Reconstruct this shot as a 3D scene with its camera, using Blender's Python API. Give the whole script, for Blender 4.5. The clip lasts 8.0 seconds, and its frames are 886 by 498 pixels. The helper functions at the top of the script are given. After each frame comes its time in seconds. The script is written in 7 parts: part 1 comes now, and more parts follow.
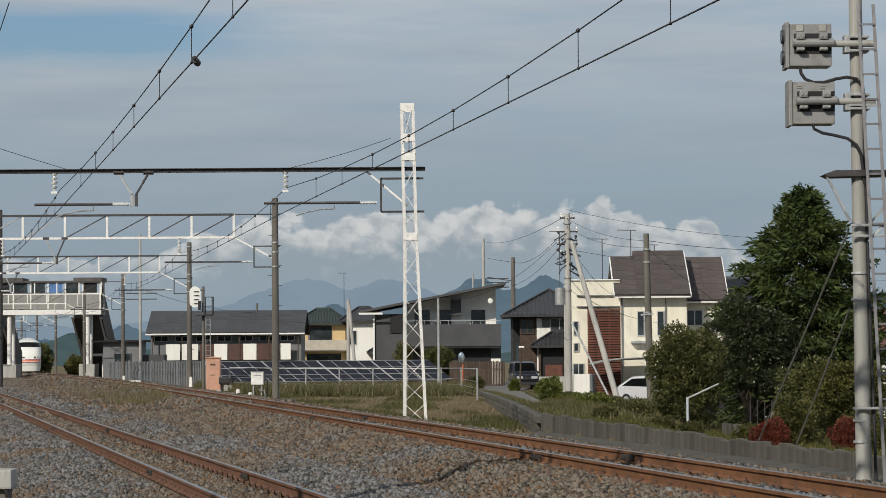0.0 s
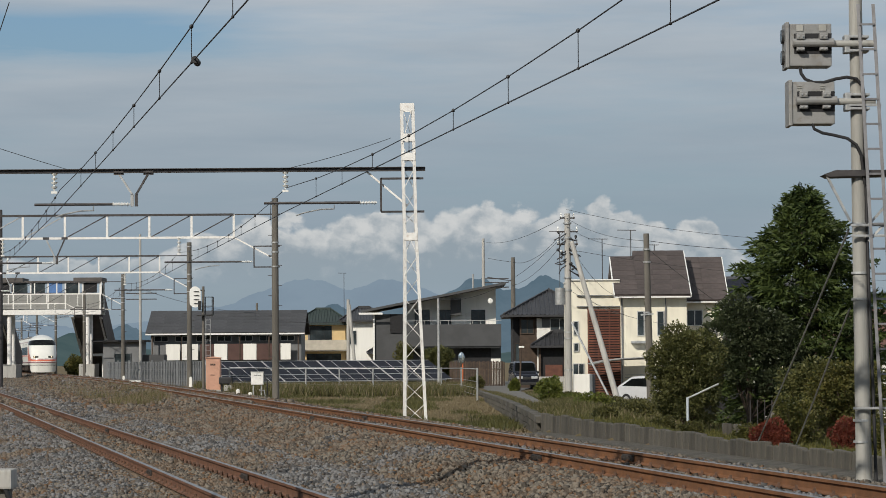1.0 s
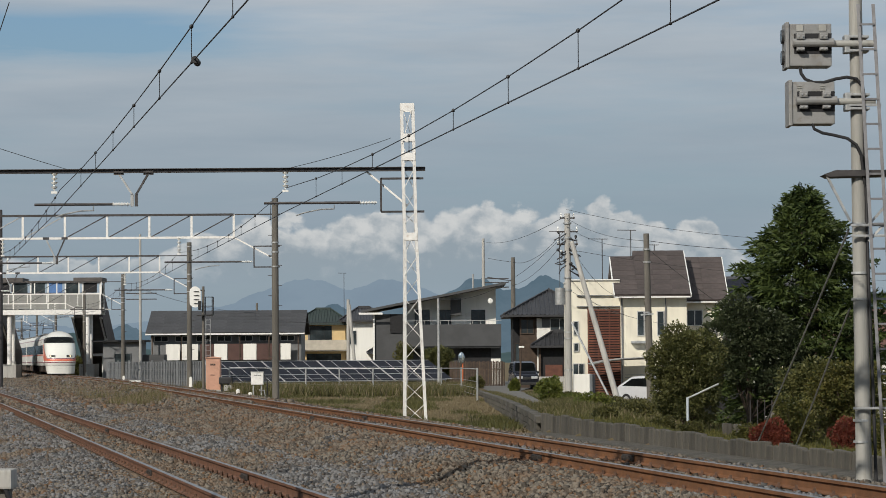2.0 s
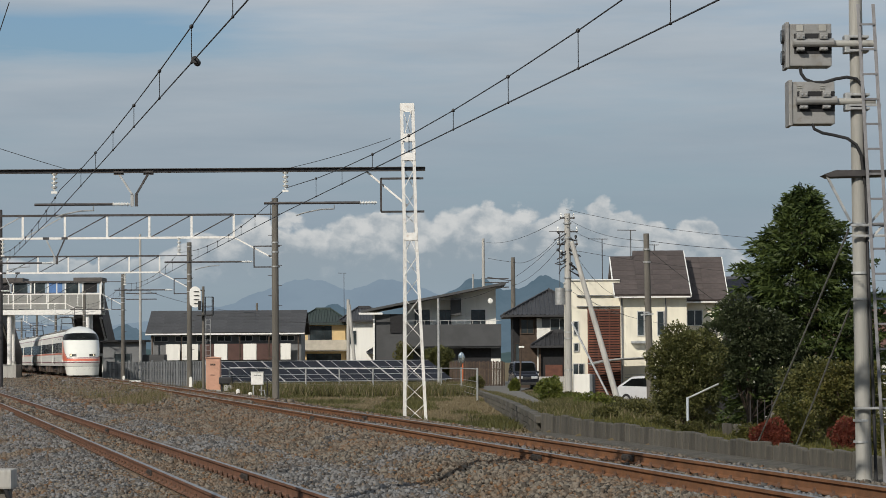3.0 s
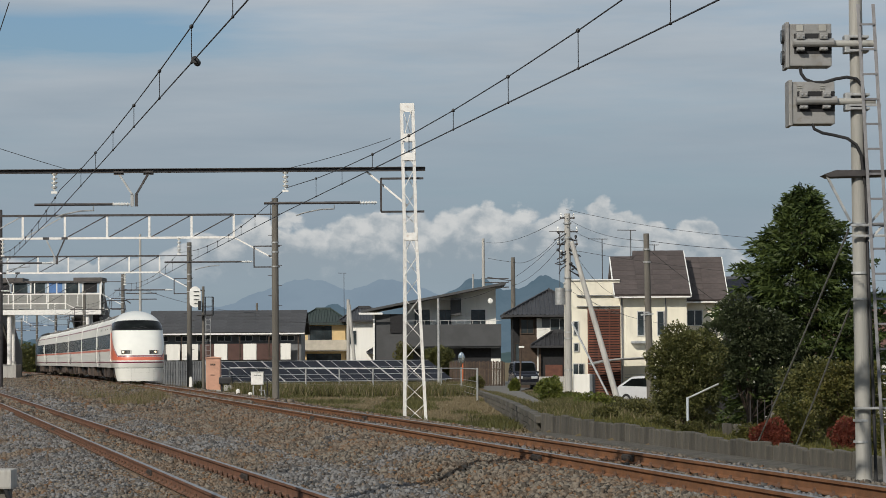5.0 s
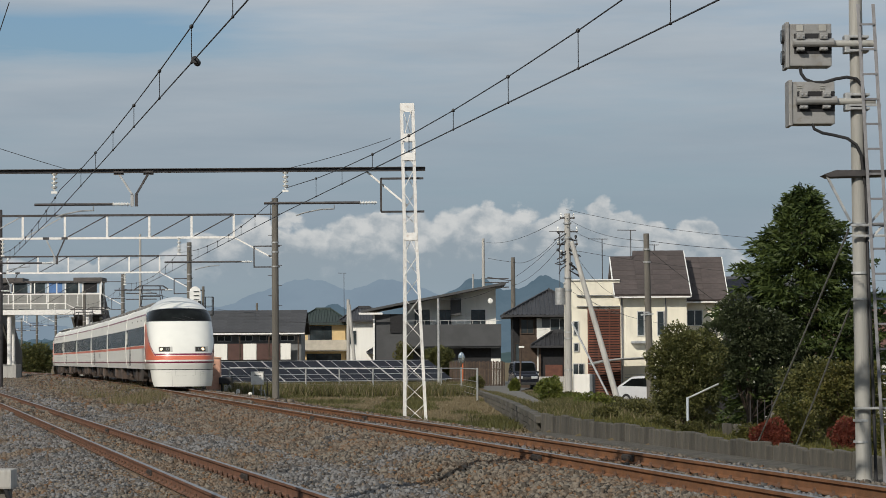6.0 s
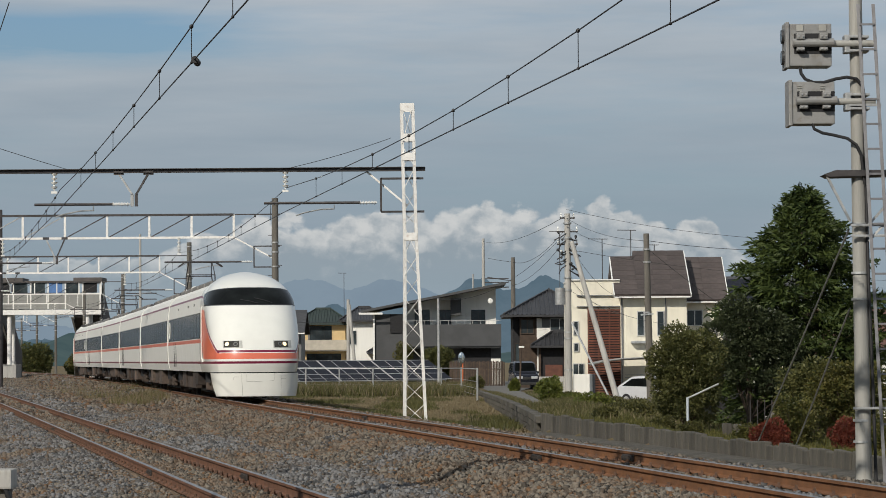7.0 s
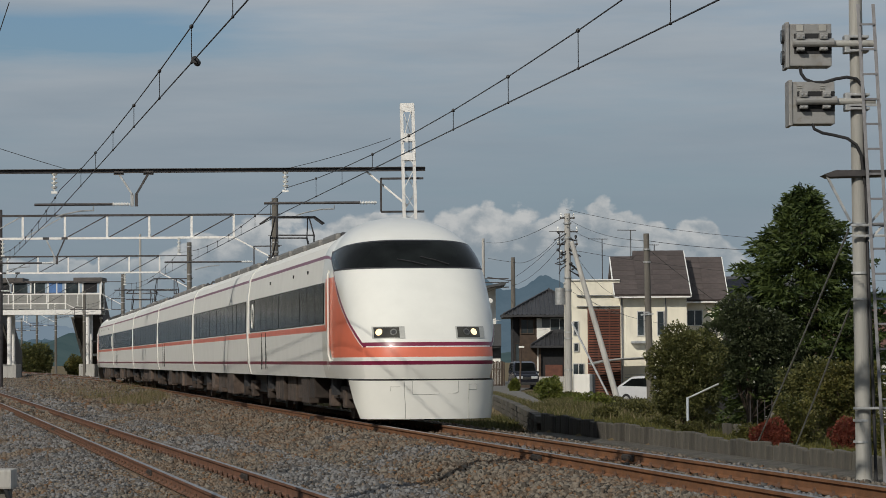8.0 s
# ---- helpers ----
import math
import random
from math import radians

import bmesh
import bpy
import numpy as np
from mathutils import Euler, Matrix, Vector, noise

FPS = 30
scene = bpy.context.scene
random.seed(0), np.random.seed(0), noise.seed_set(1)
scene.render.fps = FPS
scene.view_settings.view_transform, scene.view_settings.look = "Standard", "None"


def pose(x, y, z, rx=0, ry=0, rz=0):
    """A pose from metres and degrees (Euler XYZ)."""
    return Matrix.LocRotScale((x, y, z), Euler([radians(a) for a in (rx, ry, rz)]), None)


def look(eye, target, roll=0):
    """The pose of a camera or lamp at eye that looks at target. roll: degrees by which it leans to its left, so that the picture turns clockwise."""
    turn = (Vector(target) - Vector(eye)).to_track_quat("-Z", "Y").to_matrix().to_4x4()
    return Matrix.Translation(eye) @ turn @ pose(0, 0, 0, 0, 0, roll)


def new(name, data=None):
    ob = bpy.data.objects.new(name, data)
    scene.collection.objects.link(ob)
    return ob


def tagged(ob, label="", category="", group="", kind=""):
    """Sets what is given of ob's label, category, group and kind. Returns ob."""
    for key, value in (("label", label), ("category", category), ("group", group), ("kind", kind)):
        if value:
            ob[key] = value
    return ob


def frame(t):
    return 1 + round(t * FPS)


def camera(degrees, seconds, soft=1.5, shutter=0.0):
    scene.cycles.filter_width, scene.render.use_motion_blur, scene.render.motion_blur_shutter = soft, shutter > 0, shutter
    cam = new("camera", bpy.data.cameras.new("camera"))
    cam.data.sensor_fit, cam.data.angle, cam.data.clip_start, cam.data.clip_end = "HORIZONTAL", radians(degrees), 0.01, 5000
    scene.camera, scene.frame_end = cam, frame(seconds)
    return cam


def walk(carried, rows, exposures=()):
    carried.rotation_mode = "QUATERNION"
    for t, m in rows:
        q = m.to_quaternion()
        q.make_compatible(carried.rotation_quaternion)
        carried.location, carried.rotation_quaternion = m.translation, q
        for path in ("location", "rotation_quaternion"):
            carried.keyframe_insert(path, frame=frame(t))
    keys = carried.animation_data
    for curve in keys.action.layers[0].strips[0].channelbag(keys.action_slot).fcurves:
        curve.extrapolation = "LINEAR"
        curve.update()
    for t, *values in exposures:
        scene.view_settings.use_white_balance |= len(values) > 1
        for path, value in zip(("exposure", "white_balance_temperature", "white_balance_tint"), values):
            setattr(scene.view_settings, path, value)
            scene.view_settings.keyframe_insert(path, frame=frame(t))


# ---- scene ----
cam = camera(18.55, 8.0, soft=0.5)
VIEW = look((0.0, 0.0, 1.2), (0.0, 48.0, 3.145), -0.4)
walk(cam, [(0.0, VIEW), (8.0, VIEW)], exposures=[(0.0, 0.0), (7.0, -0.03), (7.5, -0.12), (8.0, -0.29)])

# ---- daylight: low autumn sun behind the camera and to its left, thin cloud, a bank of cumulus over the mountains ----
SUN_EL, SUN_AZ = 33.0, 212.0
world = bpy.data.worlds.new("sky")
scene.world = world
world.use_nodes = True


class Nodes:
    """Short hand for node trees."""

    def __init__(self, tree):
        self.t = tree
        tree.nodes.clear()

    def n(self, kind, **kw):
        node = self.t.nodes.new(kind)
        for k, v in kw.items():
            if k == "inp":
                for i, val in v.items():
                    self.put(node, i, val)
            elif k == "op":
                node.operation = v
            elif k == "blend":
                node.blend_type = v
            elif k == "data":
                node.data_type = v
        return node

    def put(self, node, i, val):
        sock = node.inputs[i]
        if isinstance(val, bpy.types.NodeSocket):
            self.t.links.new(val, sock)
        else:
            sock.default_value = val

    def math(self, op, a, b=0.0, c=0.0, clamp=False):
        node = self.n("ShaderNodeMath", op=op, inp={0: a, 1: b, 2: c})
        node.use_clamp = clamp
        return node.outputs[0]

    def noise(self, vec, scale, detail=4.0, rough=0.55):
        return self.n("ShaderNodeTexNoise", inp={"Vector": vec, "Scale": scale, "Detail": detail, "Roughness": rough}).outputs["Fac"]

    def ramp(self, fac, lo, hi, a=0.0, b=1.0):
        node = self.n("ShaderNodeMapRange", inp={0: fac, 1: lo, 2: hi, 3: a, 4: b})
        node.interpolation_type = "SMOOTHSTEP"
        return node.outputs[0]

    def mix(self, fac, a, b, blend="MIX"):
        node = self.n("ShaderNodeMix", data="RGBA", blend=blend)
        self.put(node, 0, fac)
        self.put(node, 6, a)
        self.put(node, 7, b)
        return node.outputs[2]


def rgb(r, g, b):
    return (r, g, b, 1.0)


def build_sky():
    k = Nodes(world.node_tree)
    sky = k.n("ShaderNodeTexSky")
    sky.sky_type = "NISHITA"
    sky.sun_disc = False
    sky.sun_elevation, sky.sun_rotation = radians(SUN_EL), radians(SUN_AZ)
    sky.air_density, sky.dust_density, sky.ozone_density = 1.0, 0.6, 1.4
    way = k.n("ShaderNodeTexCoord").outputs["Generated"]
    sep = k.n("ShaderNodeSeparateXYZ", inp={0: way})
    x, z = sep.outputs[0], sep.outputs[2]
    clear = k.mix(1.0, sky.outputs[0], rgb(0.054, 0.064, 0.074), "MULTIPLY")
    # thin veil, drawn out level
    flat = k.n("ShaderNodeCombineXYZ", inp={0: k.math("MULTIPLY", x, 5.0), 1: sep.outputs[1], 2: k.math("MULTIPLY", z, 42.0)}).outputs[0]
    veil = k.ramp(k.noise(flat, 1.0, 6.0, 0.6), 0.30, 0.62, 0.50, 0.94)
    rent = k.math("MULTIPLY", k.ramp(x, -0.03, -0.13), k.math("MULTIPLY", k.ramp(z, 0.104, 0.116), k.ramp(z, 0.132, 0.121)))
    veil = k.math("SUBTRACT", veil, k.math("MULTIPLY", rent, k.ramp(k.noise(flat, 1.6, 5.0, 0.6), 0.3, 0.6, 0.6, 1.2)), clamp=True)
    veil_shade = k.mix(k.noise(flat, 2.3, 5.0), rgb(0.315, 0.375, 0.435), rgb(0.55, 0.58, 0.61))
    low = k.ramp(z, 0.15, 0.04)
    out = k.mix(veil, clear, veil_shade)
    out = k.mix(k.math("MULTIPLY", low, 0.68), out, rgb(0.215, 0.29, 0.36))
    # cumulus bank over the mountains: round lit heads, grey below, thinning at both ends
    spot = k.n("ShaderNodeCombineXYZ", inp={0: k.math("MULTIPLY", x, 90.0), 1: 0.0, 2: k.math("MULTIPLY", z, 120.0)}).outputs[0]
    warp = k.n("ShaderNodeTexNoise", inp={"Vector": spot, "Scale": 1.3, "Detail": 6.0, "Roughness": 0.6})
    bent = k.n("ShaderNodeMix", data="RGBA", blend="LINEAR_LIGHT")
    k.put(bent, 0, 0.32)
    k.t.links.new(spot, bent.inputs[6])
    k.put(bent, 7, warp.outputs["Color"])

    def heads(scale):
        v = k.n("ShaderNodeTexVoronoi", inp={"Vector": bent.outputs[2], "Scale": scale})
        return k.math("SUBTRACT", 0.8, v.outputs["Distance"])
    coarse = k.n("ShaderNodeCombineXYZ", inp={0: k.math("MULTIPLY", x, 22.0), 1: 3.0, 2: 0.0}).outputs[0]
    lumps = k.math("ADD", k.math("MULTIPLY", heads(0.8), 0.011), k.math("MULTIPLY", heads(2.1), 0.0045))
    swell = k.math("ADD", k.math("MULTIPLY", k.noise(coarse, 1.0, 3.0), 0.010), k.ramp(k.math("ABSOLUTE", k.math("SUBTRACT", x, 0.022)), 0.065, 0.02, 0.0, 0.005))
    span = k.math("MULTIPLY", k.ramp(x, -0.125, -0.06, 0.72, 1.0), k.ramp(x, 0.128, 0.092, 0.5, 1.0))
    rim = k.math("ADD", k.math("MULTIPLY", span, 0.0475), k.math("ADD", lumps, swell))
    top = k.math("SUBTRACT", k.math("SUBTRACT", rim, 0.0065), z)
    body = k.math("MULTIPLY", k.ramp(top, -0.0006, 0.0022), k.ramp(z, 0.022, 0.044))
    shade = k.math("ADD", k.math("MULTIPLY", top, 0.75), k.math("MULTIPLY", k.math("SUBTRACT", 0.55, k.noise(bent.outputs[2], 1.5, 6.0, 0.6)), 0.024))
    light = k.ramp(k.math("SUBTRACT", shade, k.math("MULTIPLY", heads(1.3), 0.010)), -0.005, 0.0125)
    puff = k.mix(light, rgb(0.62, 0.63, 0.625), rgb(0.29, 0.345, 0.39))
    out = k.mix(k.math("MULTIPLY", body, 0.94), out, puff)
    bg = k.n("ShaderNodeBackground", inp={0: out, 1: 1.0})
    end = k.n("ShaderNodeOutputWorld")
    k.put(end, 0, bg.outputs[0])


build_sky()
sun_data = bpy.data.lights.new("sun", "SUN")
sun_data.energy, sun_data.angle, sun_data.color = 3.65, radians(0.6), (1.0, 0.93, 0.82)
sun = new("sun", sun_data)
a, e = radians(SUN_AZ), radians(SUN_EL)
SUNWARD = Vector((math.sin(a) * math.cos(e), math.cos(a) * math.cos(e), math.sin(e)))
sun.matrix_world = look(SUNWARD * 200, (0, 0, 0))

# ---- materials ----
MATS = {}


def mat(name, col, rough=0.7, metal=0.0, var=0.18, scale=6.0, bump=0.0, fine=60.0, dirt=None, dirt_amt=0.0, streak=False, island=0.0, objrand=0.0,
        spec=0.5, coat=0.0, glow=None):
    """A surface with two scales of variation: stains or patches, and a grain that also gives relief."""
    if name in MATS:
        return MATS[name]
    m = bpy.data.materials.new(name)
    m.use_nodes = True
    k = Nodes(m.node_tree)
    co = k.n("ShaderNodeTexCoord").outputs["Object"]
    big = co
    if streak:
        mp = k.n("ShaderNodeMapping", inp={0: co, 3: (1.0, 1.0, 0.12)})
        big = mp.outputs[0]
    patch = k.noise(big, scale, 5.0, 0.62)
    grain = k.noise(co, fine, 4.0, 0.6)
    c = Vector(col)
    lo, hi = [max(v * (1 - var), 0.0) for v in c], [min(v * (1 + var), 1.0) for v in c]
    out = k.mix(k.ramp(patch, 0.3, 0.7), rgb(*lo), rgb(*hi))
    out = k.mix(k.math("MULTIPLY", grain, var), out, rgb(*[v * 0.55 for v in c]))
    if dirt:
        out = k.mix(k.math("MULTIPLY", k.ramp(k.noise(big, scale * 2.7, 6.0, 0.65), 0.5, 0.72), dirt_amt), out, rgb(*dirt))
    if island:
        r = k.n("ShaderNodeNewGeometry").outputs["Random Per Island"]
        out = k.mix(1.0, out, k.mix(r, rgb(*[1 - island] * 3), rgb(*[1 + island] * 3)), "MULTIPLY")
    if objrand:
        r = k.n("ShaderNodeObjectInfo").outputs["Random"]
        out = k.mix(1.0, out, k.mix(r, rgb(*[1 - objrand] * 3), rgb(*[1 + objrand] * 3)), "MULTIPLY")
    p = k.n("ShaderNodeBsdfPrincipled")
    k.put(p, "Base Color", out)
    k.put(p, "Metallic", metal)
    k.put(p, "Roughness", k.math("ADD", rough - 0.06, k.math("MULTIPLY", grain, 0.12), clamp=True))
    k.put(p, "Specular IOR Level", spec)
    if coat:
        k.put(p, "Coat Weight", coat)
        k.put(p, "Coat Roughness", 0.08)
    if glow:
        k.put(p, "Emission Color", rgb(*glow[:3]))
        k.put(p, "Emission Strength", glow[3])
    if bump:
        b = k.n("ShaderNodeBump", inp={"Strength": min(bump, 1.0), "Distance": 0.02, "Height": k.math("ADD", grain, patch)})
        k.put(p, "Normal", b.outputs[0])
    end = k.n("ShaderNodeOutputMaterial")
    k.put(end, 0, p.outputs[0])
    MATS[name] = m
    return m


def ground_mat(name, cols, scale, rough=0.9, bump=0.6, fine=9.0):
    """Three colours blended by patches at two scales."""
    m = bpy.data.materials.new(name)
    m.use_nodes = True
    k = Nodes(m.node_tree)
    co = k.n("ShaderNodeTexCoord").outputs["Object"]
    p1, p2, g = k.noise(co, scale, 6.0, 0.65), k.noise(co, scale * 4.3, 5.0, 0.6), k.noise(co, fine, 6.0, 0.7)
    out = k.mix(k.ramp(p1, 0.38, 0.6), rgb(*cols[0]), rgb(*cols[1]))
    out = k.mix(k.ramp(p2, 0.5, 0.68), out, rgb(*cols[2]))
    out = k.mix(k.ramp(g, 0.35, 0.7, 0.0, 0.6), out, rgb(*[v * 0.4 for v in cols[0]]))
    p = k.n("ShaderNodeBsdfPrincipled", inp={"Base Color": out, "Roughness": rough, "Specular IOR Level": 0.2})
    b = k.n("ShaderNodeBump", inp={"Strength": bump, "Distance": 0.06, "Height": g})
    k.put(p, "Normal", b.outputs[0])
    k.put(k.n("ShaderNodeOutputMaterial"), 0, p.outputs[0])
    return m


def leaf_mat(name, col, col2, rough=0.55):
    """Leaves: a colour that differs from clump to clump, with some light passing through."""
    m = bpy.data.materials.new(name)
    m.use_nodes = True
    k = Nodes(m.node_tree)
    r = k.n("ShaderNodeNewGeometry").outputs["Random Per Island"]
    co = k.n("ShaderNodeTexCoord").outputs["Object"]
    n = k.noise(co, 1.6, 4.0)
    f = k.math("ADD", k.math("MULTIPLY", r, 0.6), k.math("MULTIPLY", k.ramp(n, 0.3, 0.7), 0.4))
    c = k.mix(f, rgb(*col), rgb(*col2))
    p = k.n("ShaderNodeBsdfPrincipled", inp={"Base Color": c, "Roughness": rough, "Specular IOR Level": 0.3})
    t = k.n("ShaderNodeBsdfTranslucent", inp={0: c})
    s = k.n("ShaderNodeMixShader", inp={0: 0.22, 1: p.outputs[0], 2: t.outputs[0]})
    k.put(k.n("ShaderNodeOutputMaterial"), 0, s.outputs[0])
    return m


def glass_mat(name, col, rough=0.06, spec=0.5):
    m = bpy.data.materials.new(name)
    m.use_nodes = True
    k = Nodes(m.node_tree)
    co = k.n("ShaderNodeTexCoord").outputs["Object"]
    c = k.mix(k.ramp(k.noise(co, 1.1, 4.0), 0.35, 0.7), rgb(*[v * 0.6 for v in col]), rgb(*[v * 1.5 for v in col]))
    p = k.n("ShaderNodeBsdfPrincipled", inp={"Base Color": c, "Roughness": rough, "Specular IOR Level": spec})
    k.put(k.n("ShaderNodeOutputMaterial"), 0, p.outputs[0])
    return m


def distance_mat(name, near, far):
    """Far hills, seen through kilometres of air: a glowing backdrop with haze and daylight put into its colour."""
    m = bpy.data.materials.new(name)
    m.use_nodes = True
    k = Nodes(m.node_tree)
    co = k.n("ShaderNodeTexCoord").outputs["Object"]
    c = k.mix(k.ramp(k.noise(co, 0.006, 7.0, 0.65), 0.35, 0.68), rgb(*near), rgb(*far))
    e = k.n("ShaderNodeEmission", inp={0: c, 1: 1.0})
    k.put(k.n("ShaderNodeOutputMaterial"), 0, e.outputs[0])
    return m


STEEL_DARK = mat("weathered_dark_steel", (0.07, 0.065, 0.065), 0.55, 0.5, 0.3, 5, 0.1)
GALV = mat("galvanised_steel", (0.42, 0.43, 0.43), 0.5, 0.55, 0.2, 6, 0.05, dirt=(0.2, 0.15, 0.1), dirt_amt=0.3)
WHITE_STEEL = mat("white_painted_steel", (0.78, 0.77, 0.74), 0.5, 0.0, 0.08, 5, 0.1, dirt=(0.33, 0.2, 0.12), dirt_amt=0.35)
CONCRETE = mat("pole_concrete", (0.135, 0.124, 0.107), 0.85, 0, 0.25, 3, 0.15, dirt=(0.1, 0.095, 0.085), dirt_amt=0.6, streak=True)
CONCRETE_LIGHT = mat("pale_concrete", (0.40, 0.39, 0.365), 0.85, 0, 0.14, 3, 0.15, dirt=(0.2, 0.19, 0.17), dirt_amt=0.5, streak=True)
WALL_CONC = mat("weathered_wall_concrete", (0.092, 0.085, 0.070), 0.9, 0, 0.35, 2.5, 0.5, dirt=(0.03, 0.03, 0.025), dirt_amt=0.9, streak=True, objrand=0.28)
FENCE_STEEL = mat("dull_fence_steel", (0.17, 0.18, 0.19), 0.6, 0.3, 0.2, 6)
INSUL = mat("white_porcelain", (0.8, 0.8, 0.77), 0.25, 0, 0.05)
BLACK = mat("black_rubber", (0.018, 0.018, 0.02), 0.6, 0, 0.2)
WIRE = mat("dark_wire", (0.045, 0.043, 0.045), 0.5, 0.6, 0.2)
RUST = mat("rusty_rail_steel", (0.17, 0.074, 0.029), 0.8, 0.0, 0.3, 3.0, 0.25, dirt=(0.12, 0.055, 0.03), dirt_amt=0.6)
RUST_DARK = mat("brown_rail_steel", (0.16, 0.075, 0.042), 0.8, 0.1, 0.3, 3.0, 0.25, dirt=(0.07, 0.04, 0.03), dirt_amt=0.6)
CLIP_RUST = mat("dark_rusty_clips", (0.10, 0.055, 0.035), 0.85, 0.0, 0.35, 9.0)
JOINT = mat("dark_joint_steel", (0.05, 0.042, 0.038), 0.6, 0.3, 0.3, 12.0)
RAILTOP = mat("polished_rail_head", (0.30, 0.285, 0.28), 0.4, 0.8, 0.2)
SLEEPER = mat("old_sleeper", (0.13, 0.095, 0.065), 0.9, 0, 0.35, 3, 0.4, objrand=0.3)
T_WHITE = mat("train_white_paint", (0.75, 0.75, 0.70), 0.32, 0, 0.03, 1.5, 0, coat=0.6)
# same white paint, greyed: the sides' weaker light is put into this colour
T_SIDE = mat("train_white_paint_dimmed_side", (0.63, 0.63, 0.60), 0.5, 0, 0.03, 1.5, 0, spec=0.2)
T_SALMON = mat("train_salmon_paint", (0.68, 0.165, 0.095), 0.34, 0, 0.06, 1.5, 0, coat=0.2)
T_MAROON = mat("train_maroon_paint", (0.17, 0.012, 0.045), 0.35, 0, 0.08, 1.5, 0, coat=0.2)
T_GREY = mat("train_roof_grey", (0.17, 0.165, 0.155), 0.5, 0, 0.1, 2, 0)
T_UNDER = mat("brake_dusted_underframe", (0.078, 0.057, 0.045), 0.85, 0.0, 0.45, 2.5, 0.3, dirt=(0.03, 0.025, 0.022), dirt_amt=0.7, objrand=0.6)
T_GLASS = glass_mat("dark_train_glass", (0.010, 0.012, 0.012), 0.16, 0.05)
GLASS = glass_mat("house_glass", (0.035, 0.045, 0.05), 0.08)
LAMP_ON = mat("lit_headlamp", (0.30, 0.26, 0.20), 0.3, 0, 0.02, glow=(1.0, 0.74, 0.42, 1.7))
LAMP_PANEL = glass_mat("dark_lamp_glass", (0.05, 0.048, 0.04), 0.1, 0.5)
LAMP_CHROME = mat("dull_lamp_reflector", (0.16, 0.16, 0.15), 0.3, 0.6, 0.3, 20.0)
SEAM = mat("grey_panel_seam", (0.42, 0.42, 0.39), 0.7, 0, 0.1)
LAMP_OFF = mat("dark_lamp_housing", (0.05, 0.05, 0.05), 0.25, 0.2, 0.1)

# ---- builders ----


def box(bm, x0, x1, y0, y1, z0, z1, bev=0.0, m=None, mi=0):
    r = bmesh.ops.create_cube(bm, size=1.0, matrix=Matrix.Translation(((x0 + x1) / 2, (y0 + y1) / 2, (z0 + z1) / 2)) @ Matrix.Diagonal((abs(x1 - x0), abs(y1 - y0), abs(z1 - z0), 1)))
    vs = r["verts"]
    if m is not None:
        bmesh.ops.transform(bm, matrix=m, verts=vs)
    if bev:
        es = list({ed for v in vs for ed in v.link_edges})
        bmesh.ops.bevel(bm, geom=es, offset=bev, segments=2, affect="EDGES", profile=0.6)
    return bm


def cyl(bm, p0, p1, r0, r1=None, n=12, caps=True):
    p0, p1 = Vector(p0), Vector(p1)
    d = p1 - p0
    m = Matrix.Translation((p0 + p1) / 2) @ d.to_track_quat("Z", "Y").to_matrix().to_4x4()
    bmesh.ops.create_cone(bm, cap_ends=caps, segments=n, radius1=r0, radius2=r0 if r1 is None else r1, depth=d.length, matrix=m)
    return bm


def bar(bm, p0, p1, w, h=None):
    """A square bar from p0 to p1."""
    p0, p1 = Vector(p0), Vector(p1)
    d = p1 - p0
    h = w if h is None else h
    m = Matrix.Translation((p0 + p1) / 2) @ d.to_track_quat("Z", "Y").to_matrix().to_4x4() @ Matrix.Diagonal((w, h, d.length, 1))
    bmesh.ops.create_cube(bm, size=1.0, matrix=m)
    return bm


def tube(bm, pts, r, n=6):
    """A bent tube through the points."""
    rings = []
    pts = [Vector(p) for p in pts]
    for i, p in enumerate(pts):
        d = (pts[min(i + 1, len(pts) - 1)] - pts[max(i - 1, 0)]).normalized()
        u = d.cross(Vector((0.13, 0.2, 1.0))).normalized()
        v = d.cross(u)
        rings.append([bm.verts.new(p + (u * math.cos(2 * math.pi * j / n) + v * math.sin(2 * math.pi * j / n)) * r) for j in range(n)])
    for q0, q1 in zip(rings, rings[1:]):
        for j in range(n):
            bm.faces.new((q0[j], q0[(j + 1) % n], q1[(j + 1) % n], q1[j]))
    return bm


def prism(bm, prof, axis, a0, a1):
    """A closed outline pushed along an axis: 'x' outlines are (y, z), 'y' outlines (x, z), 'z' outlines (x, y)."""
    def at(p, s):
        return {"x": (s, p[0], p[1]), "y": (p[0], s, p[1]), "z": (p[0], p[1], s)}[axis]
    v0, v1 = [bm.verts.new(at(p, a0)) for p in prof], [bm.verts.new(at(p, a1)) for p in prof]
    n = len(prof)
    fs = [bm.faces.new(v0), bm.faces.new(list(reversed(v1)))]
    for i in range(n):
        fs.append(bm.faces.new((v0[i], v1[i], v1[(i + 1) % n], v0[(i + 1) % n])))
    bmesh.ops.recalc_face_normals(bm, faces=fs)
    return bm


def part(name, bm, material, parent=None, label="", smooth=False, at=None):
    """Link a bmesh as one mesh object under a thing or a part."""
    me = bpy.data.meshes.new(name)
    bm.to_mesh(me)
    bm.free()
    for mm in (material if isinstance(material, (list, tuple)) else [material]):
        me.materials.append(mm)
    if smooth:
        me.shade_smooth()
    ob = new(name, me)
    if parent is not None:
        ob.parent = parent
    if at is not None:
        ob.matrix_basis = at
    if label:
        ob["label"] = label
    return ob


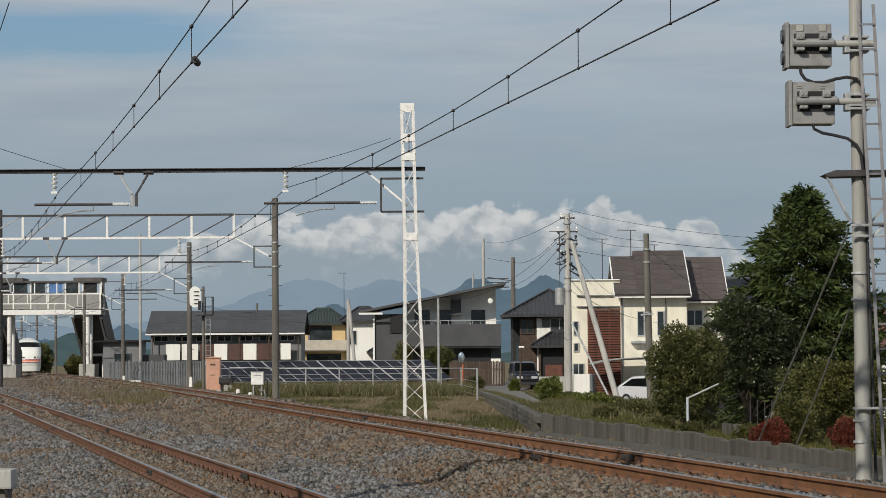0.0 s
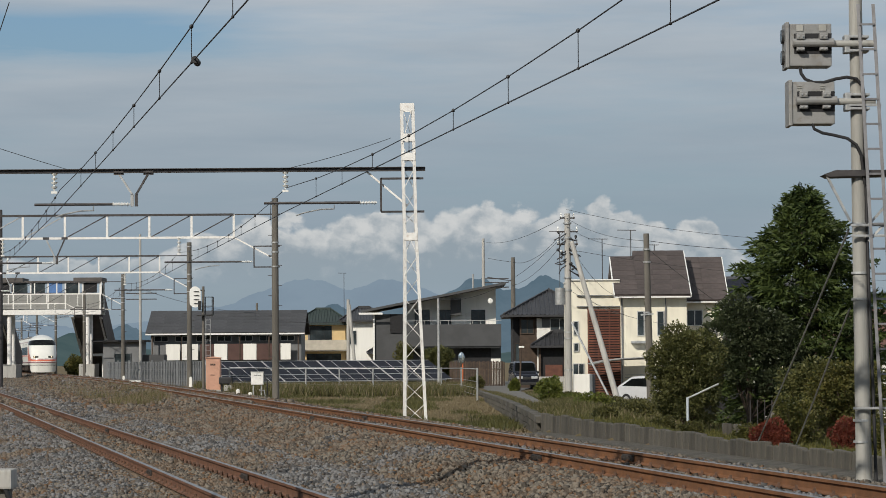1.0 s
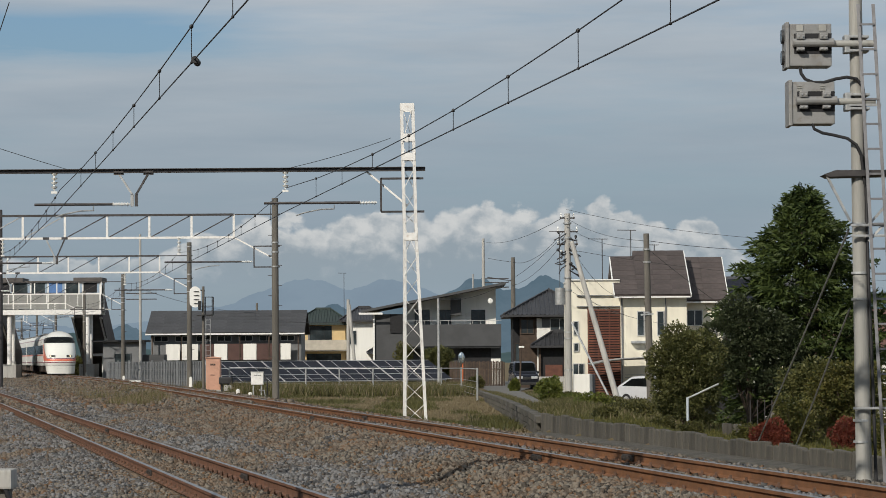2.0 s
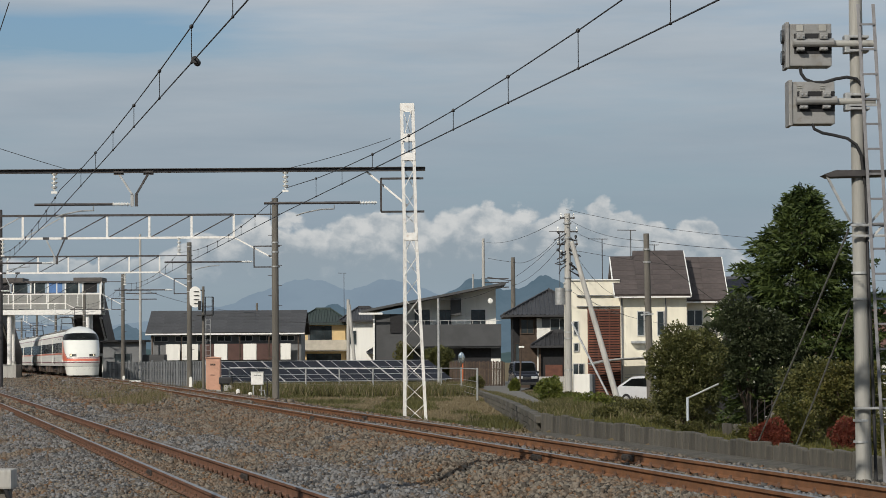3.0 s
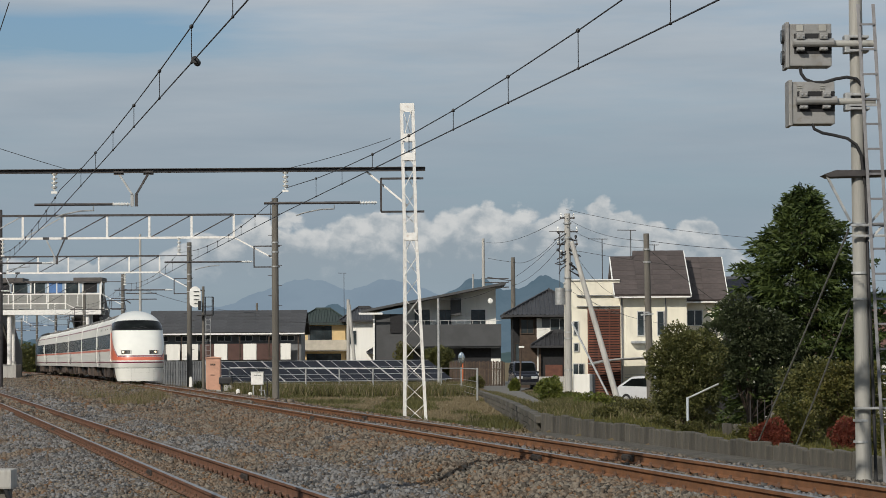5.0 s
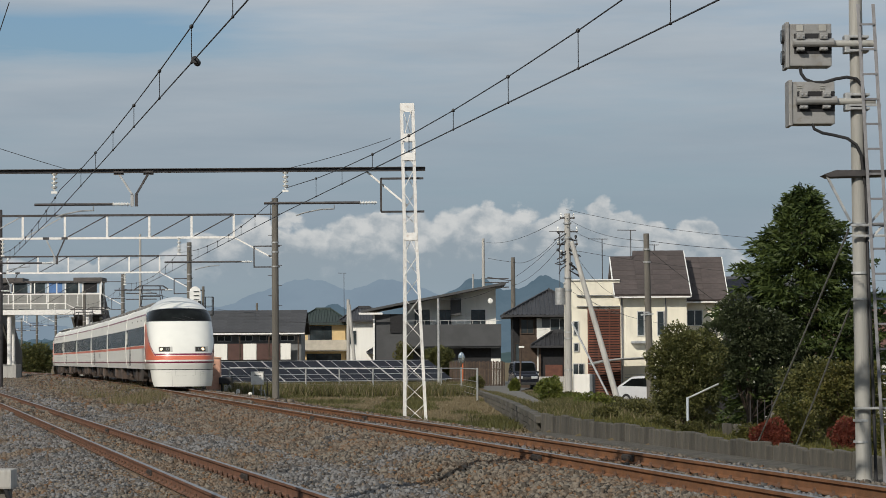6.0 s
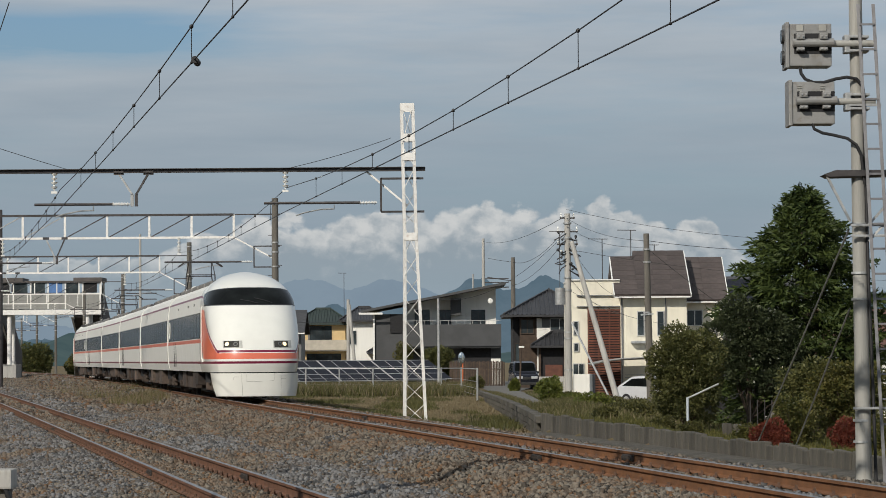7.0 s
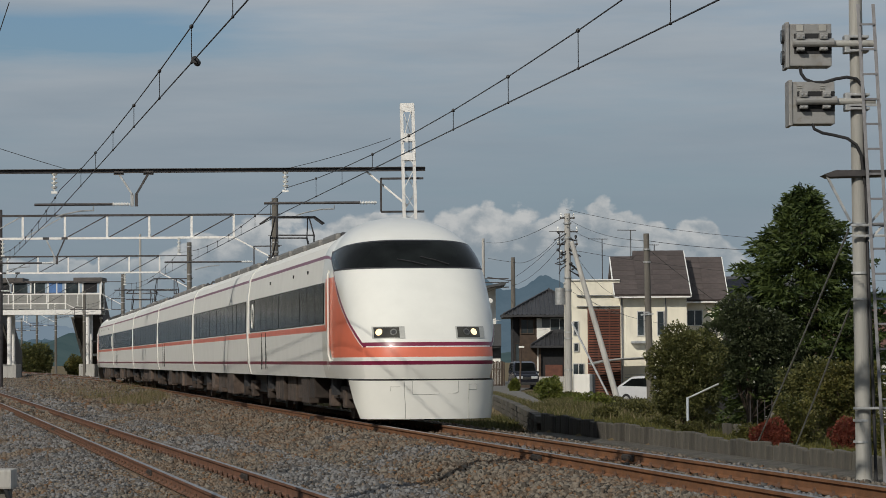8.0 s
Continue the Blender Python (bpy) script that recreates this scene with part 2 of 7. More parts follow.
def thing(name, label, category, m=None, group="", kind=""):
    ob = new(name)
    if m is not None:
        ob.matrix_basis = m
    return tagged(ob, label, category, group, kind)


def NB():
    return bmesh.new()


def mesh_from(name, verts, faces, material, smooth=False):
    """A mesh object out of number arrays; faces all of one size."""
    me = bpy.data.meshes.new(name)
    verts = np.asarray(verts, np.float32)
    faces = np.asarray(faces, np.int32)
    k = faces.shape[1]
    me.vertices.add(len(verts))
    me.vertices.foreach_set("co", verts.ravel())
    me.loops.add(faces.size)
    me.loops.foreach_set("vertex_index", faces.ravel())
    me.polygons.add(len(faces))
    me.polygons.foreach_set("loop_start", np.arange(0, faces.size, k, dtype=np.int32))
    me.update(calc_edges=True)
    me.materials.append(material)
    if smooth:
        me.shade_smooth()
    return new(name, me)


# ---- the plan: two tracks and the land beside them ----


def bend(y, a=120.0, b=240.0):
    t = np.clip((y - a) / (b - a), 0, 1)
    return (b - a) * t * t / 2 + np.maximum(y - b, 0)


def main_x(y):
    """Centre line of the main track: straight, then a wide curve to the left."""
    return 7.58 - 0.1645 * y - 0.0321 * bend(y)


def side_x(y):
    """Centre line of the side track."""
    return 4.05 - 0.1983 * y - 0.012 * bend(y, 110.0, 200.0)


WALL_U = 4.62


def wall_x(y):
    """The low wall beside the line; past sixty metres it follows the lane."""
    y = np.asarray(y, float)
    return np.where(y < 60.7, main_x(y) + WALL_U, 2.19 - 0.0045 * (y - 60.7))


def step(v, a, b):
    t = np.clip((v - a) / (b - a), 0, 1)
    return t * t * (3 - 2 * t)


def land_z(x, y):
    """Height of the ground; the main rails' heads are at zero."""
    x, y = np.asarray(x, float), np.asarray(y, float)
    u = x - main_x(y)
    field = -0.36 - 0.10 * step(u, 2.6, 3.4) - 0.12 * step(u, 3.2, 3.9) * step(-y, -61, -58) - 0.16 * step(u, 3.2, 4.4) * step(y, 57, 62) - 0.08 * step(u, 4, 9) - 0.1 * step(y, 110, 180) * step(u, 3, 14) - 0.25 * step(y, 190, 260) * step(u, 8, 25)
    lane = np.interp(y, [0, 42, 55, 66, 86, 150, 215, 400], [-0.30, -0.30, -0.22, -0.20, -0.24, -0.62, -1.0, -1.0])
    garden = np.interp(y, [0, 42, 55, 62, 75, 95, 150, 215, 400], [-0.36, -0.38, -0.46, -0.50, -0.46, -0.48, -1.15, -1.1, -1.0])
    right = lane + (garden - lane) * step(x - 0.012 * y, 3.4, 4.6)
    left = -0.52 - 0.4 * step(-(x - side_x(y)), 5, 20)
    z = np.where(x > wall_x(y) + 0.1, right, field)
    z = np.where(u < -2.2, left, z)
    return z + 0 * x


def bed_z(x, y):
    """Top of the ballast between and under the tracks."""
    x, y = np.asarray(x, float), np.asarray(y, float)
    u, v = x - main_x(y), x - side_x(y)
    z = -0.18 - 0.22 * step(u, 1.55, 2.7) - 0.20 * step(-u, 1.35, 2.2)
    side = -0.50 + 0.035 * step(-np.abs(v), -0.55, -0.40) - 0.08 * step(-v, 1.5, 2.6)
    w = step(v, 1.15, 1.9)
    return np.where(u > -2.2, z, side * (1 - w) + w * -0.40)

# ---- ground ----
GRASS = ground_mat("dry_grass_and_soil", [(0.19, 0.14, 0.085), (0.15, 0.12, 0.06), (0.07, 0.075, 0.03)], 0.35)
BED_MAT = ground_mat("ballast_bed", [(0.09, 0.076, 0.062), (0.11, 0.095, 0.078), (0.07, 0.055, 0.04)], 0.5, bump=1.0, fine=14.0)
ASPHALT = mat("worn_lane_asphalt", (0.13, 0.125, 0.112), 0.9, 0, 0.2, 0.8, 0.3)


def axis_nodes(parts):
    out = []
    for a0, a1, st in parts:
        out += list(np.arange(a0, a1, st))
    return np.array(out + [parts[-1][1]])


def build_ground():
    xs = axis_nodes([(-2600, -300, 230), (-300, -60, 20), (-60, -25, 2.5), (-25, 15, 0.5), (15, 60, 3), (60, 300, 20), (300, 2600, 230)])
    ys = axis_nodes([(-60, 10, 5), (10, 110, 1.0), (110, 330, 4), (330, 900, 40), (900, 4600, 370)])
    gx, gy = np.meshgrid(xs, ys)
    gz = land_z(gx, gy) - 0.02
    under = (gx - main_x(gy) < 2.6) & (gx - side_x(gy) > -3.4) & (gy < 330)
    gz = np.where(under, np.minimum(gz, bed_z(gx, gy) - 0.12), gz)
    rnd = np.random.default_rng(3)
    gz = gz + np.where((gx > main_x(gy) + 3) & (gx < wall_x(gy) - 0.4) & (gy < 200) & (gy > 66), rnd.normal(0, 0.03, gx.shape), 0)
    nx, ny = len(xs), len(ys)
    i = (np.arange(ny - 1)[:, None] * nx + np.arange(nx - 1)[None]).ravel()
    ob = mesh_from("ground", np.stack([gx.ravel(), gy.ravel(), gz.ravel()], 1), np.stack([i, i + 1, i + nx + 1, i + nx], 1), GRASS, True)
    tagged(ob, "dry grass and bare soil beside the railway", "ground", kind="structure")


def build_bed():
    ys = axis_nodes([(-20, 15, 2.5), (15, 60, 0.5), (60, 120, 1.0), (120, 420, 5)])
    ts = np.linspace(0, 1, 61)
    gy = np.repeat(ys[:, None], len(ts), 1)
    x0, x1 = side_x(ys) - 3.3, main_x(ys) + 2.75
    gx = x0[:, None] + (x1 - x0)[:, None] * ts[None]
    rnd = np.random.default_rng(5)
    gz = bed_z(gx, gy) + rnd.normal(0, 0.014, gx.shape)
    nx, ny = len(ts), len(ys)
    i = (np.arange(ny - 1)[:, None] * nx + np.arange(nx - 1)[None]).ravel()
    ob = mesh_from("ballast_bed", np.stack([gx.ravel(), gy.ravel(), gz.ravel()], 1), np.stack([i, i + 1, i + nx + 1, i + nx], 1), BED_MAT, True)
    tagged(ob, "packed brown ballast bed under both tracks", "ballast", kind="structure")


def build_lane():
    bm = NB()
    ys = [84, 92, 100, 125, 150, 180, 215, 260]
    prev = None
    for y in ys:
        xa, xb = float(np.interp(y, [64, 86, 150, 260], [2.75, 2.6, 2.45, 3.0])), float(np.interp(y, [64, 86, 150, 215, 260], [2.95, 3.2, 4.2, 7.5, 8.5]))
        z = float(land_z(xa + 0.5, y)) + 0.02
        row = [bm.verts.new((xa, y, z)), bm.verts.new((xb, y, z + 0.01))]
        if prev:
            bm.faces.new((prev[0], prev[1], row[1], row[0]))
        prev = row
    tagged(part("lane", bm, ASPHALT), "narrow worn asphalt lane behind the low wall", "road", kind="structure")


build_ground()
build_bed()
build_lane()

# ---- tracks ----
RAIL_PROF = [(-0.0635, -0.153), (0.0635, -0.153), (0.0635, -0.141), (0.012, -0.122), (0.0085, -0.05), (0.0325, -0.036), (0.0325, -0.004), (0.022, 0.0),
             (-0.022, 0.0), (-0.0325, -0.004), (-0.0325, -0.036), (-0.0085, -0.05), (-0.012, -0.122), (-0.0635, -0.141)]


def sweep_rail(line, off, z, y0, y1, web, parent, label):
    bm = NB()
    prev = None
    n = len(RAIL_PROF)
    for y in np.arange(y0, y1 + 0.1, 2.5):
        s = float(line(y + 0.5) - line(y - 0.5))
        nx, ny = 1 / math.hypot(1, s), -s / math.hypot(1, s)
        c = (float(line(y)), y)
        row = [bm.verts.new((c[0] + (off + p) * nx, c[1] + (off + p) * ny, z + h)) for p, h in RAIL_PROF]
        if prev:
            for i in range(n):
                fc = bm.faces.new((prev[i], prev[(i + 1) % n], row[(i + 1) % n], row[i]))
                fc.material_index = 1 if i in (6, 7, 8) else 0
        prev = row
    bmesh.ops.recalc_face_normals(bm, faces=bm.faces)
    return part("rail", bm, [web, RAILTOP], parent, label)


def build_track(line, z, web, label, y0, y1, sl_y0, sl_y1, joints):
    tr = thing("railway_track", label, "track", kind="structure")
    for off in (-0.566, 0.566):
        sweep_rail(line, off, z, y0, y1, web, tr, "rusty rail with a bright worn head")
    me = None
    bmf = NB()
    y = sl_y0
    while y < sl_y1:
        s = float(line(y + 0.5) - line(y - 0.5))
        rot = Matrix.Rotation(math.atan(-s) * -1, 4, "Z")
        m = Matrix.Translation((float(line(y)), y, z - 0.153)) @ rot
        if me is None:
            bm = NB()
            box(bm, -1.0, 1.0, -0.11, 0.11, -0.15, -0.016, 0.012)
            first = part("sleeper", bm, SLEEPER, tr)
            me = first.data
            first.matrix_basis = m
        else:
            ob = new("sleeper", me)
            ob.parent, ob.matrix_basis = tr, m
        for off in (-0.566, 0.566):
            for sg in (-1, 1):
                box(bmf, off + sg * 0.085 - 0.025, off + sg * 0.085 + 0.025, -0.04, 0.04, 0.0, 0.03, m=m)
                box(bmf, off + sg * 0.075 - 0.015, off + sg * 0.075 + 0.015, -0.015, 0.015, 0.03, 0.06, m=m)
        y += 0.61
    for off, yj in joints:
        for sg in (-1, 1):
            s = float(line(yj + 0.5) - line(yj - 0.5))
            m = Matrix.Translation((float(line(yj)) + off, yj, z)) @ Matrix.Rotation(-math.atan(s), 4, "Z")
            bm = box(NB(), sg * 0.012, sg * 0.045, -0.28, 0.28, -0.125, -0.045, 0.008, m=m)
            for dy in (-0.2, -0.07, 0.07, 0.2):
                box(bm, sg * 0.045, sg * 0.068, dy - 0.018, dy + 0.018, -0.10, -0.065, m=m)
            part("fishplate", bm, JOINT, tr, "dark fishplate with bolts")
    tagged(part("rail_fastenings", bmf, CLIP_RUST, tr, "rusty clips and bolts"), kind="stuff")
    return tr


build_track(main_x, 0.0, RUST, "main railway track with rusty orange rails on ballast", -10, 420, 22.0, 125.0, [(-0.566, 35.2), (0.566, 35.0), (-0.566, 60.2), (0.566, 60.0)])
build_track(side_x, -0.29, RUST_DARK, "side railway track with brown rails on ballast", -10, 330, 20.0, 110.0, [(-0.566, 38.4), (0.566, 36.8), (-0.566, 63.4), (0.566, 61.8)])

# ---- the express train ----
SPEED = 33.2
CAR = 20.0


def along(start_y):
    """Table of path length against y on the main line."""
    ys = np.arange(0.0, 620.0, 0.5)
    xs = main_x(ys)
    s = np.concatenate([[0], np.cumsum(np.hypot(np.diff(xs), np.diff(ys)))])
    return ys, s


PATH_Y, PATH_S = along(0)


def on_path(s):
    y = float(np.interp(s, PATH_S, PATH_Y))
    return Vector((float(main_x(y)) + 0.32, y, 0.0))


# half width of the body at each height, and the names of the bands between heights
SIDE = [(0.84, 1.34), (1.10, 1.40), (1.17, 1.405), (1.76, 1.43), (1.88, 1.43), (2.74, 1.415), (3.20, 1.36), (3.27, 1.345), (3.45, 1.26), (3.60, 1.08), (3.70, 0.75), (3.76, 0.0)]


def body_shell(length):
    """A car body: lofted section, both ends closed; stripes are bands of the section."""
    bm = NB()
    ends = []
    for yy in (0.0, length):
        ring = [bm.verts.new((-w, yy, z)) for z, w in SIDE[:-1]] + [bm.verts.new((0, yy, SIDE[-1][0]))] + [bm.verts.new((w, yy, z)) for z, w in reversed(SIDE[:-1])]
        ends.append(ring)
    n = len(ends[0])
    idx = {1: 2, 3: 1, 6: 2}
    for i in range(n):
        f = bm.faces.new((ends[0][i], ends[0][(i + 1) % n], ends[1][(i + 1) % n], ends[1][i]))
        j = i if i < len(SIDE) - 1 else n - 2 - i
        f.material_index = idx.get(j, 0)
    bm.faces.new(ends[0])
    bm.faces.new(list(reversed(ends[1])))
    bmesh.ops.recalc_face_normals(bm, faces=bm.faces)
    return bm


# nose: height, how far the face stands back, half width, depth of the rounding
NOSE = [(0.84, 0.08, 1.34, 1.35), (1.10, 0.01, 1.40, 1.50), (1.20, 0.0, 1.405, 1.52), (1.50, 0.06, 1.41, 1.60), (2.00, 0.35, 1.41, 1.70), (2.50, 0.80, 1.41, 1.80), (2.89, 1.22, 1.40, 1.90),
        (3.20, 1.62, 1.38, 1.95), (3.46, 2.02, 1.30, 1.95), (3.70, 2.60, 1.08, 1.90), (3.86, 3.20, 0.78, 1.80), (3.96, 3.80, 0.45, 1.60), (4.01, 4.30, 0.15, 1.00)]
NOSE_Z = [0.84, 0.95, 1.10, 1.17, 1.19, 1.24, 1.42, 1.44, 1.51, 1.62, 1.76, 1.88, 2.1, 2.3, 2.5, 2.7, 2.79, 2.89, 2.92, 3.02, 3.12, 3.20, 3.27, 3.36, 3.435, 3.46, 3.56, 3.66, 3.75, 3.83, 3.90, 3.95, 3.99, 4.01]
NOSE_LEN = 5.0
ROUND = 2 / 2.7


def glide(z, k):
    """A smooth curve through column k of the nose table."""
    zs, vs = [r[0] for r in NOSE], [r[k] for r in NOSE]
    d = [(b - a) / (q - p) for a, b, p, q in zip(vs, vs[1:], zs, zs[1:])]
    m = [d[0]] + [(a + b) / 2 for a, b in zip(d, d[1:])] + [d[-1]]
    i = min(max(int(np.searchsorted(zs, z)) - 1, 0), len(zs) - 2)
    h = zs[i + 1] - zs[i]
    t = (z - zs[i]) / h
    return (2 * t ** 3 - 3 * t * t + 1) * vs[i] + (t ** 3 - 2 * t * t + t) * h * m[i] + (3 * t * t - 2 * t ** 3) * vs[i + 1] + (t ** 3 - t * t) * h * m[i + 1]


def round_point(z, back, w, depth, t, rear):
    """t runs from 0 at the rear of the side to 1 at the corner's start, to 2 on the centre line."""
    if t <= 1.0:
        return (-w, rear + (back + depth - rear) * t, z)
    a = (t - 1.0) * math.pi / 2
    return (-w * abs(math.cos(a)) ** ROUND, back + depth * (1 - abs(math.sin(a)) ** ROUND), z)


def nose_point(z, t):
    back, w, depth = glide(z, 1), glide(z, 2), glide(z, 3)
    x, y, _ = round_point(z, back, w, depth, t, NOSE_LEN)
    droop = 0.15 * float(step(z, 2.9, 3.46) * (1 - step(z, 3.5, 4.0))) * min(1.0, 2 - t) ** 2 * min(1.0, t)
    zz = z - droop
    if t < 1.0:
        # the side runs back into the section of the body
        zb = z if z < 3.27 else 3.27 + (z - 3.27) * 0.49 / 0.74
        wb = float(np.interp(zb, [p[0] for p in SIDE], [p[1] for p in SIDE]))
        x, zz = x * t - wb * (1 - t), zz * t + zb * (1 - t)
    return (x, y, zz)


def nose_y(x, z):
    """How far back the nose's skin lies at a place across and up the face."""
    back, w, depth = glide(z, 1), glide(z, 2), glide(z, 3)
    c = min(1.0, abs(x) / w) ** (1 / ROUND)
    return back + depth * (1 - math.sqrt(1 - c * c) ** ROUND)


def edge_t(z):
    """Where the white face meets the coloured side, going up the nose."""
    return float(np.interp(z, [0.8, 1.44, 1.53, 1.8, 2.0, 2.4, 2.89, 3.3, 4.0], [1.45, 1.45, 1.39, 1.26, 1.15, 1.03, 0.97, 0.87, 0.87]))


def panel_t(z):
    """Rear edge of the salmon panel: upright beside the windows, slanting forward below the stripe."""
    y = float(np.interp(z, [1.24, 1.76, 1.9, 2.8], [3.55, 4.2, 4.45, 4.45]))
    return (y - NOSE_LEN) / (glide(z, 1) + glide(z, 3) - NOSE_LEN)


def nose_meshes(parent):
    cols = []
    for z in NOSE_Z:
        e, q = edge_t(z), panel_t(min(z, 2.8))
        q = min(q, e - 0.2)
        ts = [0.0, q, q + 0.02, (q + e) / 2, e - 0.06, e - 0.045, e - 0.012, e] + list(np.linspace(e, 2.0, 19))[1:]
        half = [nose_point(z, t) for t in ts]
        cols.append(half + [(-p[0], p[1], p[2]) for p in reversed(half[:-1])])
    n = len(cols[0])
    skin, screen = NB(), NB()
    vs = [[skin.verts.new(p) for p in r] for r in cols]
    ws = {}
    for i in range(len(cols) - 1):
        zm = (NOSE_Z[i] + NOSE_Z[i + 1]) / 2
        for j in range(n - 1):
            jj = min(j, n - 2 - j)
            face = jj >= 7
            if 2.89 < zm < 3.46 and face:
                key = [(i, j), (i, j + 1), (i + 1, j + 1), (i + 1, j)]
                for q in key:
                    if q not in ws:
                        ws[q] = screen.verts.new(cols[q[0]][q[1]])
                g = screen.faces.new([ws[q] for q in key])
                g.smooth = True
                g.material_index = 1 if zm < 2.92 or zm > 3.435 else 0
                continue
            mi = 0
            if 1.10 < zm < 1.17:
                mi = 2
            elif 1.17 < zm < 1.24 or 1.42 < zm < 1.44 and face:
                mi = 0
            elif 1.44 < zm < 1.51 and face:
                mi = 2
            elif 1.24 < zm < 1.42 and jj >= 2:
                mi = 1
            elif 1.42 < zm < 2.79 and 2 <= jj <= 3:
                mi = 1
            elif 1.76 < zm < 1.88 and jj == 0:
                mi = 1
            elif 1.42 < zm < 2.89 and 5 <= jj <= 6:
                mi = 2
            elif 2.79 < zm < 3.46 and jj == 6:
                mi = 2
            elif 3.20 < zm < 3.27 and jj < 6:
                mi = 2
            f = skin.faces.new((vs[i][j], vs[i][j + 1], vs[i + 1][j + 1], vs[i + 1][j]))
            f.smooth = True
            f.material_index = mi
    crown = skin.faces.new(vs[-1])
    crown.smooth = True
    for bm in (skin, screen):
        bmesh.ops.recalc_face_normals(bm, faces=bm.faces)
    part("nose", skin, [T_WHITE, T_SALMON, T_MAROON], parent, "white rounded nose with salmon and maroon bands")
    return part("windscreen", screen, [T_GLASS, BLACK], parent, "wide dark wraparound windscreen in a black surround")


def face_patch(name, x0, x1, z0, z1, lift, material, parent, label="", skew=0.0):
    """A thin plate that follows the nose's skin."""
    bm = NB()
    grid = []
    for k in range(5):
        z = z0 + (z1 - z0) * k / 4
        grid.append([bm.verts.new((x + skew * (z - z0), nose_y(x, z) - lift, z)) for x in np.linspace(x0, x1, 9)])
    for a, b in zip(grid, grid[1:]):
        for i in range(8):
            bm.faces.new((a[i], a[i + 1], b[i + 1], b[i]))
    bmesh.ops.recalc_face_normals(bm, faces=bm.faces)
    bmesh.ops.solidify(bm, geom=bm.faces, thickness=0.004)
    return part(name, bm, material, parent, label)


def headlamp(car, sx):
    """A glazed lamp panel flush with the nose, a pale frame round it, one of its two lamps lit."""
    x0, x1 = sorted((sx * 0.47, sx * 1.04))
    hl = face_patch("headlamp_panel", x0, x1, 1.575, 1.80, 0.006, mat("lamp_frame_grey", (0.42, 0.42, 0.39), 0.35, 0.2, 0.1, 9.0), car, "glazed headlamp panel in a pale frame")
    face_patch("lamp_glass", x0 + 0.03, x1 - 0.10, 1.595, 1.785, 0.012, LAMP_PANEL, hl, "dark lamp glass")
    for off, r, m, nm in ((-0.19, 0.066, LAMP_ON, "headlamp"), (0.06, 0.066, LAMP_CHROME, "spare_lamp"), (0.06, 0.042, LAMP_OFF, "spare_lens")):
        x = sx * 0.73 + off * (1 if sx < 0 else -0.35 if nm == "headlamp" else -1.0)
        if sx > 0 and nm == "headlamp":
            x += 0.02
        y = nose_y(x, 1.69)
        o = Vector(((nose_y(x + 0.01, 1.69) - y) / 0.01, -1.0, (nose_y(x, 1.70) - y) / 0.01)).normalized()
        p = Vector((x, y, 1.69)) + o * (0.020 if nm == "spare_lens" else 0.016)
        part(nm, cyl(NB(), p - o * 0.02, p + o * 0.002, r, n=20), m, hl, "lit warm headlamp" if nm == "headlamp" else "")


def skirt(parent):
    prof = [(0.81, 0.08, 1.335, 1.35), (0.62, 0.09, 1.325, 1.34), (0.40, 0.10, 1.315, 1.33), (0.11, 0.12, 1.30, 1.32)]
    bm = NB()
    rows = []
    for (z, back, w, depth), t0 in zip(prof, (0.97, 1.03, 1.12, 1.26)):
        half = [round_point(z, back, w, depth, t, 6.0) for t in [t0] + list(np.linspace(t0 + 0.05, 2.0, 16))]
        rows.append([bm.verts.new(p) for p in half + [(-p[0], p[1], p[2]) for p in reversed(half[:-1])]])
    for r0, r1 in zip(rows, rows[1:]):
        for j in range(len(r0) - 1):
            bm.faces.new((r0[j], r0[j + 1], r1[j + 1], r1[j])).smooth = True
    bmesh.ops.recalc_face_normals(bm, faces=bm.faces)
    bmesh.ops.solidify(bm, geom=bm.faces, thickness=0.04)
    bmesh.ops.split_edges(bm, edges=[ed for ed in bm.edges if len(ed.link_faces) == 2 and ed.calc_face_angle(0) > 0.6])
    sk = part("skirt", bm, T_WHITE, parent, "white snow plough skirt below the nose")

    def on(x, z):
        back, w, depth = [float(np.interp(-z, [-p[0] for p in prof], [p[k] for p in prof])) for k in (1, 2, 3)]
        c = min(1.0, abs(x) / w) ** (1 / ROUND)
        return (x, back + depth * (1 - math.sqrt(1 - c * c) ** ROUND) - 0.003, z)
    for line in ([(-0.50, 0.80), (-0.50, 0.6), (-0.48, 0.4), (-0.475, 0.12)], [(-0.35, 0.80), (-0.35, 0.56), (0.0, 0.56), (0.45, 0.58), (0.50, 0.60), (0.50, 0.80)],
                 [(0.70, 0.64), (0.86, 0.64), (0.86, 0.74), (0.70, 0.74), (0.70, 0.12)], [(-0.74, 0.62), (-0.74, 0.70), (-0.57, 0.70)]):
        part("seam", tube(NB(), [on(x, z) for x, z in line], 0.005, 4), SEAM, sk)
    bm = NB()
    half = [round_point(0.825, 0.13, 1.29, 1.25, t, 6.0) for t in np.linspace(0.9, 2.0, 14)]
    tube(bm, half + [(-p[0], p[1], p[2]) for p in reversed(half[:-1])], 0.02, 6)
    part("seam_strip", bm, BLACK, sk)
    part("coupler_housing", box(NB(), -0.9, 0.9, 1.3, 3.0, 0.2, 0.84), T_UNDER, parent)


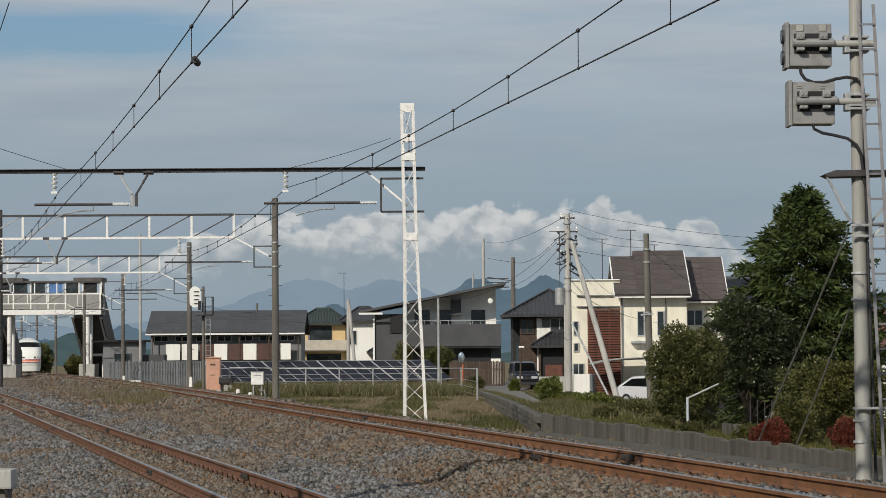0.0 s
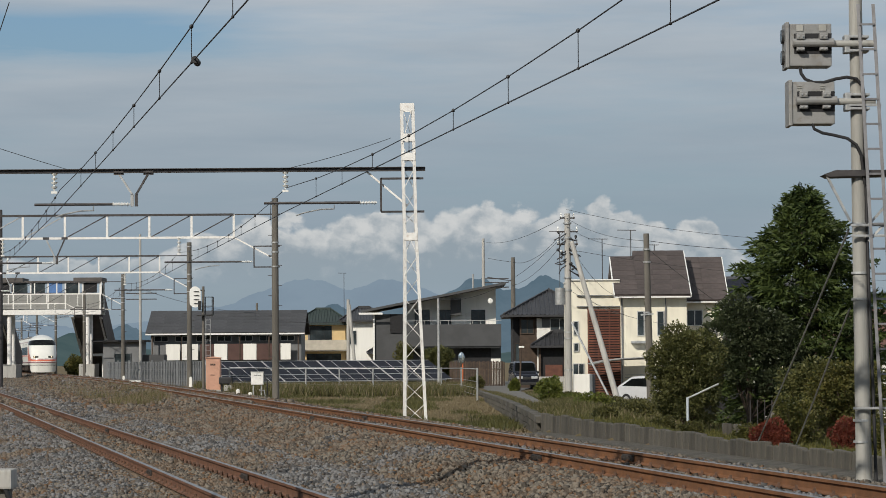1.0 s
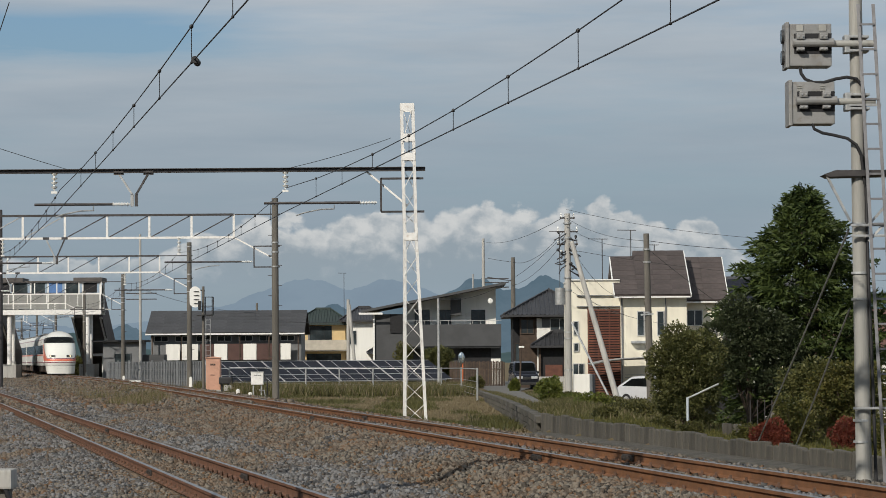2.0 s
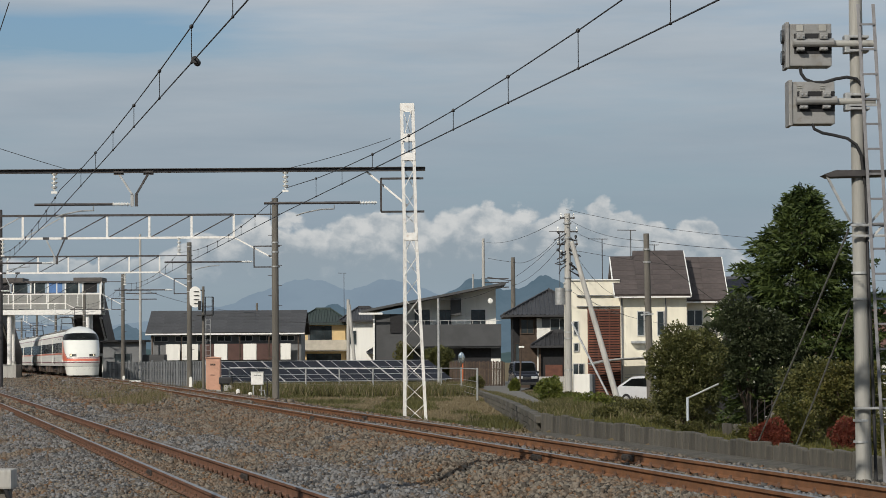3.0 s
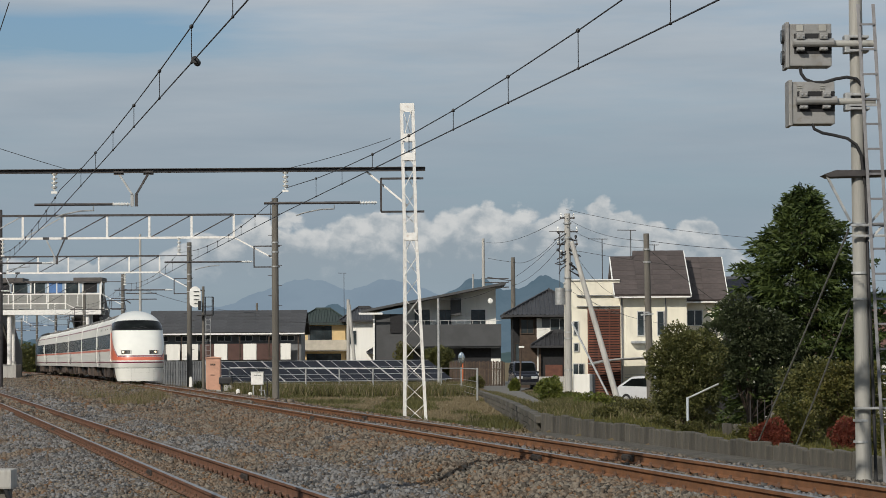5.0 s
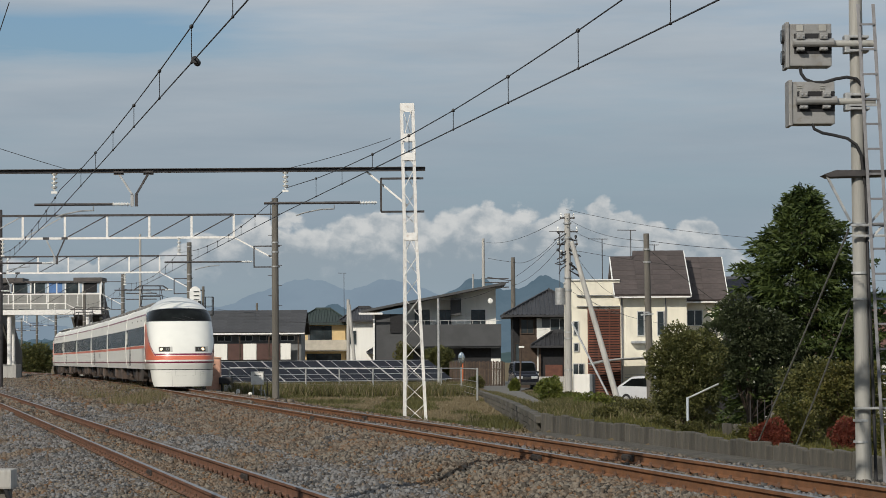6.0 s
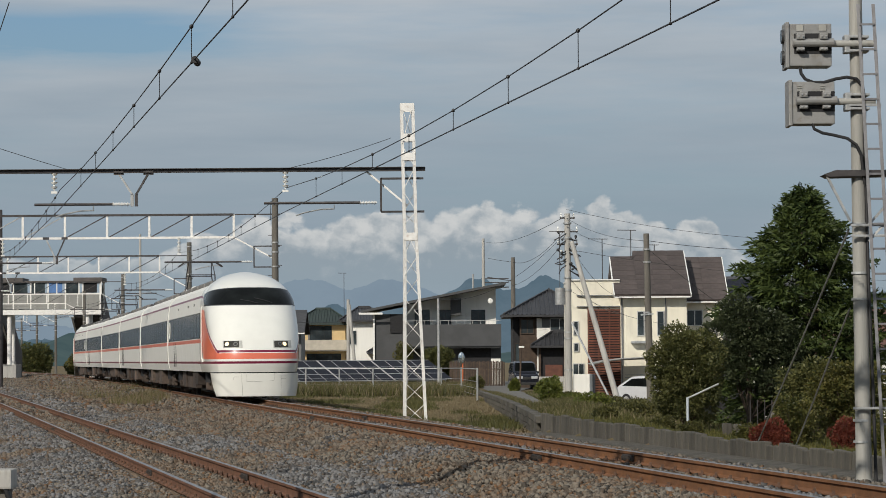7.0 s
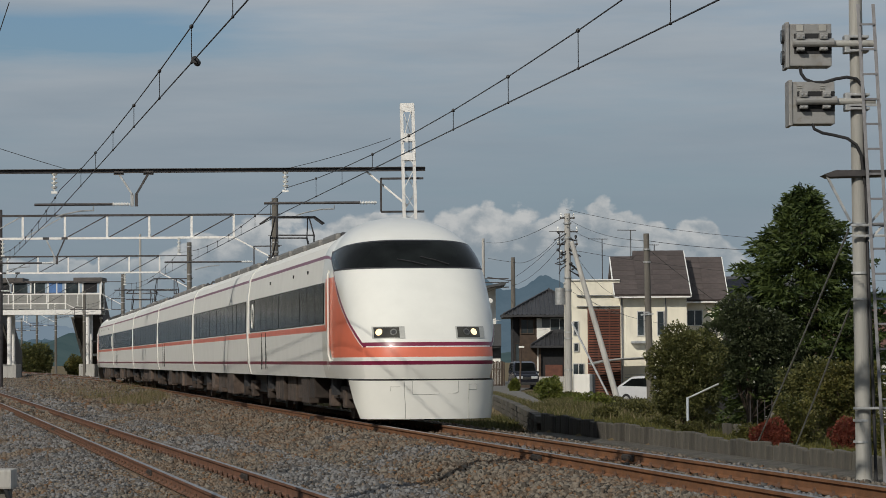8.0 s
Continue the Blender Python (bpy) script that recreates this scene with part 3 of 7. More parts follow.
def pantograph(parent, y):
    base, top = 3.95, 5.02
    bm = NB()
    for sx in (-0.55, 0.55):
        bar(bm, (sx, y - 0.85, base), (sx, y + 0.85, base), 0.05)
    for sy in (-0.7, 0.7):
        bar(bm, (-0.55, y + sy, base), (0.55, y + sy, base), 0.05)
    pg = part("pantograph", bm, STEEL_DARK, parent, "dark steel diamond pantograph, raised")
    for sx in (-0.55, 0.55):
        for sy in (-1, 1):
            part("lower_arm", bar(NB(), (sx, y + sy * 0.25, base), (sx * 0.9, y + sy * 0.85, base + 0.55), 0.04), STEEL_DARK, pg)
            part("upper_arm", bar(NB(), (sx * 0.9, y + sy * 0.85, base + 0.55), (sx * 0.8, y + sy * 0.15, top), 0.03), STEEL_DARK, pg)
            bm = NB()
            insulator_foot(bm, sx, y + sy * 0.7, 3.70, base)
            part("foot_insulator", bm, INSUL, pg)
    for sy in (-0.85, 0.85):
        part("cross_tube", bar(NB(), (-0.5, y + sy, base + 0.55), (0.5, y + sy, base + 0.55), 0.035), STEEL_DARK, pg)
    for sy in (-0.18, 0.18):
        part("collector_strip", tube(NB(), [(-0.85, y + sy, top - 0.18), (-0.6, y + sy, top), (0.6, y + sy, top), (0.85, y + sy, top - 0.18)], 0.025), STEEL_DARK, pg)


def insulator_foot(bm, x, y, z0, z1):
    cyl(bm, (x, y, z0), (x, y, z1), 0.04, n=8)
    for k in range(3):
        z = z0 + (z1 - z0) * (k + 0.6) / 3.2
        cyl(bm, (x, y, z), (x, y, z + 0.03), 0.07, 0.05, 10)


def bogie(parent, y):
    bg = part("bogie", box(NB(), -1.05, 1.05, y - 1.6, y + 1.6, 0.42, 0.68, 0.05), T_UNDER, parent, "brown dusty bogie")
    for dy in (-1.1, 1.1):
        for sx in (-1, 1):
            bm = NB()
            cyl(bm, (sx * 0.50, y + dy, 0.43), (sx * 0.63, y + dy, 0.43), 0.43, n=20)
            cyl(bm, (sx * 0.63, y + dy, 0.43), (sx * 1.0, y + dy, 0.43), 0.13, n=10)
            part("wheel", bm, T_UNDER, bg)
            bm = NB()
            box(bm, sx * 1.0 - 0.1, sx * 1.0 + 0.1, y + dy - 0.2, y + dy + 0.2, 0.25, 0.62, 0.04)
            part("axle_box", bm, T_UNDER, bg)
    for sx in (-1, 1):
        bm = NB()
        cyl(bm, (sx * 1.02, y, 0.50), (sx * 1.02, y, 0.95), 0.19, n=12)
        part("air_spring", bm, BLACK, bg)


def window_band(parent, y0, y1, n):
    """Dark side glazing on both sides in separate panes between slim posts."""
    for sx in (-1, 1):
        part("window_band", box(NB(), sx * 1.424 - 0.006, sx * 1.424 + 0.006, y0, y1, 1.90, 2.72), LAMP_OFF, parent, "black window surround")
        st = (y1 - y0) / n
        for i in range(n):
            bm = NB()
            box(bm, sx * 1.432 - 0.006, sx * 1.432 + 0.006, y0 + i * st + 0.05, y0 + (i + 1) * st - 0.05, 1.93, 2.69)
            part("pane", bm, T_GLASS, parent)


def train_car(front, seed, pants=()):
    rnd = random.Random(seed)
    label = "white express train head car with salmon and maroon bands" if front else "white express train car with salmon and maroon stripes"
    car = thing("train_car", label, "train", group="cars of the express train")
    y0 = NOSE_LEN - 0.02 if front else 0.05
    length = (21.0 if front else CAR) - 0.05
    bm = body_shell(length - y0)
    bmesh.ops.translate(bm, verts=bm.verts, vec=(0, y0, 0))
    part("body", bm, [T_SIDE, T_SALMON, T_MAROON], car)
    if front:
        nose_meshes(car)
        skirt(car)
        for sx in (-1, 1):
            headlamp(car, sx)
            part("grab_rail", tube(NB(), [(sx * 1.42, 3.72, 2.93), (sx * 1.45, 3.72, 2.85), (sx * 1.45, 3.66, 1.3), (sx * 1.42, 3.55, 1.16)], 0.022, 8), T_WHITE, car, "slim white grab rail beside the cab door")
            part("cab_door_seam", tube(NB(), [(sx * 1.412, 4.05, 1.0), (sx * 1.425, 4.05, 1.8), (sx * 1.42, 4.05, 2.8)], 0.006, 4), SEAM, car)
        for sx in (-1, 1):
            ring = [(sx * 1.442, length - 1.3 + 0.26 * math.cos(a * math.pi / 8), 2.30 + 0.30 * math.sin(a * math.pi / 8)) for a in range(17)]
            part("emblem", tube(NB(), ring, 0.016, 4), T_WHITE, car, "plain white ring on the window band")
            for yy in (7.6, 10.4, 15.5):
                part("vent", box(NB(), sx * 1.385 - 0.02, sx * 1.385 + 0.02, yy, yy + 0.09, 2.98, 3.05), LAMP_OFF, car)
        for x0, x1, z0, z1 in ((-0.42, 0.12, 3.07, 2.95), (0.02, 0.55, 3.12, 2.97)):
            bm = NB()
            tube(bm, [(x, nose_y(x, z) - 0.03, z) for x, z in ((x0, z0), ((x0 + x1) / 2, (z0 + z1) / 2 + 0.01), (x1, z1))], 0.012, 5)
            part("wiper", bm, BLACK, car)
    # white rib over the joint to the next car
    bm = body_shell(0.24)
    bmesh.ops.scale(bm, vec=(1.022, 1, 1), verts=bm.verts)
    bmesh.ops.translate(bm, verts=bm.verts, vec=(0, length - 0.07, 0.012))
    for f in bm.faces:
        f.material_index = 0
    part("end_collar", bm, T_WHITE, car, "white rib over the joint of two cars")
    # added black block: fills the gaps between boxes in place of shade
    part("underframe", box(NB(), -0.92, 0.92, 2.6 if front else 0.3, length - 0.3, 0.38, 0.86), BLACK, car, "black block standing in for the shade under the car")
    window_band(car, 4.55 if front else y0 + 0.5, length - 0.45, 11 if front else 14)
    if seed % 2:
        for sx in (-1, 1):
            for yy in (length - 4.6, length - 3.6):
                part("door_seam", box(NB(), sx * 1.427 - 0.01, sx * 1.427 + 0.01, yy, yy + 0.05, 0.98, 1.86), LAMP_OFF, car)
    for yy in ((3.6, length - 2.9) if not front else (5.2, length - 2.9)):
        bogie(car, yy)
    yy = 5.8 if not front else 7.4
    while yy < length - 5.2:
        w = rnd.uniform(0.7, 1.9)
        for sx in (-1, 1):
            xx = rnd.uniform(1.15, 1.32)
            part("equipment_box", box(NB(), sx * xx, sx * 0.2, yy, yy + w, rnd.uniform(0.26, 0.45), 0.86, 0.03), T_UNDER, car)
        yy += w + rnd.uniform(0.08, 0.4)
    for i in range(5):
        y = (6.5 if front else 2.5) + i * 3.0
        bm = box(NB(), -0.95, 0.95, y, y + 2.3, 3.62, 3.80, 0.06)
        part("roof_unit", bm, T_GREY, car, "grey roof ventilation unit")
    bm = NB()
    for sx in (-0.75, 0.9):
        tube(bm, [(sx * 1.1, y, 3.72 + 0.06 * (i % 2)) for i, y in enumerate(np.arange(y0 + 0.5, length, 0.8))], 0.03, 5)
    part("roof_cable", bm, STEEL_DARK, car)
    for p in pants:
        pantograph(car, p)
    return car


CARS = [train_car(True, 1), train_car(False, 2, (2.6,)), train_car(False, 3), train_car(False, 4, (17.0,)), train_car(False, 5, (17.0,)), train_car(True, 6)]


def car_rows(i, car):
    """The car's ends ride on the track; the last car faces backwards."""
    rows = []
    s_end = float(np.interp(49.3, PATH_Y, PATH_S))
    for k in range(81):
        t = k / 10
        head = s_end + SPEED * (8.0 - t)
        s0 = head + (0 if i == 0 else 21.0 + CAR * (i - 1))
        s1 = s0 + (21.0 if i in (0, 5) else CAR)
        p0, p1 = on_path(s0), on_path(s1)
        if i == 5:
            p0, p1 = p1, p0
        d = p1 - p0
        rows.append((t, Matrix.Translation(p0) @ Matrix.Rotation(math.atan2(-d.x, d.y), 4, "Z")))
    return rows


def motions():
    for i, car in enumerate(CARS):
        walk(car, car_rows(i, car))

# ---- overhead line ----


def band(bm, x, y, z, r, h=0.06):
    cyl(bm, (x, y, z - h / 2), (x, y, z + h / 2), r + 0.012, n=14)


def catenary_pole(x, y, top, r=0.145, label="weathered concrete catenary pole with step bolts"):
    z0 = float(land_z(x, y)) - 0.1
    th = thing("catenary_pole", label, "pole", pose(x, y, z0), group="catenary poles beside the main track")
    part("shaft", cyl(NB(), (0, 0, 0), (0, 0, top - z0), r * 1.06, r * 0.92, 16), CONCRETE, th, smooth=False)
    h = 1.2
    i = 0
    while h < top - z0 - 1.2:
        s = 1 if i % 2 else -1
        part("step_bolt", bar(NB(), (s * r * 0.8, -0.05, h), (s * (r + 0.14), -0.05, h), 0.025), STEEL_DARK, th)
        h += 0.42
        i += 1
    for dz in (0.25, 1.85, 2.25, 2.85):
        bm = NB()
        band(bm, 0, 0, top - z0 - dz, r)
        part("clamp", bm, GALV, th, "galvanised steel band")
    return th, z0


def insulator(bm, p0, p1, n=6, r=0.075):
    p0, p1 = Vector(p0), Vector(p1)
    for i in range(n):
        a = p0.lerp(p1, (i + 0.1) / n)
        b = p0.lerp(p1, (i + 0.55) / n)
        cyl(bm, a, b, r, r * 0.6, 10)
    cyl(bm, p0, p1, 0.025, n=6)


def truss(y, xl, xr, zb, zt, label, step_m=1.76):
    """A light lattice beam across the tracks; chords, uprights and diagonals are parts."""
    th = thing("portal_beam", label, "railway gantry", pose(0, y, 0), group="gantry beams over the tracks")
    for nm, z, yy in (("top_chord", zt, 0.0), ("bottom_chord", zb, 0.0)):
        bm = NB()
        bar(bm, (xl, yy, z), (xr, yy, z), 0.09, 0.09)
        part(nm, bm, STEEL_DARK if nm == "top_chord" else WHITE_STEEL, th)
    n = int((xr - xl) / step_m)
    for i in range(n + 1):
        x = xr - i * step_m
        part("upright", bar(NB(), (x, 0, zb), (x, 0, zt), 0.09, 0.06), WHITE_STEEL, th)
        if i < n:
            part("diagonal", bar(NB(), (x, 0.05, zt), (x - step_m, 0.05, zb), 0.055, 0.04), STEEL_DARK if i < n - 3 else GALV, th)
    return th


def hanger(th, x, ztop, zbot):
    """A V-shaped drop bracket under a beam."""
    bm = NB()
    bar(bm, (x - 0.40, 0, ztop), (x - 0.04, 0, zbot + 0.32), 0.09, 0.05)
    bar(bm, (x - 0.04, 0, zbot + 0.32), (x - 0.04, 0, zbot), 0.08, 0.05)
    part("hanger_arm", bm, GALV, th)
    bm = NB()
    bar(bm, (x + 0.40, 0, ztop), (x + 0.07, 0, zbot + 0.32), 0.09, 0.05)
    bar(bm, (x + 0.07, 0, zbot + 0.32), (x + 0.07, 0, zbot), 0.08, 0.05)
    bar(bm, (x - 0.52, 0, ztop), (x - 0.26, 0, ztop), 0.1)
    bar(bm, (x + 0.26, 0, ztop), (x + 0.52, 0, ztop), 0.1)
    part("hanger_arm", bm, STEEL_DARK, th)


def registration(th, x0, x1, z, ins_right=True, zc=None):
    """A level tube with an insulator at the end that is fixed, and a bent arm down to the contact wire."""
    bm = NB()
    cyl(bm, (x0, 0, z), (x1 - 0.45, 0, z), 0.035, n=8)
    part("registration_tube", bm, STEEL_DARK, th)
    bm = NB()
    insulator(bm, (x1 - 0.45, 0, z), (x1, 0, z), 6, 0.06)
    part("insulator", bm, INSUL, th, "white ribbed porcelain insulator")
    bm = NB()
    xm = x0 + 0.62 * (x1 - x0)
    tube(bm, [(xm, 0, z - 0.05), (xm, 0, z - 0.16), (xm - 0.35, 0, z - 0.17), (xm - 0.8, 0, z - 0.26), (xm - 1.0, 0, z - 0.33)], 0.018, 6)
    part("steady_arm", bm, GALV, th)


def drop_insulator(th, x, z0, z1):
    bm = NB()
    insulator(bm, (x, 0, z0), (x, 0, z1), 4, 0.09)
    bar(bm, (x - 0.08, 0, z1 - 0.05), (x + 0.08, 0, z1 - 0.05), 0.06)
    part("insulator", bm, INSUL, th, "white suspension insulator")


def lattice_mast(x, y, z0, z1):
    th = thing("lattice_mast", "white painted steel lattice mast with rust stains", "mast", pose(x, y, z0))
    h = z1 - z0
    hw = lambda z: 0.15 + 0.13 * max(0.0, 1 - z / (h * 0.58))
    cx = lambda z: 0.085 - 0.165 * z / h
    levels = [0.0, 0.55, 1.1, 1.65, 2.2, 2.75, 3.3, 3.85, 4.4, h * 0.62, 5.55, 6.1, 6.7, 7.3, h]
    for sx in (-1, 1):
        for sy in (-1, 1):
            bm = NB()
            tube(bm, [(cx(a) + sx * hw(a), sy * 0.15, a) for a in levels], 0.053, 4)
            part("leg", bm, WHITE_STEEL, th)
    for sy in (-1, 1):
        for i, (a, b) in enumerate(zip(levels, levels[1:])):
            s = sy if i % 2 else -sy
            bm = NB()
            bar(bm, (cx(a) + s * hw(a), sy * 0.165, a + 0.04), (cx(b) - s * hw(b), sy * 0.165, b - 0.02), 0.07, 0.016)
            part("brace", bm, WHITE_STEEL, th)
    for sx in (-1, 1):
        bm = NB()
        for i, (a, b) in enumerate(zip(levels, levels[1:])):
            s = 1 if i % 2 else -1
            bar(bm, (cx(a) + sx * hw(a), s * 0.15, a), (cx(b) + sx * hw(b), -s * 0.15, b), 0.016, 0.05)
        part("side_lacing", bm, WHITE_STEEL, th)
    for zz in (h * 0.585, 7.0, 7.5, h - 0.08):
        for sy in (-1, 1):
            part("splice_plate", box(NB(), cx(zz) - hw(zz) - 0.035, cx(zz) + hw(zz) + 0.035, sy * 0.19 - 0.008, sy * 0.19 + 0.008, zz - 0.10, zz + 0.10), WHITE_STEEL, th)
    for sx in (-1, 1):
        part("foot_plate", box(NB(), 0.085 + sx * 0.28 - 0.11, 0.085 + sx * 0.28 + 0.11, -0.28, 0.28, 0.0, 0.04), WHITE_STEEL, th)
    return th


def gantries():
    # the white mast with its rolled beam
    y = 71.0
    th = lattice_mast(-0.838, y, -0.5, 7.88)
    bmth = thing("portal_beam", "dark rolled steel beam over both tracks", "railway gantry", pose(0, y, 0), group="gantry beams over the tracks")
    bm = NB()
    for dz in (-0.045, 0.045):
        box(bm, -17.0, -0.45, -0.09, 0.09, 6.185 + dz - 0.008, 6.185 + dz + 0.008)
    box(bm, -17.0, -0.45, -0.006, 0.006, 6.14, 6.23)
    part("beam", bm, STEEL_DARK, bmth)
    part("post", cyl(NB(), (-17.0, 0, -0.7), (-17.0, 0, 8.9), 0.15, 0.13, 14), CONCRETE, bmth)
    hanger(bmth, -8.10, 6.13, 5.25)
    registration(bmth, -10.7, -8.2, 5.31)
    drop_insulator(bmth, -10.18, 6.14, 5.68)
    registration(bmth, -4.68, -1.72, 5.31)
    drop_insulator(bmth, -4.12, 6.14, 5.68)
    bm = NB()
    box(bm, -1.62, -0.5, -0.05, 0.05, 5.91, 5.96)
    box(bm, -1.62, -0.48, -0.05, 0.05, 5.04, 5.09)
    box(bm, -1.64, -1.59, -0.05, 0.05, 5.07, 5.95)
    part("mast_bracket", bm, STEEL_DARK, bmth)
    part("strut", bar(NB(), (-1.98, 0.08, 6.12), (-0.92, 0.08, 5.22), 0.075, 0.05), WHITE_STEEL, bmth, "white painted strut")
    # the gantry just behind the view, whose shadow falls across the tracks
    gy = 26.0
    gb = truss(gy, float(side_x(gy)) - 4.2, float(main_x(gy)) + 4.2, 6.33, 7.28, "pale lattice gantry beam over both tracks")
    for x in (float(side_x(gy)) - 4.2, float(main_x(gy)) + 4.2):
        part("post", cyl(NB(), (x, 0, -0.6), (x, 0, 8.0), 0.15, 0.14, 14), CONCRETE, gb)
    for x in (float(side_x(gy)), float(main_x(gy))):
        hanger(gb, x + 1.9, 6.33, 5.25)
        registration(gb, x - 0.6, x + 1.8, 5.31)
        drop_insulator(gb, x, 6.33, 5.68)
    # lattice portals on concrete poles
    for i, (x, y, top) in enumerate([(-7.0, 113.0, 7.95), (-14.7, 157.0, 8.05), (-25.4, 215.0, 8.1), (-33.1, 250.0, 7.7), (-44.3, 310.0, 7.6), (-53.2, 355.0, 7.6), (-62.2, 400.0, 7.6)]):
        pole, z0 = catenary_pole(x, y, top)
        zt, zb = (7.28, 6.33) if i < 2 else (7.5, 6.55)
        xr = x - 1.72
        xl = float(side_x(y)) - 4.0
        label = "pale lattice gantry beam between catenary poles"
        tb = truss(y, xl, xr, zb, zt, label)
        bm = NB()
        bar(bm, (xr, 0, zt), (x + 0.2, 0, zt), 0.05)
        bar(bm, (x - 0.9, 0, zt - 1.33), (x + 0.2, 0, zt - 1.33), 0.05)
        bar(bm, (x - 0.9, 0, zt - 2.2), (x + 0.2, 0, zt - 2.2), 0.05)
        bar(bm, (x - 0.88, 0, zt - 2.2), (x - 0.88, 0, zt - 1.33), 0.05)
        part("pole_bracket", bm, STEEL_DARK, tb)
        part("strut", bar(NB(), (xr, 0.05, zb), (x + 0.05, 0.05, zb - 0.95), 0.08, 0.06), WHITE_STEEL, tb, "white painted strut")
        mx, sx = float(main_x(y)), float(side_x(y))
        registration(tb, mx - 0.6, x - 0.95, 5.31)
        drop_insulator(tb, mx, zb, 5.7)
        hanger(tb, sx + 2.2, zb, 5.25)
        registration(tb, sx - 0.5, sx + 2.1, 5.31)
        drop_insulator(tb, sx, zb, 5.68)
        part("left_post", cyl(NB(), (xl, 0, -0.6), (xl, 0, 7.6), 0.14, 0.13, 12), CONCRETE, tb)


def overhead(line, name_label, con_z, mes_z, sag, first):
    """Contact wire, sagging messenger wire, droppers and their clamps."""
    sup = [-17.0, 26.0, 71.0, 113.0, 157.0, 215.0, 250.0, 310.0, 355.0, 400.0]
    th = thing("overhead_line", name_label, "overhead wire", kind="structure")
    con, mes, drop, clamp = [], [], NB(), NB()
    for a, b in zip(sup, sup[1:]):
        n = 9
        for i in range(n):
            t = (first + (i - 1) * 4.85) / 45.0 if i else 0.0
            y = a + (b - a) * t
            x = float(line(y))
            zm = float(np.interp(y, [26, 71], mes_z)) - sag * 4 * t * (1 - t)
            zc = float(np.interp(y, [26, 71], con_z))
            con.append((x, y, zc))
            mes.append((x, y, zm))
            if i:
                cyl(drop, (x, y, zc), (x, y, zm), 0.006, n=4, caps=False)
                bmesh.ops.create_icosphere(clamp, subdivisions=1, radius=0.035, matrix=Matrix.Translation((x, y, zm)))
                bmesh.ops.create_icosphere(clamp, subdivisions=1, radius=0.024, matrix=Matrix.Translation((x, y, zc)))
    part("contact_wire", tube(NB(), con, 0.011, 5), WIRE, th)
    part("messenger_wire", tube(NB(), mes, 0.010, 5), WIRE, th)
    tagged(part("droppers", drop, WIRE, th), kind="stuff")
    if con_z[0] > 5.2:
        y = 37.9
        for k in range(5):
            cyl(clamp, (float(line(y)), y + k * 0.1, 5.42), (float(line(y)), y + k * 0.1 + 0.06, 5.42), 0.05, n=10)
    tagged(part("clamps", clamp, BLACK, th), kind="stuff")


gantries()
overhead(main_x, "catenary wires over the main track", [4.94, 5.10], [5.75, 5.71], 0.42, 4.4)
overhead(side_x, "catenary wires over the side track", [5.50, 5.20], [6.35, 5.70], 0.30, 2.6)

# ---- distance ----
# haze and daylight are put into these glowing colours; no lamp reaches them
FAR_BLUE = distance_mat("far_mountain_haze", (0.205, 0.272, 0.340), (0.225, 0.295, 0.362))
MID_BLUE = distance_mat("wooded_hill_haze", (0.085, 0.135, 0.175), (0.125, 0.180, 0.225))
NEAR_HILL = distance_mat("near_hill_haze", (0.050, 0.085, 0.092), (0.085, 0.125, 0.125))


def ridge(name, y, peaks, base, rough, material, label, x0=-900, x1=900, seed=1):
    """A far range: overlapping peaks with a ragged rim, given depth by a foot that comes forward."""
    xs = np.linspace(x0, x1, 700)
    h = np.full_like(xs, base)
    for px, ph, pw in peaks:
        h = np.maximum(h, base + (ph - base) * np.exp(-np.hypot((xs - px) / pw, 0.12) ** 1.15 + 0.08))
    n = np.array([noise.fractal(Vector((x * 0.022 + seed * 9.1, seed, 0)), 0.8, 2.1, 7) for x in xs])
    h = h + n * rough
    v = np.concatenate([np.stack([xs, np.full_like(xs, y - 250), np.full_like(xs, -12)], 1), np.stack([xs, np.full_like(xs, y), h], 1),
                        np.stack([xs, np.full_like(xs, y + 60), np.full_like(xs, -12)], 1)])
    k = len(xs)
    i = np.arange(k - 1)
    f = np.concatenate([np.stack([i, i + 1, i + k + 1, i + k], 1), np.stack([i + k, i + k + 1, i + 2 * k + 1, i + 2 * k], 1)])
    tagged(mesh_from(name, v, f, material, True), label, "mountain", kind="structure")


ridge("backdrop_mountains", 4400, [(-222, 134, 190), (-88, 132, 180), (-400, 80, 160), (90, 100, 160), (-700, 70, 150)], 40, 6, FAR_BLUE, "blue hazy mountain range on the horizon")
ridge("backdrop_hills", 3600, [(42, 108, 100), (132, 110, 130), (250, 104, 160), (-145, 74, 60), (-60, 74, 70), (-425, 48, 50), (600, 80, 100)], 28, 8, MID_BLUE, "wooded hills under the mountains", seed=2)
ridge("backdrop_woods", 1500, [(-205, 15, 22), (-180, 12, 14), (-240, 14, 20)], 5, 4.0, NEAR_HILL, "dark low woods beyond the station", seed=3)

# ---- houses ----
CREAM = mat("cream_render", (0.74, 0.70, 0.58), 0.85, 0, 0.05, 1.2, 0.1, dirt=(0.45, 0.42, 0.35), dirt_amt=0.25, streak=True)
WHITE_WALL = mat("white_render", (0.78, 0.77, 0.72), 0.85, 0, 0.05, 1.2, 0.1, dirt=(0.5, 0.48, 0.44), dirt_amt=0.25, streak=True)
YELLOW_WALL = mat("yellow_render", (0.62, 0.46, 0.24), 0.85, 0, 0.07, 1.2, 0.1)
GREY_WALL = mat("dark_grey_cladding", (0.062, 0.064, 0.067), 0.75, 0, 0.12, 1.0, 0.1)
MID_GREY = mat("mid_grey_render", (0.16, 0.165, 0.17), 0.8, 0, 0.12, 1.0, 0.1)
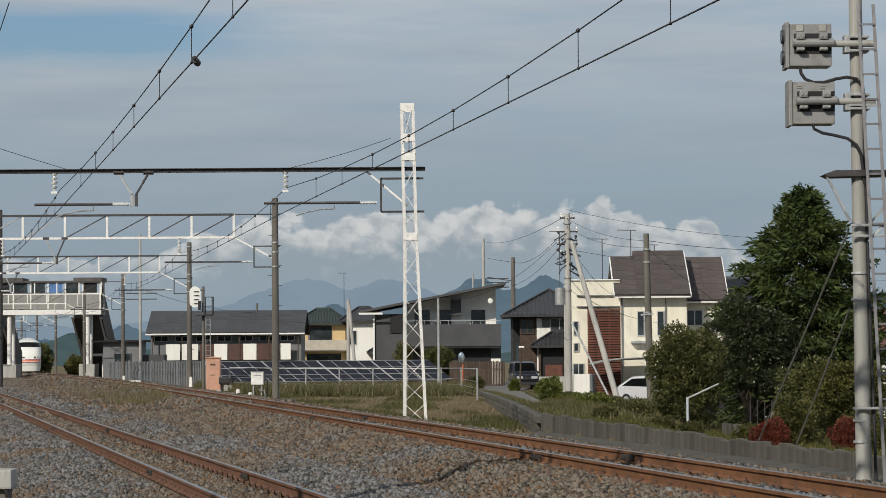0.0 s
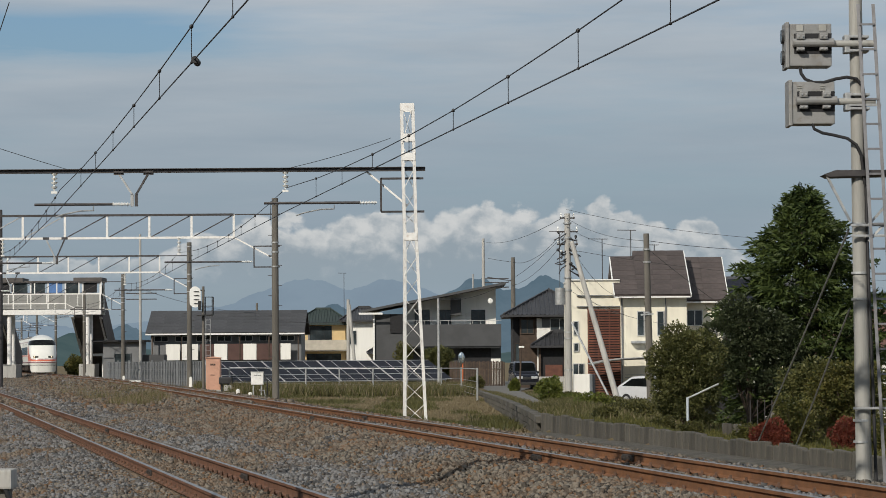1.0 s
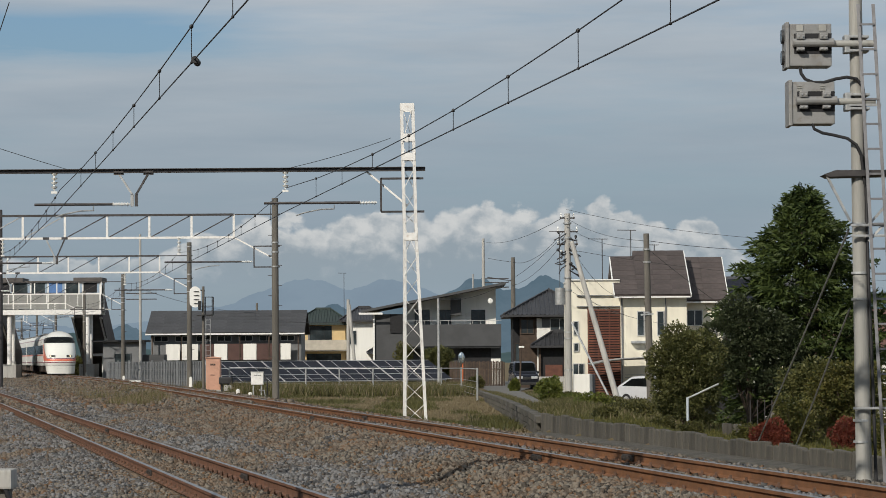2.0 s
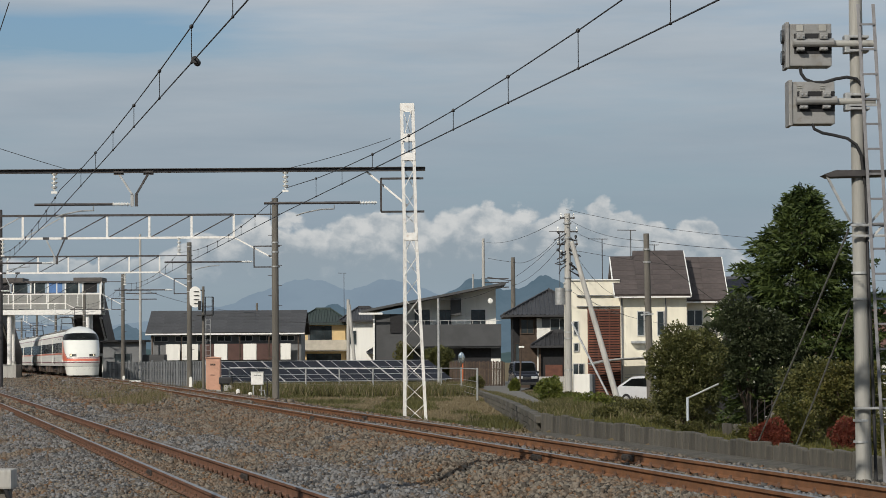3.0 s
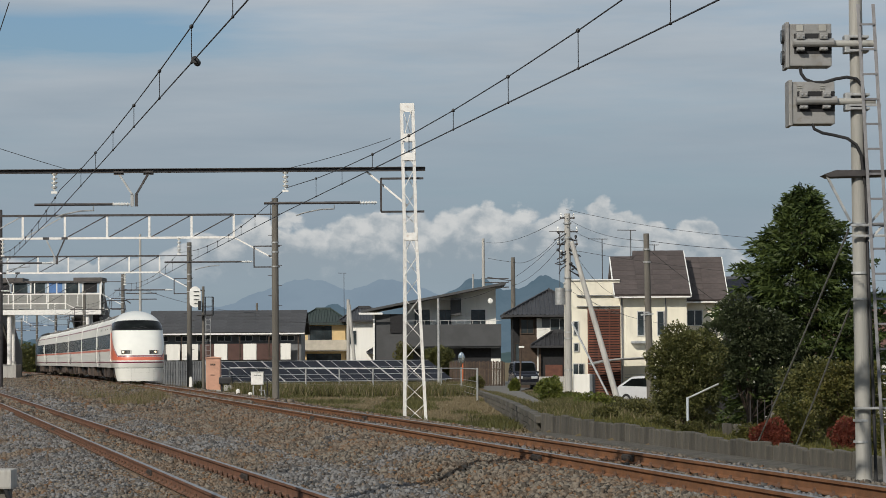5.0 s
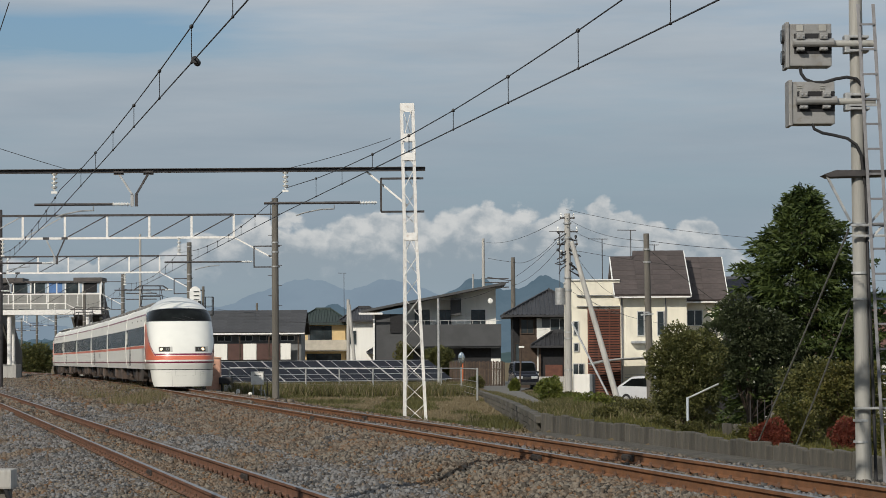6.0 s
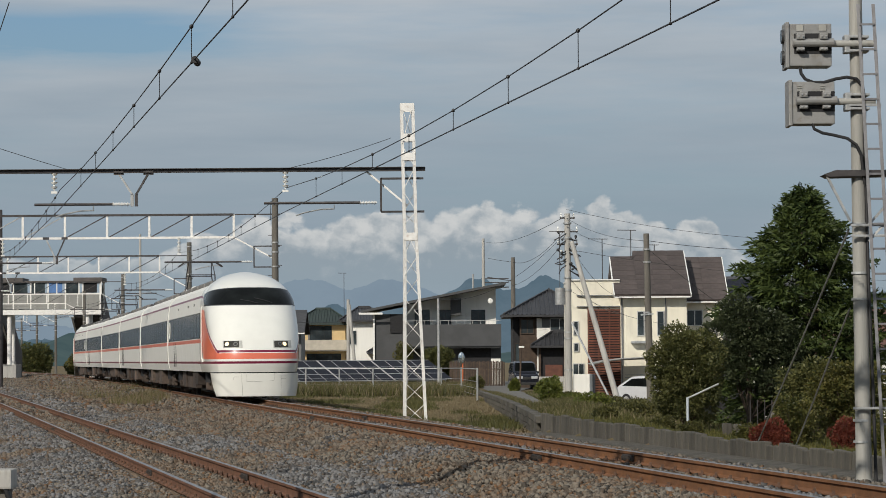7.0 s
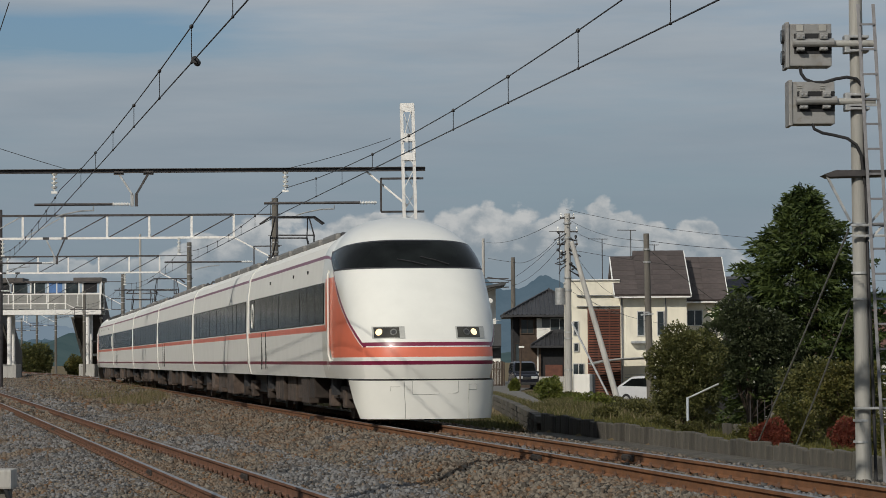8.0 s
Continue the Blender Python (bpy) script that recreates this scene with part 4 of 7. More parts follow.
BROWN_WALL = mat("brown_panel", (0.085, 0.045, 0.038), 0.8, 0, 0.15, 1.0, 0.1)
SLATE = mat("brown_slate_roof", (0.075, 0.06, 0.056), 0.8, 0, 0.25, 1.5, 0.4, objrand=0.15)
DARK_ROOF = mat("dark_grey_roof", (0.055, 0.056, 0.06), 0.75, 0, 0.2, 1.0, 0.3, objrand=0.12)
GREEN_ROOF = mat("green_black_tiles", (0.028, 0.042, 0.036), 0.6, 0, 0.2, 1.5, 0.3)
TILE = mat("grey_clay_tiles", (0.038, 0.038, 0.041), 0.5, 0, 0.25, 2.0, 0.3)
WOOD = mat("red_brown_slats", (0.14, 0.052, 0.032), 0.7, 0, 0.25, 3.0, 0.2, objrand=0.2)
FENCE_WOOD = mat("weathered_fence_wood", (0.066, 0.045, 0.032), 0.85, 0, 0.3, 3.0, 0.2, objrand=0.3)
ALU = mat("window_aluminium", (0.5, 0.5, 0.49), 0.45, 0.4, 0.1)
# near black: puts shade into recesses and openings; also dark walls, panes, a roof
DARK = mat("near_black_fill", (0.02, 0.02, 0.022), 0.9, 0, 0.2)
WHITE_TRIM = mat("white_trim", (0.76, 0.76, 0.73), 0.6, 0, 0.05)
PANEL_BLUE = mat("solar_cells", (0.020, 0.022, 0.030), 0.5, 0.0, 0.2, 3.0, spec=0.1)


class House:
    """A building whose parts are given in the place's own coordinates."""

    def __init__(self, name, label, category, x, y, z, group=""):
        self.o = Vector((x, y, z))
        self.th = thing(name, label, category, pose(x, y, z), group)

    def add(self, name, bm, material, parent=None, label=""):
        bmesh.ops.translate(bm, verts=bm.verts, vec=-self.o)
        return part(name, bm, material, parent or self.th, label)

    def box(self, name, x0, x1, y0, y1, z0, z1, material, bev=0.0, label="", parent=None):
        return self.add(name, box(NB(), x0, x1, y0, y1, z0, z1, bev), material, parent, label)

    def window(self, x0, x1, z0, z1, y, frame_mat=None, mull=1, glass=None):
        w = 0.05
        bm = NB()
        for a, b, c, d in ((x0 - w, x0, z0 - w, z1 + w), (x1, x1 + w, z0 - w, z1 + w), (x0, x1, z0 - w, z0), (x0, x1, z1, z1 + w)):
            box(bm, a, b, y - 0.07, y + 0.02, c, d)
        for i in range(1, mull + 1):
            xm = x0 + (x1 - x0) * i / (mull + 1)
            box(bm, xm - 0.025, xm + 0.025, y - 0.06, y + 0.01, z0, z1)
        win = self.add("window", bm, frame_mat or ALU, None, "window in a slim frame")
        self.box("pane", x0, x1, y - 0.03, y - 0.015, z0, z1, glass or GLASS, 0, "", win)
        return win


def courses(h, roof, x0, x1, ya, za, yb, zb, n, material, seed, wid=1.1):
    """Overlapping roof sheets on a slope from the eave (ya, za) to the ridge (yb, zb), sharing one mesh."""
    rnd = random.Random(seed)
    sl = math.hypot(yb - ya, zb - za)
    ang = math.atan2(zb - za, yb - ya)
    dep = sl / n
    k = max(1, round((x1 - x0) / wid))
    w = (x1 - x0) / k
    bm = NB()
    box(bm, 0.004, w - 0.004, -0.05, dep, 0.0, 0.035)
    first = None
    for i in range(n):
        for j in range(k):
            t = i / n
            m = Matrix.Translation(Vector((x0 + j * w, ya + (yb - ya) * t, za + (zb - za) * t + 0.05)) - h.o) @ Matrix.Rotation(ang - 0.02 + rnd.uniform(-0.004, 0.004), 4, "X")
            if first is None:
                first = part("roof_sheet", bm, material, roof)
                first.matrix_basis = m
            else:
                ob = new("roof_sheet", first.data)
                ob.parent, ob.matrix_basis = roof, m


def gable(h, name, x0, x1, ye, ze, yr, zr, yb, material, thick=0.14, label=""):
    bm = prism(NB(), [(ye, ze - thick), (ye, ze), (yr, zr), (yb, ze), (yb, ze - thick), (yr, zr - thick)], "x", x0, x1)
    return h.add(name, bm, material, None, label)


def white_house():
    h = House("house", "cream two-storey house with brown slate roofs and slatted screen", "house", 11, 152, -1.3)
    prof = [(150, -1.3), (158.0, -1.3), (158.0, 4.6), (154.0, 6.9), (150, 4.6)]
    h.add("wall", prism(NB(), prof, "x", 9.8, 13.45), CREAM)
    r = gable(h, "roof", 10.75, 13.62, 149.45, 4.64, 154, 7.2, 158.6, SLATE, label="brown slate gable roof")
    courses(h, r, 10.75, 13.62, 149.45, 4.64, 154, 7.2, 9, SLATE, 1)
    r = gable(h, "roof", 9.45, 10.75, 149.45, 4.64, 153.4, 6.86, 157.6, SLATE, label="lower brown slate roof")
    courses(h, r, 9.45, 10.75, 149.45, 4.64, 153.4, 6.86, 8, SLATE, 2)
    for x0, x1, y, z in ((9.45, 13.62, 149.4, 4.56), (13.25, 15.9, 151.3, 4.3)):
        h.box("gutter", x0, x1, y - 0.06, y + 0.06, z - 0.08, z, WHITE_TRIM, 0.02, "white eaves gutter")
    for x, y0, y1, z0, z1 in ((13.66, 149.4, 154, 4.58, 7.18), (15.92, 151.3, 155, 4.32, 6.85), (9.42, 149.4, 153.4, 4.58, 6.84)):
        bm = NB()
        bar(bm, (x, y0, z0), (x, y1, z1), 0.05, 0.17)
        h.add("verge", bm, WHITE_TRIM, None, "white verge board")
    h.add("wall", prism(NB(), [(151.8, -1.3), (158.5, -1.3), (158.5, 4.3), (155, 6.6), (151.8, 4.3)], "x", 13.45, 15.6), CREAM)
    r = gable(h, "roof", 13.3, 15.9, 151.3, 4.36, 155, 6.85, 158.8, SLATE, label="brown slate gable roof")
    courses(h, r, 13.3, 15.9, 151.3, 4.36, 155, 6.85, 8, SLATE, 3)
    h.box("wall", 7.0, 9.8, 150.6, 157.6, -1.3, 5.5, CREAM)
    h.box("parapet_coping", 6.95, 9.8, 150.5, 157.7, 5.5, 5.56, WHITE_TRIM)
    h.box("ledge", 7.4, 9.82, 150.45, 150.6, 4.62, 4.68, MID_GREY)
    h.box("ledge", 7.4, 9.82, 150.45, 150.6, 4.02, 4.07, MID_GREY)
    # dark sheet behind the slats, painted in place of shade
    h.box("recess", 8.0, 9.8, 150.55, 150.62, -0.95, 3.9, DARK)
    scr = h.box("slat_screen", 7.98, 8.04, 150.3, 150.4, -0.95, 3.95, WOOD, 0, "red-brown horizontal slat screen")
    first = None
    for i in range(34):
        z = -0.88 + i * 0.142
        if first is None:
            first = h.box("slat", 7.98, 9.84, 150.28, 150.36, z, z + 0.085, WOOD, 0, "", scr)
        else:
            ob = new("slat", first.data)
            ob.parent = scr
            ob.matrix_basis = Matrix.Translation((0, 0, i * 0.142))
    for x in (8.6, 9.2, 9.8):
        h.box("screen_post", x - 0.03, x + 0.03, 150.37, 150.45, -0.95, 3.95, WOOD, 0, "", scr)
    h.window(10.75, 11.06, 2.45, 3.72, 150.0, None, 0)
    h.window(11.84, 12.16, 2.45, 3.72, 150.0, None, 0)
    h.window(13.65, 14.45, 3.0, 3.8, 151.8, None, 1)
    h.window(7.25, 7.45, 2.5, 3.2, 150.6, None, 0)
    h.window(7.25, 7.45, 1.6, 2.0, 150.6, None, 0)
    h.window(7.2, 7.75, -0.8, 0.85, 150.6, None, 1)
    h.window(12.2, 13.1, -0.9, 1.0, 150.0, None, 1)
    h.box("canopy", 10.35, 11.5, 149.5, 150.0, 1.98, 2.12, GALV, 0.02, "grey canopy")
    h.box("downpipe", 9.83, 9.90, 149.9, 149.99, -1.0, 4.5, MID_GREY)
    h.box("downpipe", 12.25, 12.31, 149.9, 149.99, -1.0, 4.5, MID_GREY)
    h.box("downpipe", 15.2, 15.26, 151.7, 151.79, -1.0, 4.2, MID_GREY)
    cp = House("carport", "grey metal carport with a curved roof", "carport", 10, 147, -1.3)
    bm = tube(NB(), [(7.9, 147, 0.82), (8.6, 147, 0.98), (9.6, 147, 1.1), (10.8, 147, 1.14), (12.0, 147, 1.14)], 0.05, 6)
    cp.add("roof_beam", bm, GALV)
    cp.add("roof", prism(NB(), [(7.9, 0.86), (8.6, 1.02), (9.6, 1.14), (10.8, 1.18), (12.0, 1.18), (12.0, 1.22), (10.8, 1.22), (9.6, 1.18), (8.6, 1.06), (7.9, 0.90)], "y", 144.5, 149.4), GALV)
    for x in (9.75, 11.8):
        cp.box("post", x - 0.04, x + 0.04, 148.9, 149.0, -1.3, 1.12, GALV)
    for z in (-0.2, 0.1, 0.25):
        cp.box("rail", 9.8, 12.0, 146.9, 146.94, z, z + 0.035, GALV)
    s = House("storage_box", "white metal storage cabinet beside a utility pole", "cabinet", 6.8, 132, -1.0)
    s.box("body", 6.32, 7.2, 131.6, 132.4, -1.2, 0.42, WHITE_WALL, 0.02)
    s.box("door_edge", 7.2, 7.34, 131.7, 132.4, -1.2, 0.40, MID_GREY, 0.01)
    b = House("house", "house with a solar roof behind the trees", "house", 17, 175, -1.1)
    b.box("wall", 15.6, 24.0, 175, 183, -1.1, 4.2, MID_GREY)
    r = gable(b, "roof", 15.2, 24.4, 174.4, 4.25, 178.5, 6.5, 183, DARK_ROOF)
    first = None
    for i in range(4):
        for j in range(3):
            m = Matrix.Translation(Vector((17.6 + i * 1.05, 174.9 + j * 1.05, 4.6 + j * 0.575)) - b.o) @ Matrix.Rotation(math.atan2(2.25, 4.1), 4, "X")
            if first is None:
                first = part("solar_panel", box(NB(), 0, 1.0, 0, 1.1, 0, 0.04, 0.01), PANEL_BLUE, r, "dark blue solar panel")
                first.matrix_basis = m
            else:
                ob = new("solar_panel", first.data)
                ob.parent, ob.matrix_basis = r, m


def hip(h, name, x0, x1, y0, y1, ze, zr, inset, material, label=""):
    bm = NB()
    ym = (y0 + y1) / 2
    lo = [bm.verts.new(p) for p in ((x0, y0, ze), (x1, y0, ze), (x1, y1, ze), (x0, y1, ze))]
    lo2 = [bm.verts.new((v.co.x, v.co.y, ze - 0.14)) for v in lo]
    up = [bm.verts.new((x0 + inset, ym, zr)), bm.verts.new((x1 - inset, ym, zr))]
    for f in ((lo[0], lo[1], up[1], up[0]), (lo[1], lo[2], up[1]), (lo[2], lo[3], up[0], up[1]), (lo[3], lo[0], up[0]), tuple(reversed(lo2))):
        bm.faces.new(f)
    for i in range(4):
        bm.faces.new((lo[i], lo2[i], lo2[(i + 1) % 4], lo[(i + 1) % 4]))
    bmesh.ops.recalc_face_normals(bm, faces=bm.faces)
    r = h.add(name, bm, material, None, label)
    # rolls of the tiles on the front and left slopes, and the ridge
    n = int((x1 - x0) / 0.3)
    bm = NB()
    for i in range(1, n):
        x = x0 + i * (x1 - x0) / n
        t = min(1.0, (x - x0) / inset, (x1 - x) / inset)
        cyl(bm, (x, y0, ze + 0.02), (x, y0 + (ym - y0) * t, ze + (zr - ze) * t + 0.02), 0.055, n=6)
    m = int((y1 - y0) / 0.3)
    for i in range(1, m):
        y = y0 + i * (y1 - y0) / m
        t = min(1.0, (y - y0) / (ym - y0), (y1 - y) / (y1 - ym))
        cyl(bm, (x0, y, ze + 0.02), (x0 + inset * t, y, ze + (zr - ze) * t + 0.02), 0.055, n=6)
    bmesh.ops.translate(bm, verts=bm.verts, vec=-h.o)
    tagged(part("tile_rolls", bm, material, r), kind="stuff")
    bm = NB()
    bar(bm, (x0 + inset, ym, zr + 0.08), (x1 - inset, ym, zr + 0.08), 0.2, 0.24)
    for a, b in (((x0, y0), x0 + inset), ((x1, y0), x1 - inset), ((x0, y1), x0 + inset)):
        bar(bm, (a[0], a[1], ze + 0.06), (b, ym, zr + 0.06), 0.14, 0.14)
    bmesh.ops.translate(bm, verts=bm.verts, vec=-h.o)
    part("ridge", bm, material, r)
    return r


def old_house():
    h = House("house", "old two-storey house with grey clay tile roofs", "house", 7, 186, -1.0)
    h.box("wall", 5.2, 9.5, 185, 193, -1.0, 4.15, FENCE_WOOD)
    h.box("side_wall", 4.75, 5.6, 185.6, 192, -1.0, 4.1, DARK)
    hip(h, "roof", 4.1, 10.6, 183.9, 194, 4.15, 5.9, 3.2, TILE, "grey clay tile hip roof")
    h.box("plaster", 6.35, 9.5, 184.9, 185.0, 1.6, 3.9, WHITE_WALL, 0, "white plaster wall")
    h.box("plaster", 6.35, 6.6, 184.88, 184.98, -1.0, 3.95, WHITE_WALL, 0, "white plaster wall")
    h.box("plaster", 6.7, 8.6, 184.86, 184.9, 3.3, 4.0, MID_GREY)
    h.window(7.3, 8.5, 3.1, 3.85, 184.85)
    h.window(5.3, 6.1, 2.9, 3.8, 184.98, FENCE_WOOD)
    h.window(4.9, 5.15, 1.0, 2.2, 185.55, FENCE_WOOD, 0)
    hip(h, "lower_roof", 5.9, 9.6, 182.4, 186.5, 2.05, 2.95, 1.5, TILE, "grey clay tile porch roof")
    # no hollow here: the porch's shade is the block's colour
    h.box("porch", 6.5, 9.0, 183.2, 185, -1.0, 1.95, DARK, 0, "solid near-black block standing in for the porch's shade")
    h.box("door", 6.85, 8.0, 183.1, 183.2, -0.2, 0.75, WOOD, 0, "red-brown door")
    h.box("post", 8.1, 8.35, 183.0, 183.2, -1.0, 1.9, BROWN_WALL)
    h.box("post", 6.4, 6.55, 183.0, 183.2, -1.0, 1.9, FENCE_WOOD)
    w = House("garden_wall", "low grey block wall in front of an old house", "wall", 7, 176, -1.0)
    for i in range(8):
        for j in range(3):
            x = 5.9 + i * 0.4 + (0.2 if j % 2 else 0)
            w.box("block", x, x + 0.39, 176, 176.12, -1.0 + j * 0.34, -0.67 + j * 0.34, CONCRETE_LIGHT, 0.008)


def grey_house():
    h = House("house", "modern dark grey house with a mono-pitch roof and balcony", "house", -0.5, 232, -1.0)
    h.box("wall", -5.9, -3.1, 228.6, 237, -1.0, 5.0, GREY_WALL)
    h.box("wall", -3.1, 4.85, 229.9, 237, -1.0, 4.1, GREY_WALL)
    h.box("balcony_front", -3.1, 4.85, 228.4, 228.55, 2.25, 4.1, GREY_WALL, 0.01)
    h.box("balcony_side", 4.7, 4.85, 228.55, 229.9, 2.25, 4.1, GREY_WALL)
    h.box("balcony_floor", -3.1, 4.7, 228.55, 229.9, 2.1, 2.25, GREY_WALL)
    h.add("upper_wall", prism(NB(), [(-3.1, 4.1), (4.45, 4.1), (4.45, 7.35), (-3.1, 5.8)], "y", 230.6, 237), WHITE_WALL, None, "white upper wall")
    h.add("roof", prism(NB(), [(-6.9, 5.12), (5.25, 7.42), (5.25, 7.62), (-6.9, 5.32)], "y", 227.6, 238.2), GREY_WALL, None, "dark grey mono-pitch roof")
    for x0, x1, z0, z1 in ((2.4, 3.5, 4.15, 5.3), (-2.4, -1.2, 4.1, 5.35), (-0.3, 0.6, 4.1, 5.3)):
        h.window(x0, x1, z0, z1, 230.6, LAMP_OFF)
    h.box("shade_board", 0.6, 1.5, 229.4, 230.6, 4.9, 6.3, GREY_WALL)
    for i in range(12):
        h.box("rail_post", -3.0 + i * 0.68, -2.97 + i * 0.68, 228.45, 228.5, 4.1, 4.4, ALU)
    h.box("rail", -3.1, 4.85, 228.45, 228.5, 4.4, 4.44, ALU)
    # flat panel on the wall, its colour gives the shade inside
    h.box("garage", 1.5, 4.0, 229.6, 229.92, -1.0, 2.1, DARK, 0, "near-black panel standing in for a shaded garage opening")
    h.box("plaster", 4.0, 4.8, 229.5, 229.9, -1.0, 1.2, WHITE_WALL)
    h.box("gutter", -7.1, -5.1, 227.5, 227.6, 4.95, 5.12, WHITE_TRIM, 0.02, "white gutter")
    h.box("downpipe", -5.95, -5.8, 228.4, 228.58, -0.5, 5.0, WHITE_TRIM)
    h.box("window_niche", -4.5, -3.4, 228.5, 228.62, 3.4, 5.0, DARK)
    bm = NB()
    bmesh.ops.create_uvsphere(bm, u_segments=16, v_segments=8, radius=0.23, matrix=Matrix.Translation((3.95, 228.3, 6.05)) @ Matrix.Diagonal((1, 0.3, 1, 1)))
    h.add("satellite_dish", bm, WHITE_TRIM, None, "white satellite dish")
    f = House("wooden_fence", "brown weathered board fence", "fence", 2, 215, -0.95)
    for i in range(36):
        x = 0.45 + i * 0.122
        f.box("board", x, x + 0.105, 215, 215.03, -0.95, 0.98 + 0.05 * math.sin(i * 2.1), FENCE_WOOD)
    f.box("rail", 0.45, 4.8, 215.03, 215.08, 0.3, 0.4, FENCE_WOOD)
    m = House("convex_mirror", "round convex traffic mirror on an orange post", "traffic mirror", 1.1, 170, -0.95)
    bm = NB()
    bmesh.ops.create_uvsphere(bm, u_segments=20, v_segments=10, radius=0.33, matrix=Matrix.Translation((1.1, 170, 1.25)) @ Matrix.Diagonal((0.62, 0.25, 1.1, 1)))
    m.add("mirror", bm, mat("pale_mirror", (0.55, 0.62, 0.66), 0.12, 0.9, 0.05))
    m.add("post", cyl(NB(), (1.18, 170.1, -0.95), (1.18, 170.1, 1.0), 0.045), mat("orange_paint", (0.55, 0.13, 0.03), 0.5, 0, 0.1))


def far_houses():
    h = House("house", "yellow two-storey house with a dark green tile roof", "house", -13, 292, -1.0)
    h.box("wall", -15.5, -10.5, 290, 297, -1.0, 5.0, YELLOW_WALL)
    hip(h, "roof", -16.2, -9.8, 289.2, 298, 5.05, 6.65, 2.4, GREEN_ROOF, "dark green tile hip roof")
    h.window(-14.3, -12.0, 3.1, 4.75, 289.98, LAMP_OFF, 2)
    h.box("shutter_box", -14.5, -14.3, 289.8, 289.98, 3.3, 4.7, MID_GREY)
    h.box("balcony", -15.2, -10.0, 288.5, 288.7, 2.2, 3.3, mat("beige_wall_tiles", (0.46, 0.42, 0.35), 0.8, 0, 0.12, 1.5, 0.1), 0.01, "beige tiled balcony front")
    h.box("balcony_floor", -15.2, -10.0, 288.7, 290, 2.1, 2.3, WHITE_WALL)
    h.window(-14.6, -11.0, 0.4, 1.8, 289.98, LAMP_OFF, 3)
    h.box("downpipe", -15.0, -14.9, 289.85, 289.98, 0, 5.0, BROWN_WALL)
    h = House("house", "white house with a dark tile roof", "house", -9, 287, -1.0)
    h.box("wall", -10.1, -6.8, 285, 292, -1.0, 5.3, WHITE_WALL)
    hip(h, "roof", -10.9, -6.0, 284.2, 293, 5.3, 6.7, 1.8, TILE, "dark tile hip roof")
    h.window(-10.0, -9.2, 2.8, 4.2, 284.98)
    hip(h, "lower_roof", -8.0, -4.6, 282.8, 286, 1.9, 2.6, 1.0, TILE, "dark tile porch roof")
    h.box("shutter", -7.2, -6.8, 284.8, 284.98, 3.3, 5.0, BROWN_WALL)
    # long low apartment block
    h = House("apartment_building", "long low apartment block with a dark roof", "building", -22, 272, -1.0)
    h.box("wall", -29.2, -14.2, 270.6, 278, -1.0, 3.75, MID_GREY)
    r = gable(h, "roof", -29.6, -13.8, 269.4, 3.92, 275, 6.2, 280.5, DARK_ROOF, label="long dark grey roof")
    courses(h, r, -29.6, -13.8, 269.4, 3.92, 275, 6.2, 7, DARK_ROOF, 5, 1.6)
    h.box("gutter", -29.6, -13.8, 269.3, 269.42, 3.75, 3.9, WHITE_TRIM, 0, "pale eaves gutter")
    for i, (x0, x1) in enumerate([(-27.6, -26.2), (-26.0, -24.4), (-22.8, -21.5), (-19.9, -18.6), (-16.2, -15.2)]):
        h.box("screen_panel", x0, x1, 269.6, 269.7, 1.25, 2.85, WHITE_WALL, 0.01, "white balcony screen")
    for x0, x1 in [(-24.2, -22.85), (-21.45, -19.95), (-18.55, -16.3)]:
        h.box("screen_panel", x0, x1, 269.65, 269.75, 1.25, 2.85, BROWN_WALL, 0.01, "brown balcony screen")
    for i in range(7):
        x = -28.8 + i * 2.1
        h.window(x, x + 1.3, 3.15, 3.62, 270.58, ALU, 1)
    for i in range(6):
        h.box("post", -29 + i * 2.9, -28.9 + i * 2.9, 269.6, 269.7, -1.0, 3.8, FENCE_WOOD)
    h = House("shed_building", "small grey flat-roofed building beside the fence", "building", -30, 256, -0.8)
    h.box("wall", -32.0, -28.4, 255, 259, -0.8, 3.0, MID_GREY)
    h.box("roof", -33.0, -28.0, 254.4, 259.6, 3.0, 3.18, DARK, 0.02, "dark flat roof slab")
    h.window(-30.9, -29.4, 0.9, 1.9, 254.98, MID_GREY, 1)
    h.box("side_wall", -28.4, -26.4, 256, 259, -0.8, 1.8, GREY_WALL)
    h = House("canopy_shelter", "white posts and low roof of a station shelter", "shelter", -32, 262, -0.7)
    h.box("roof", -34.4, -31.4, 262, 265, 1.7, 1.95, WHITE_WALL, 0.02)
    for x in (-34.2, -33.0, -31.6):
        h.box("post", x, x + 0.14, 262.1, 262.25, -0.7, 1.7, WHITE_WALL)


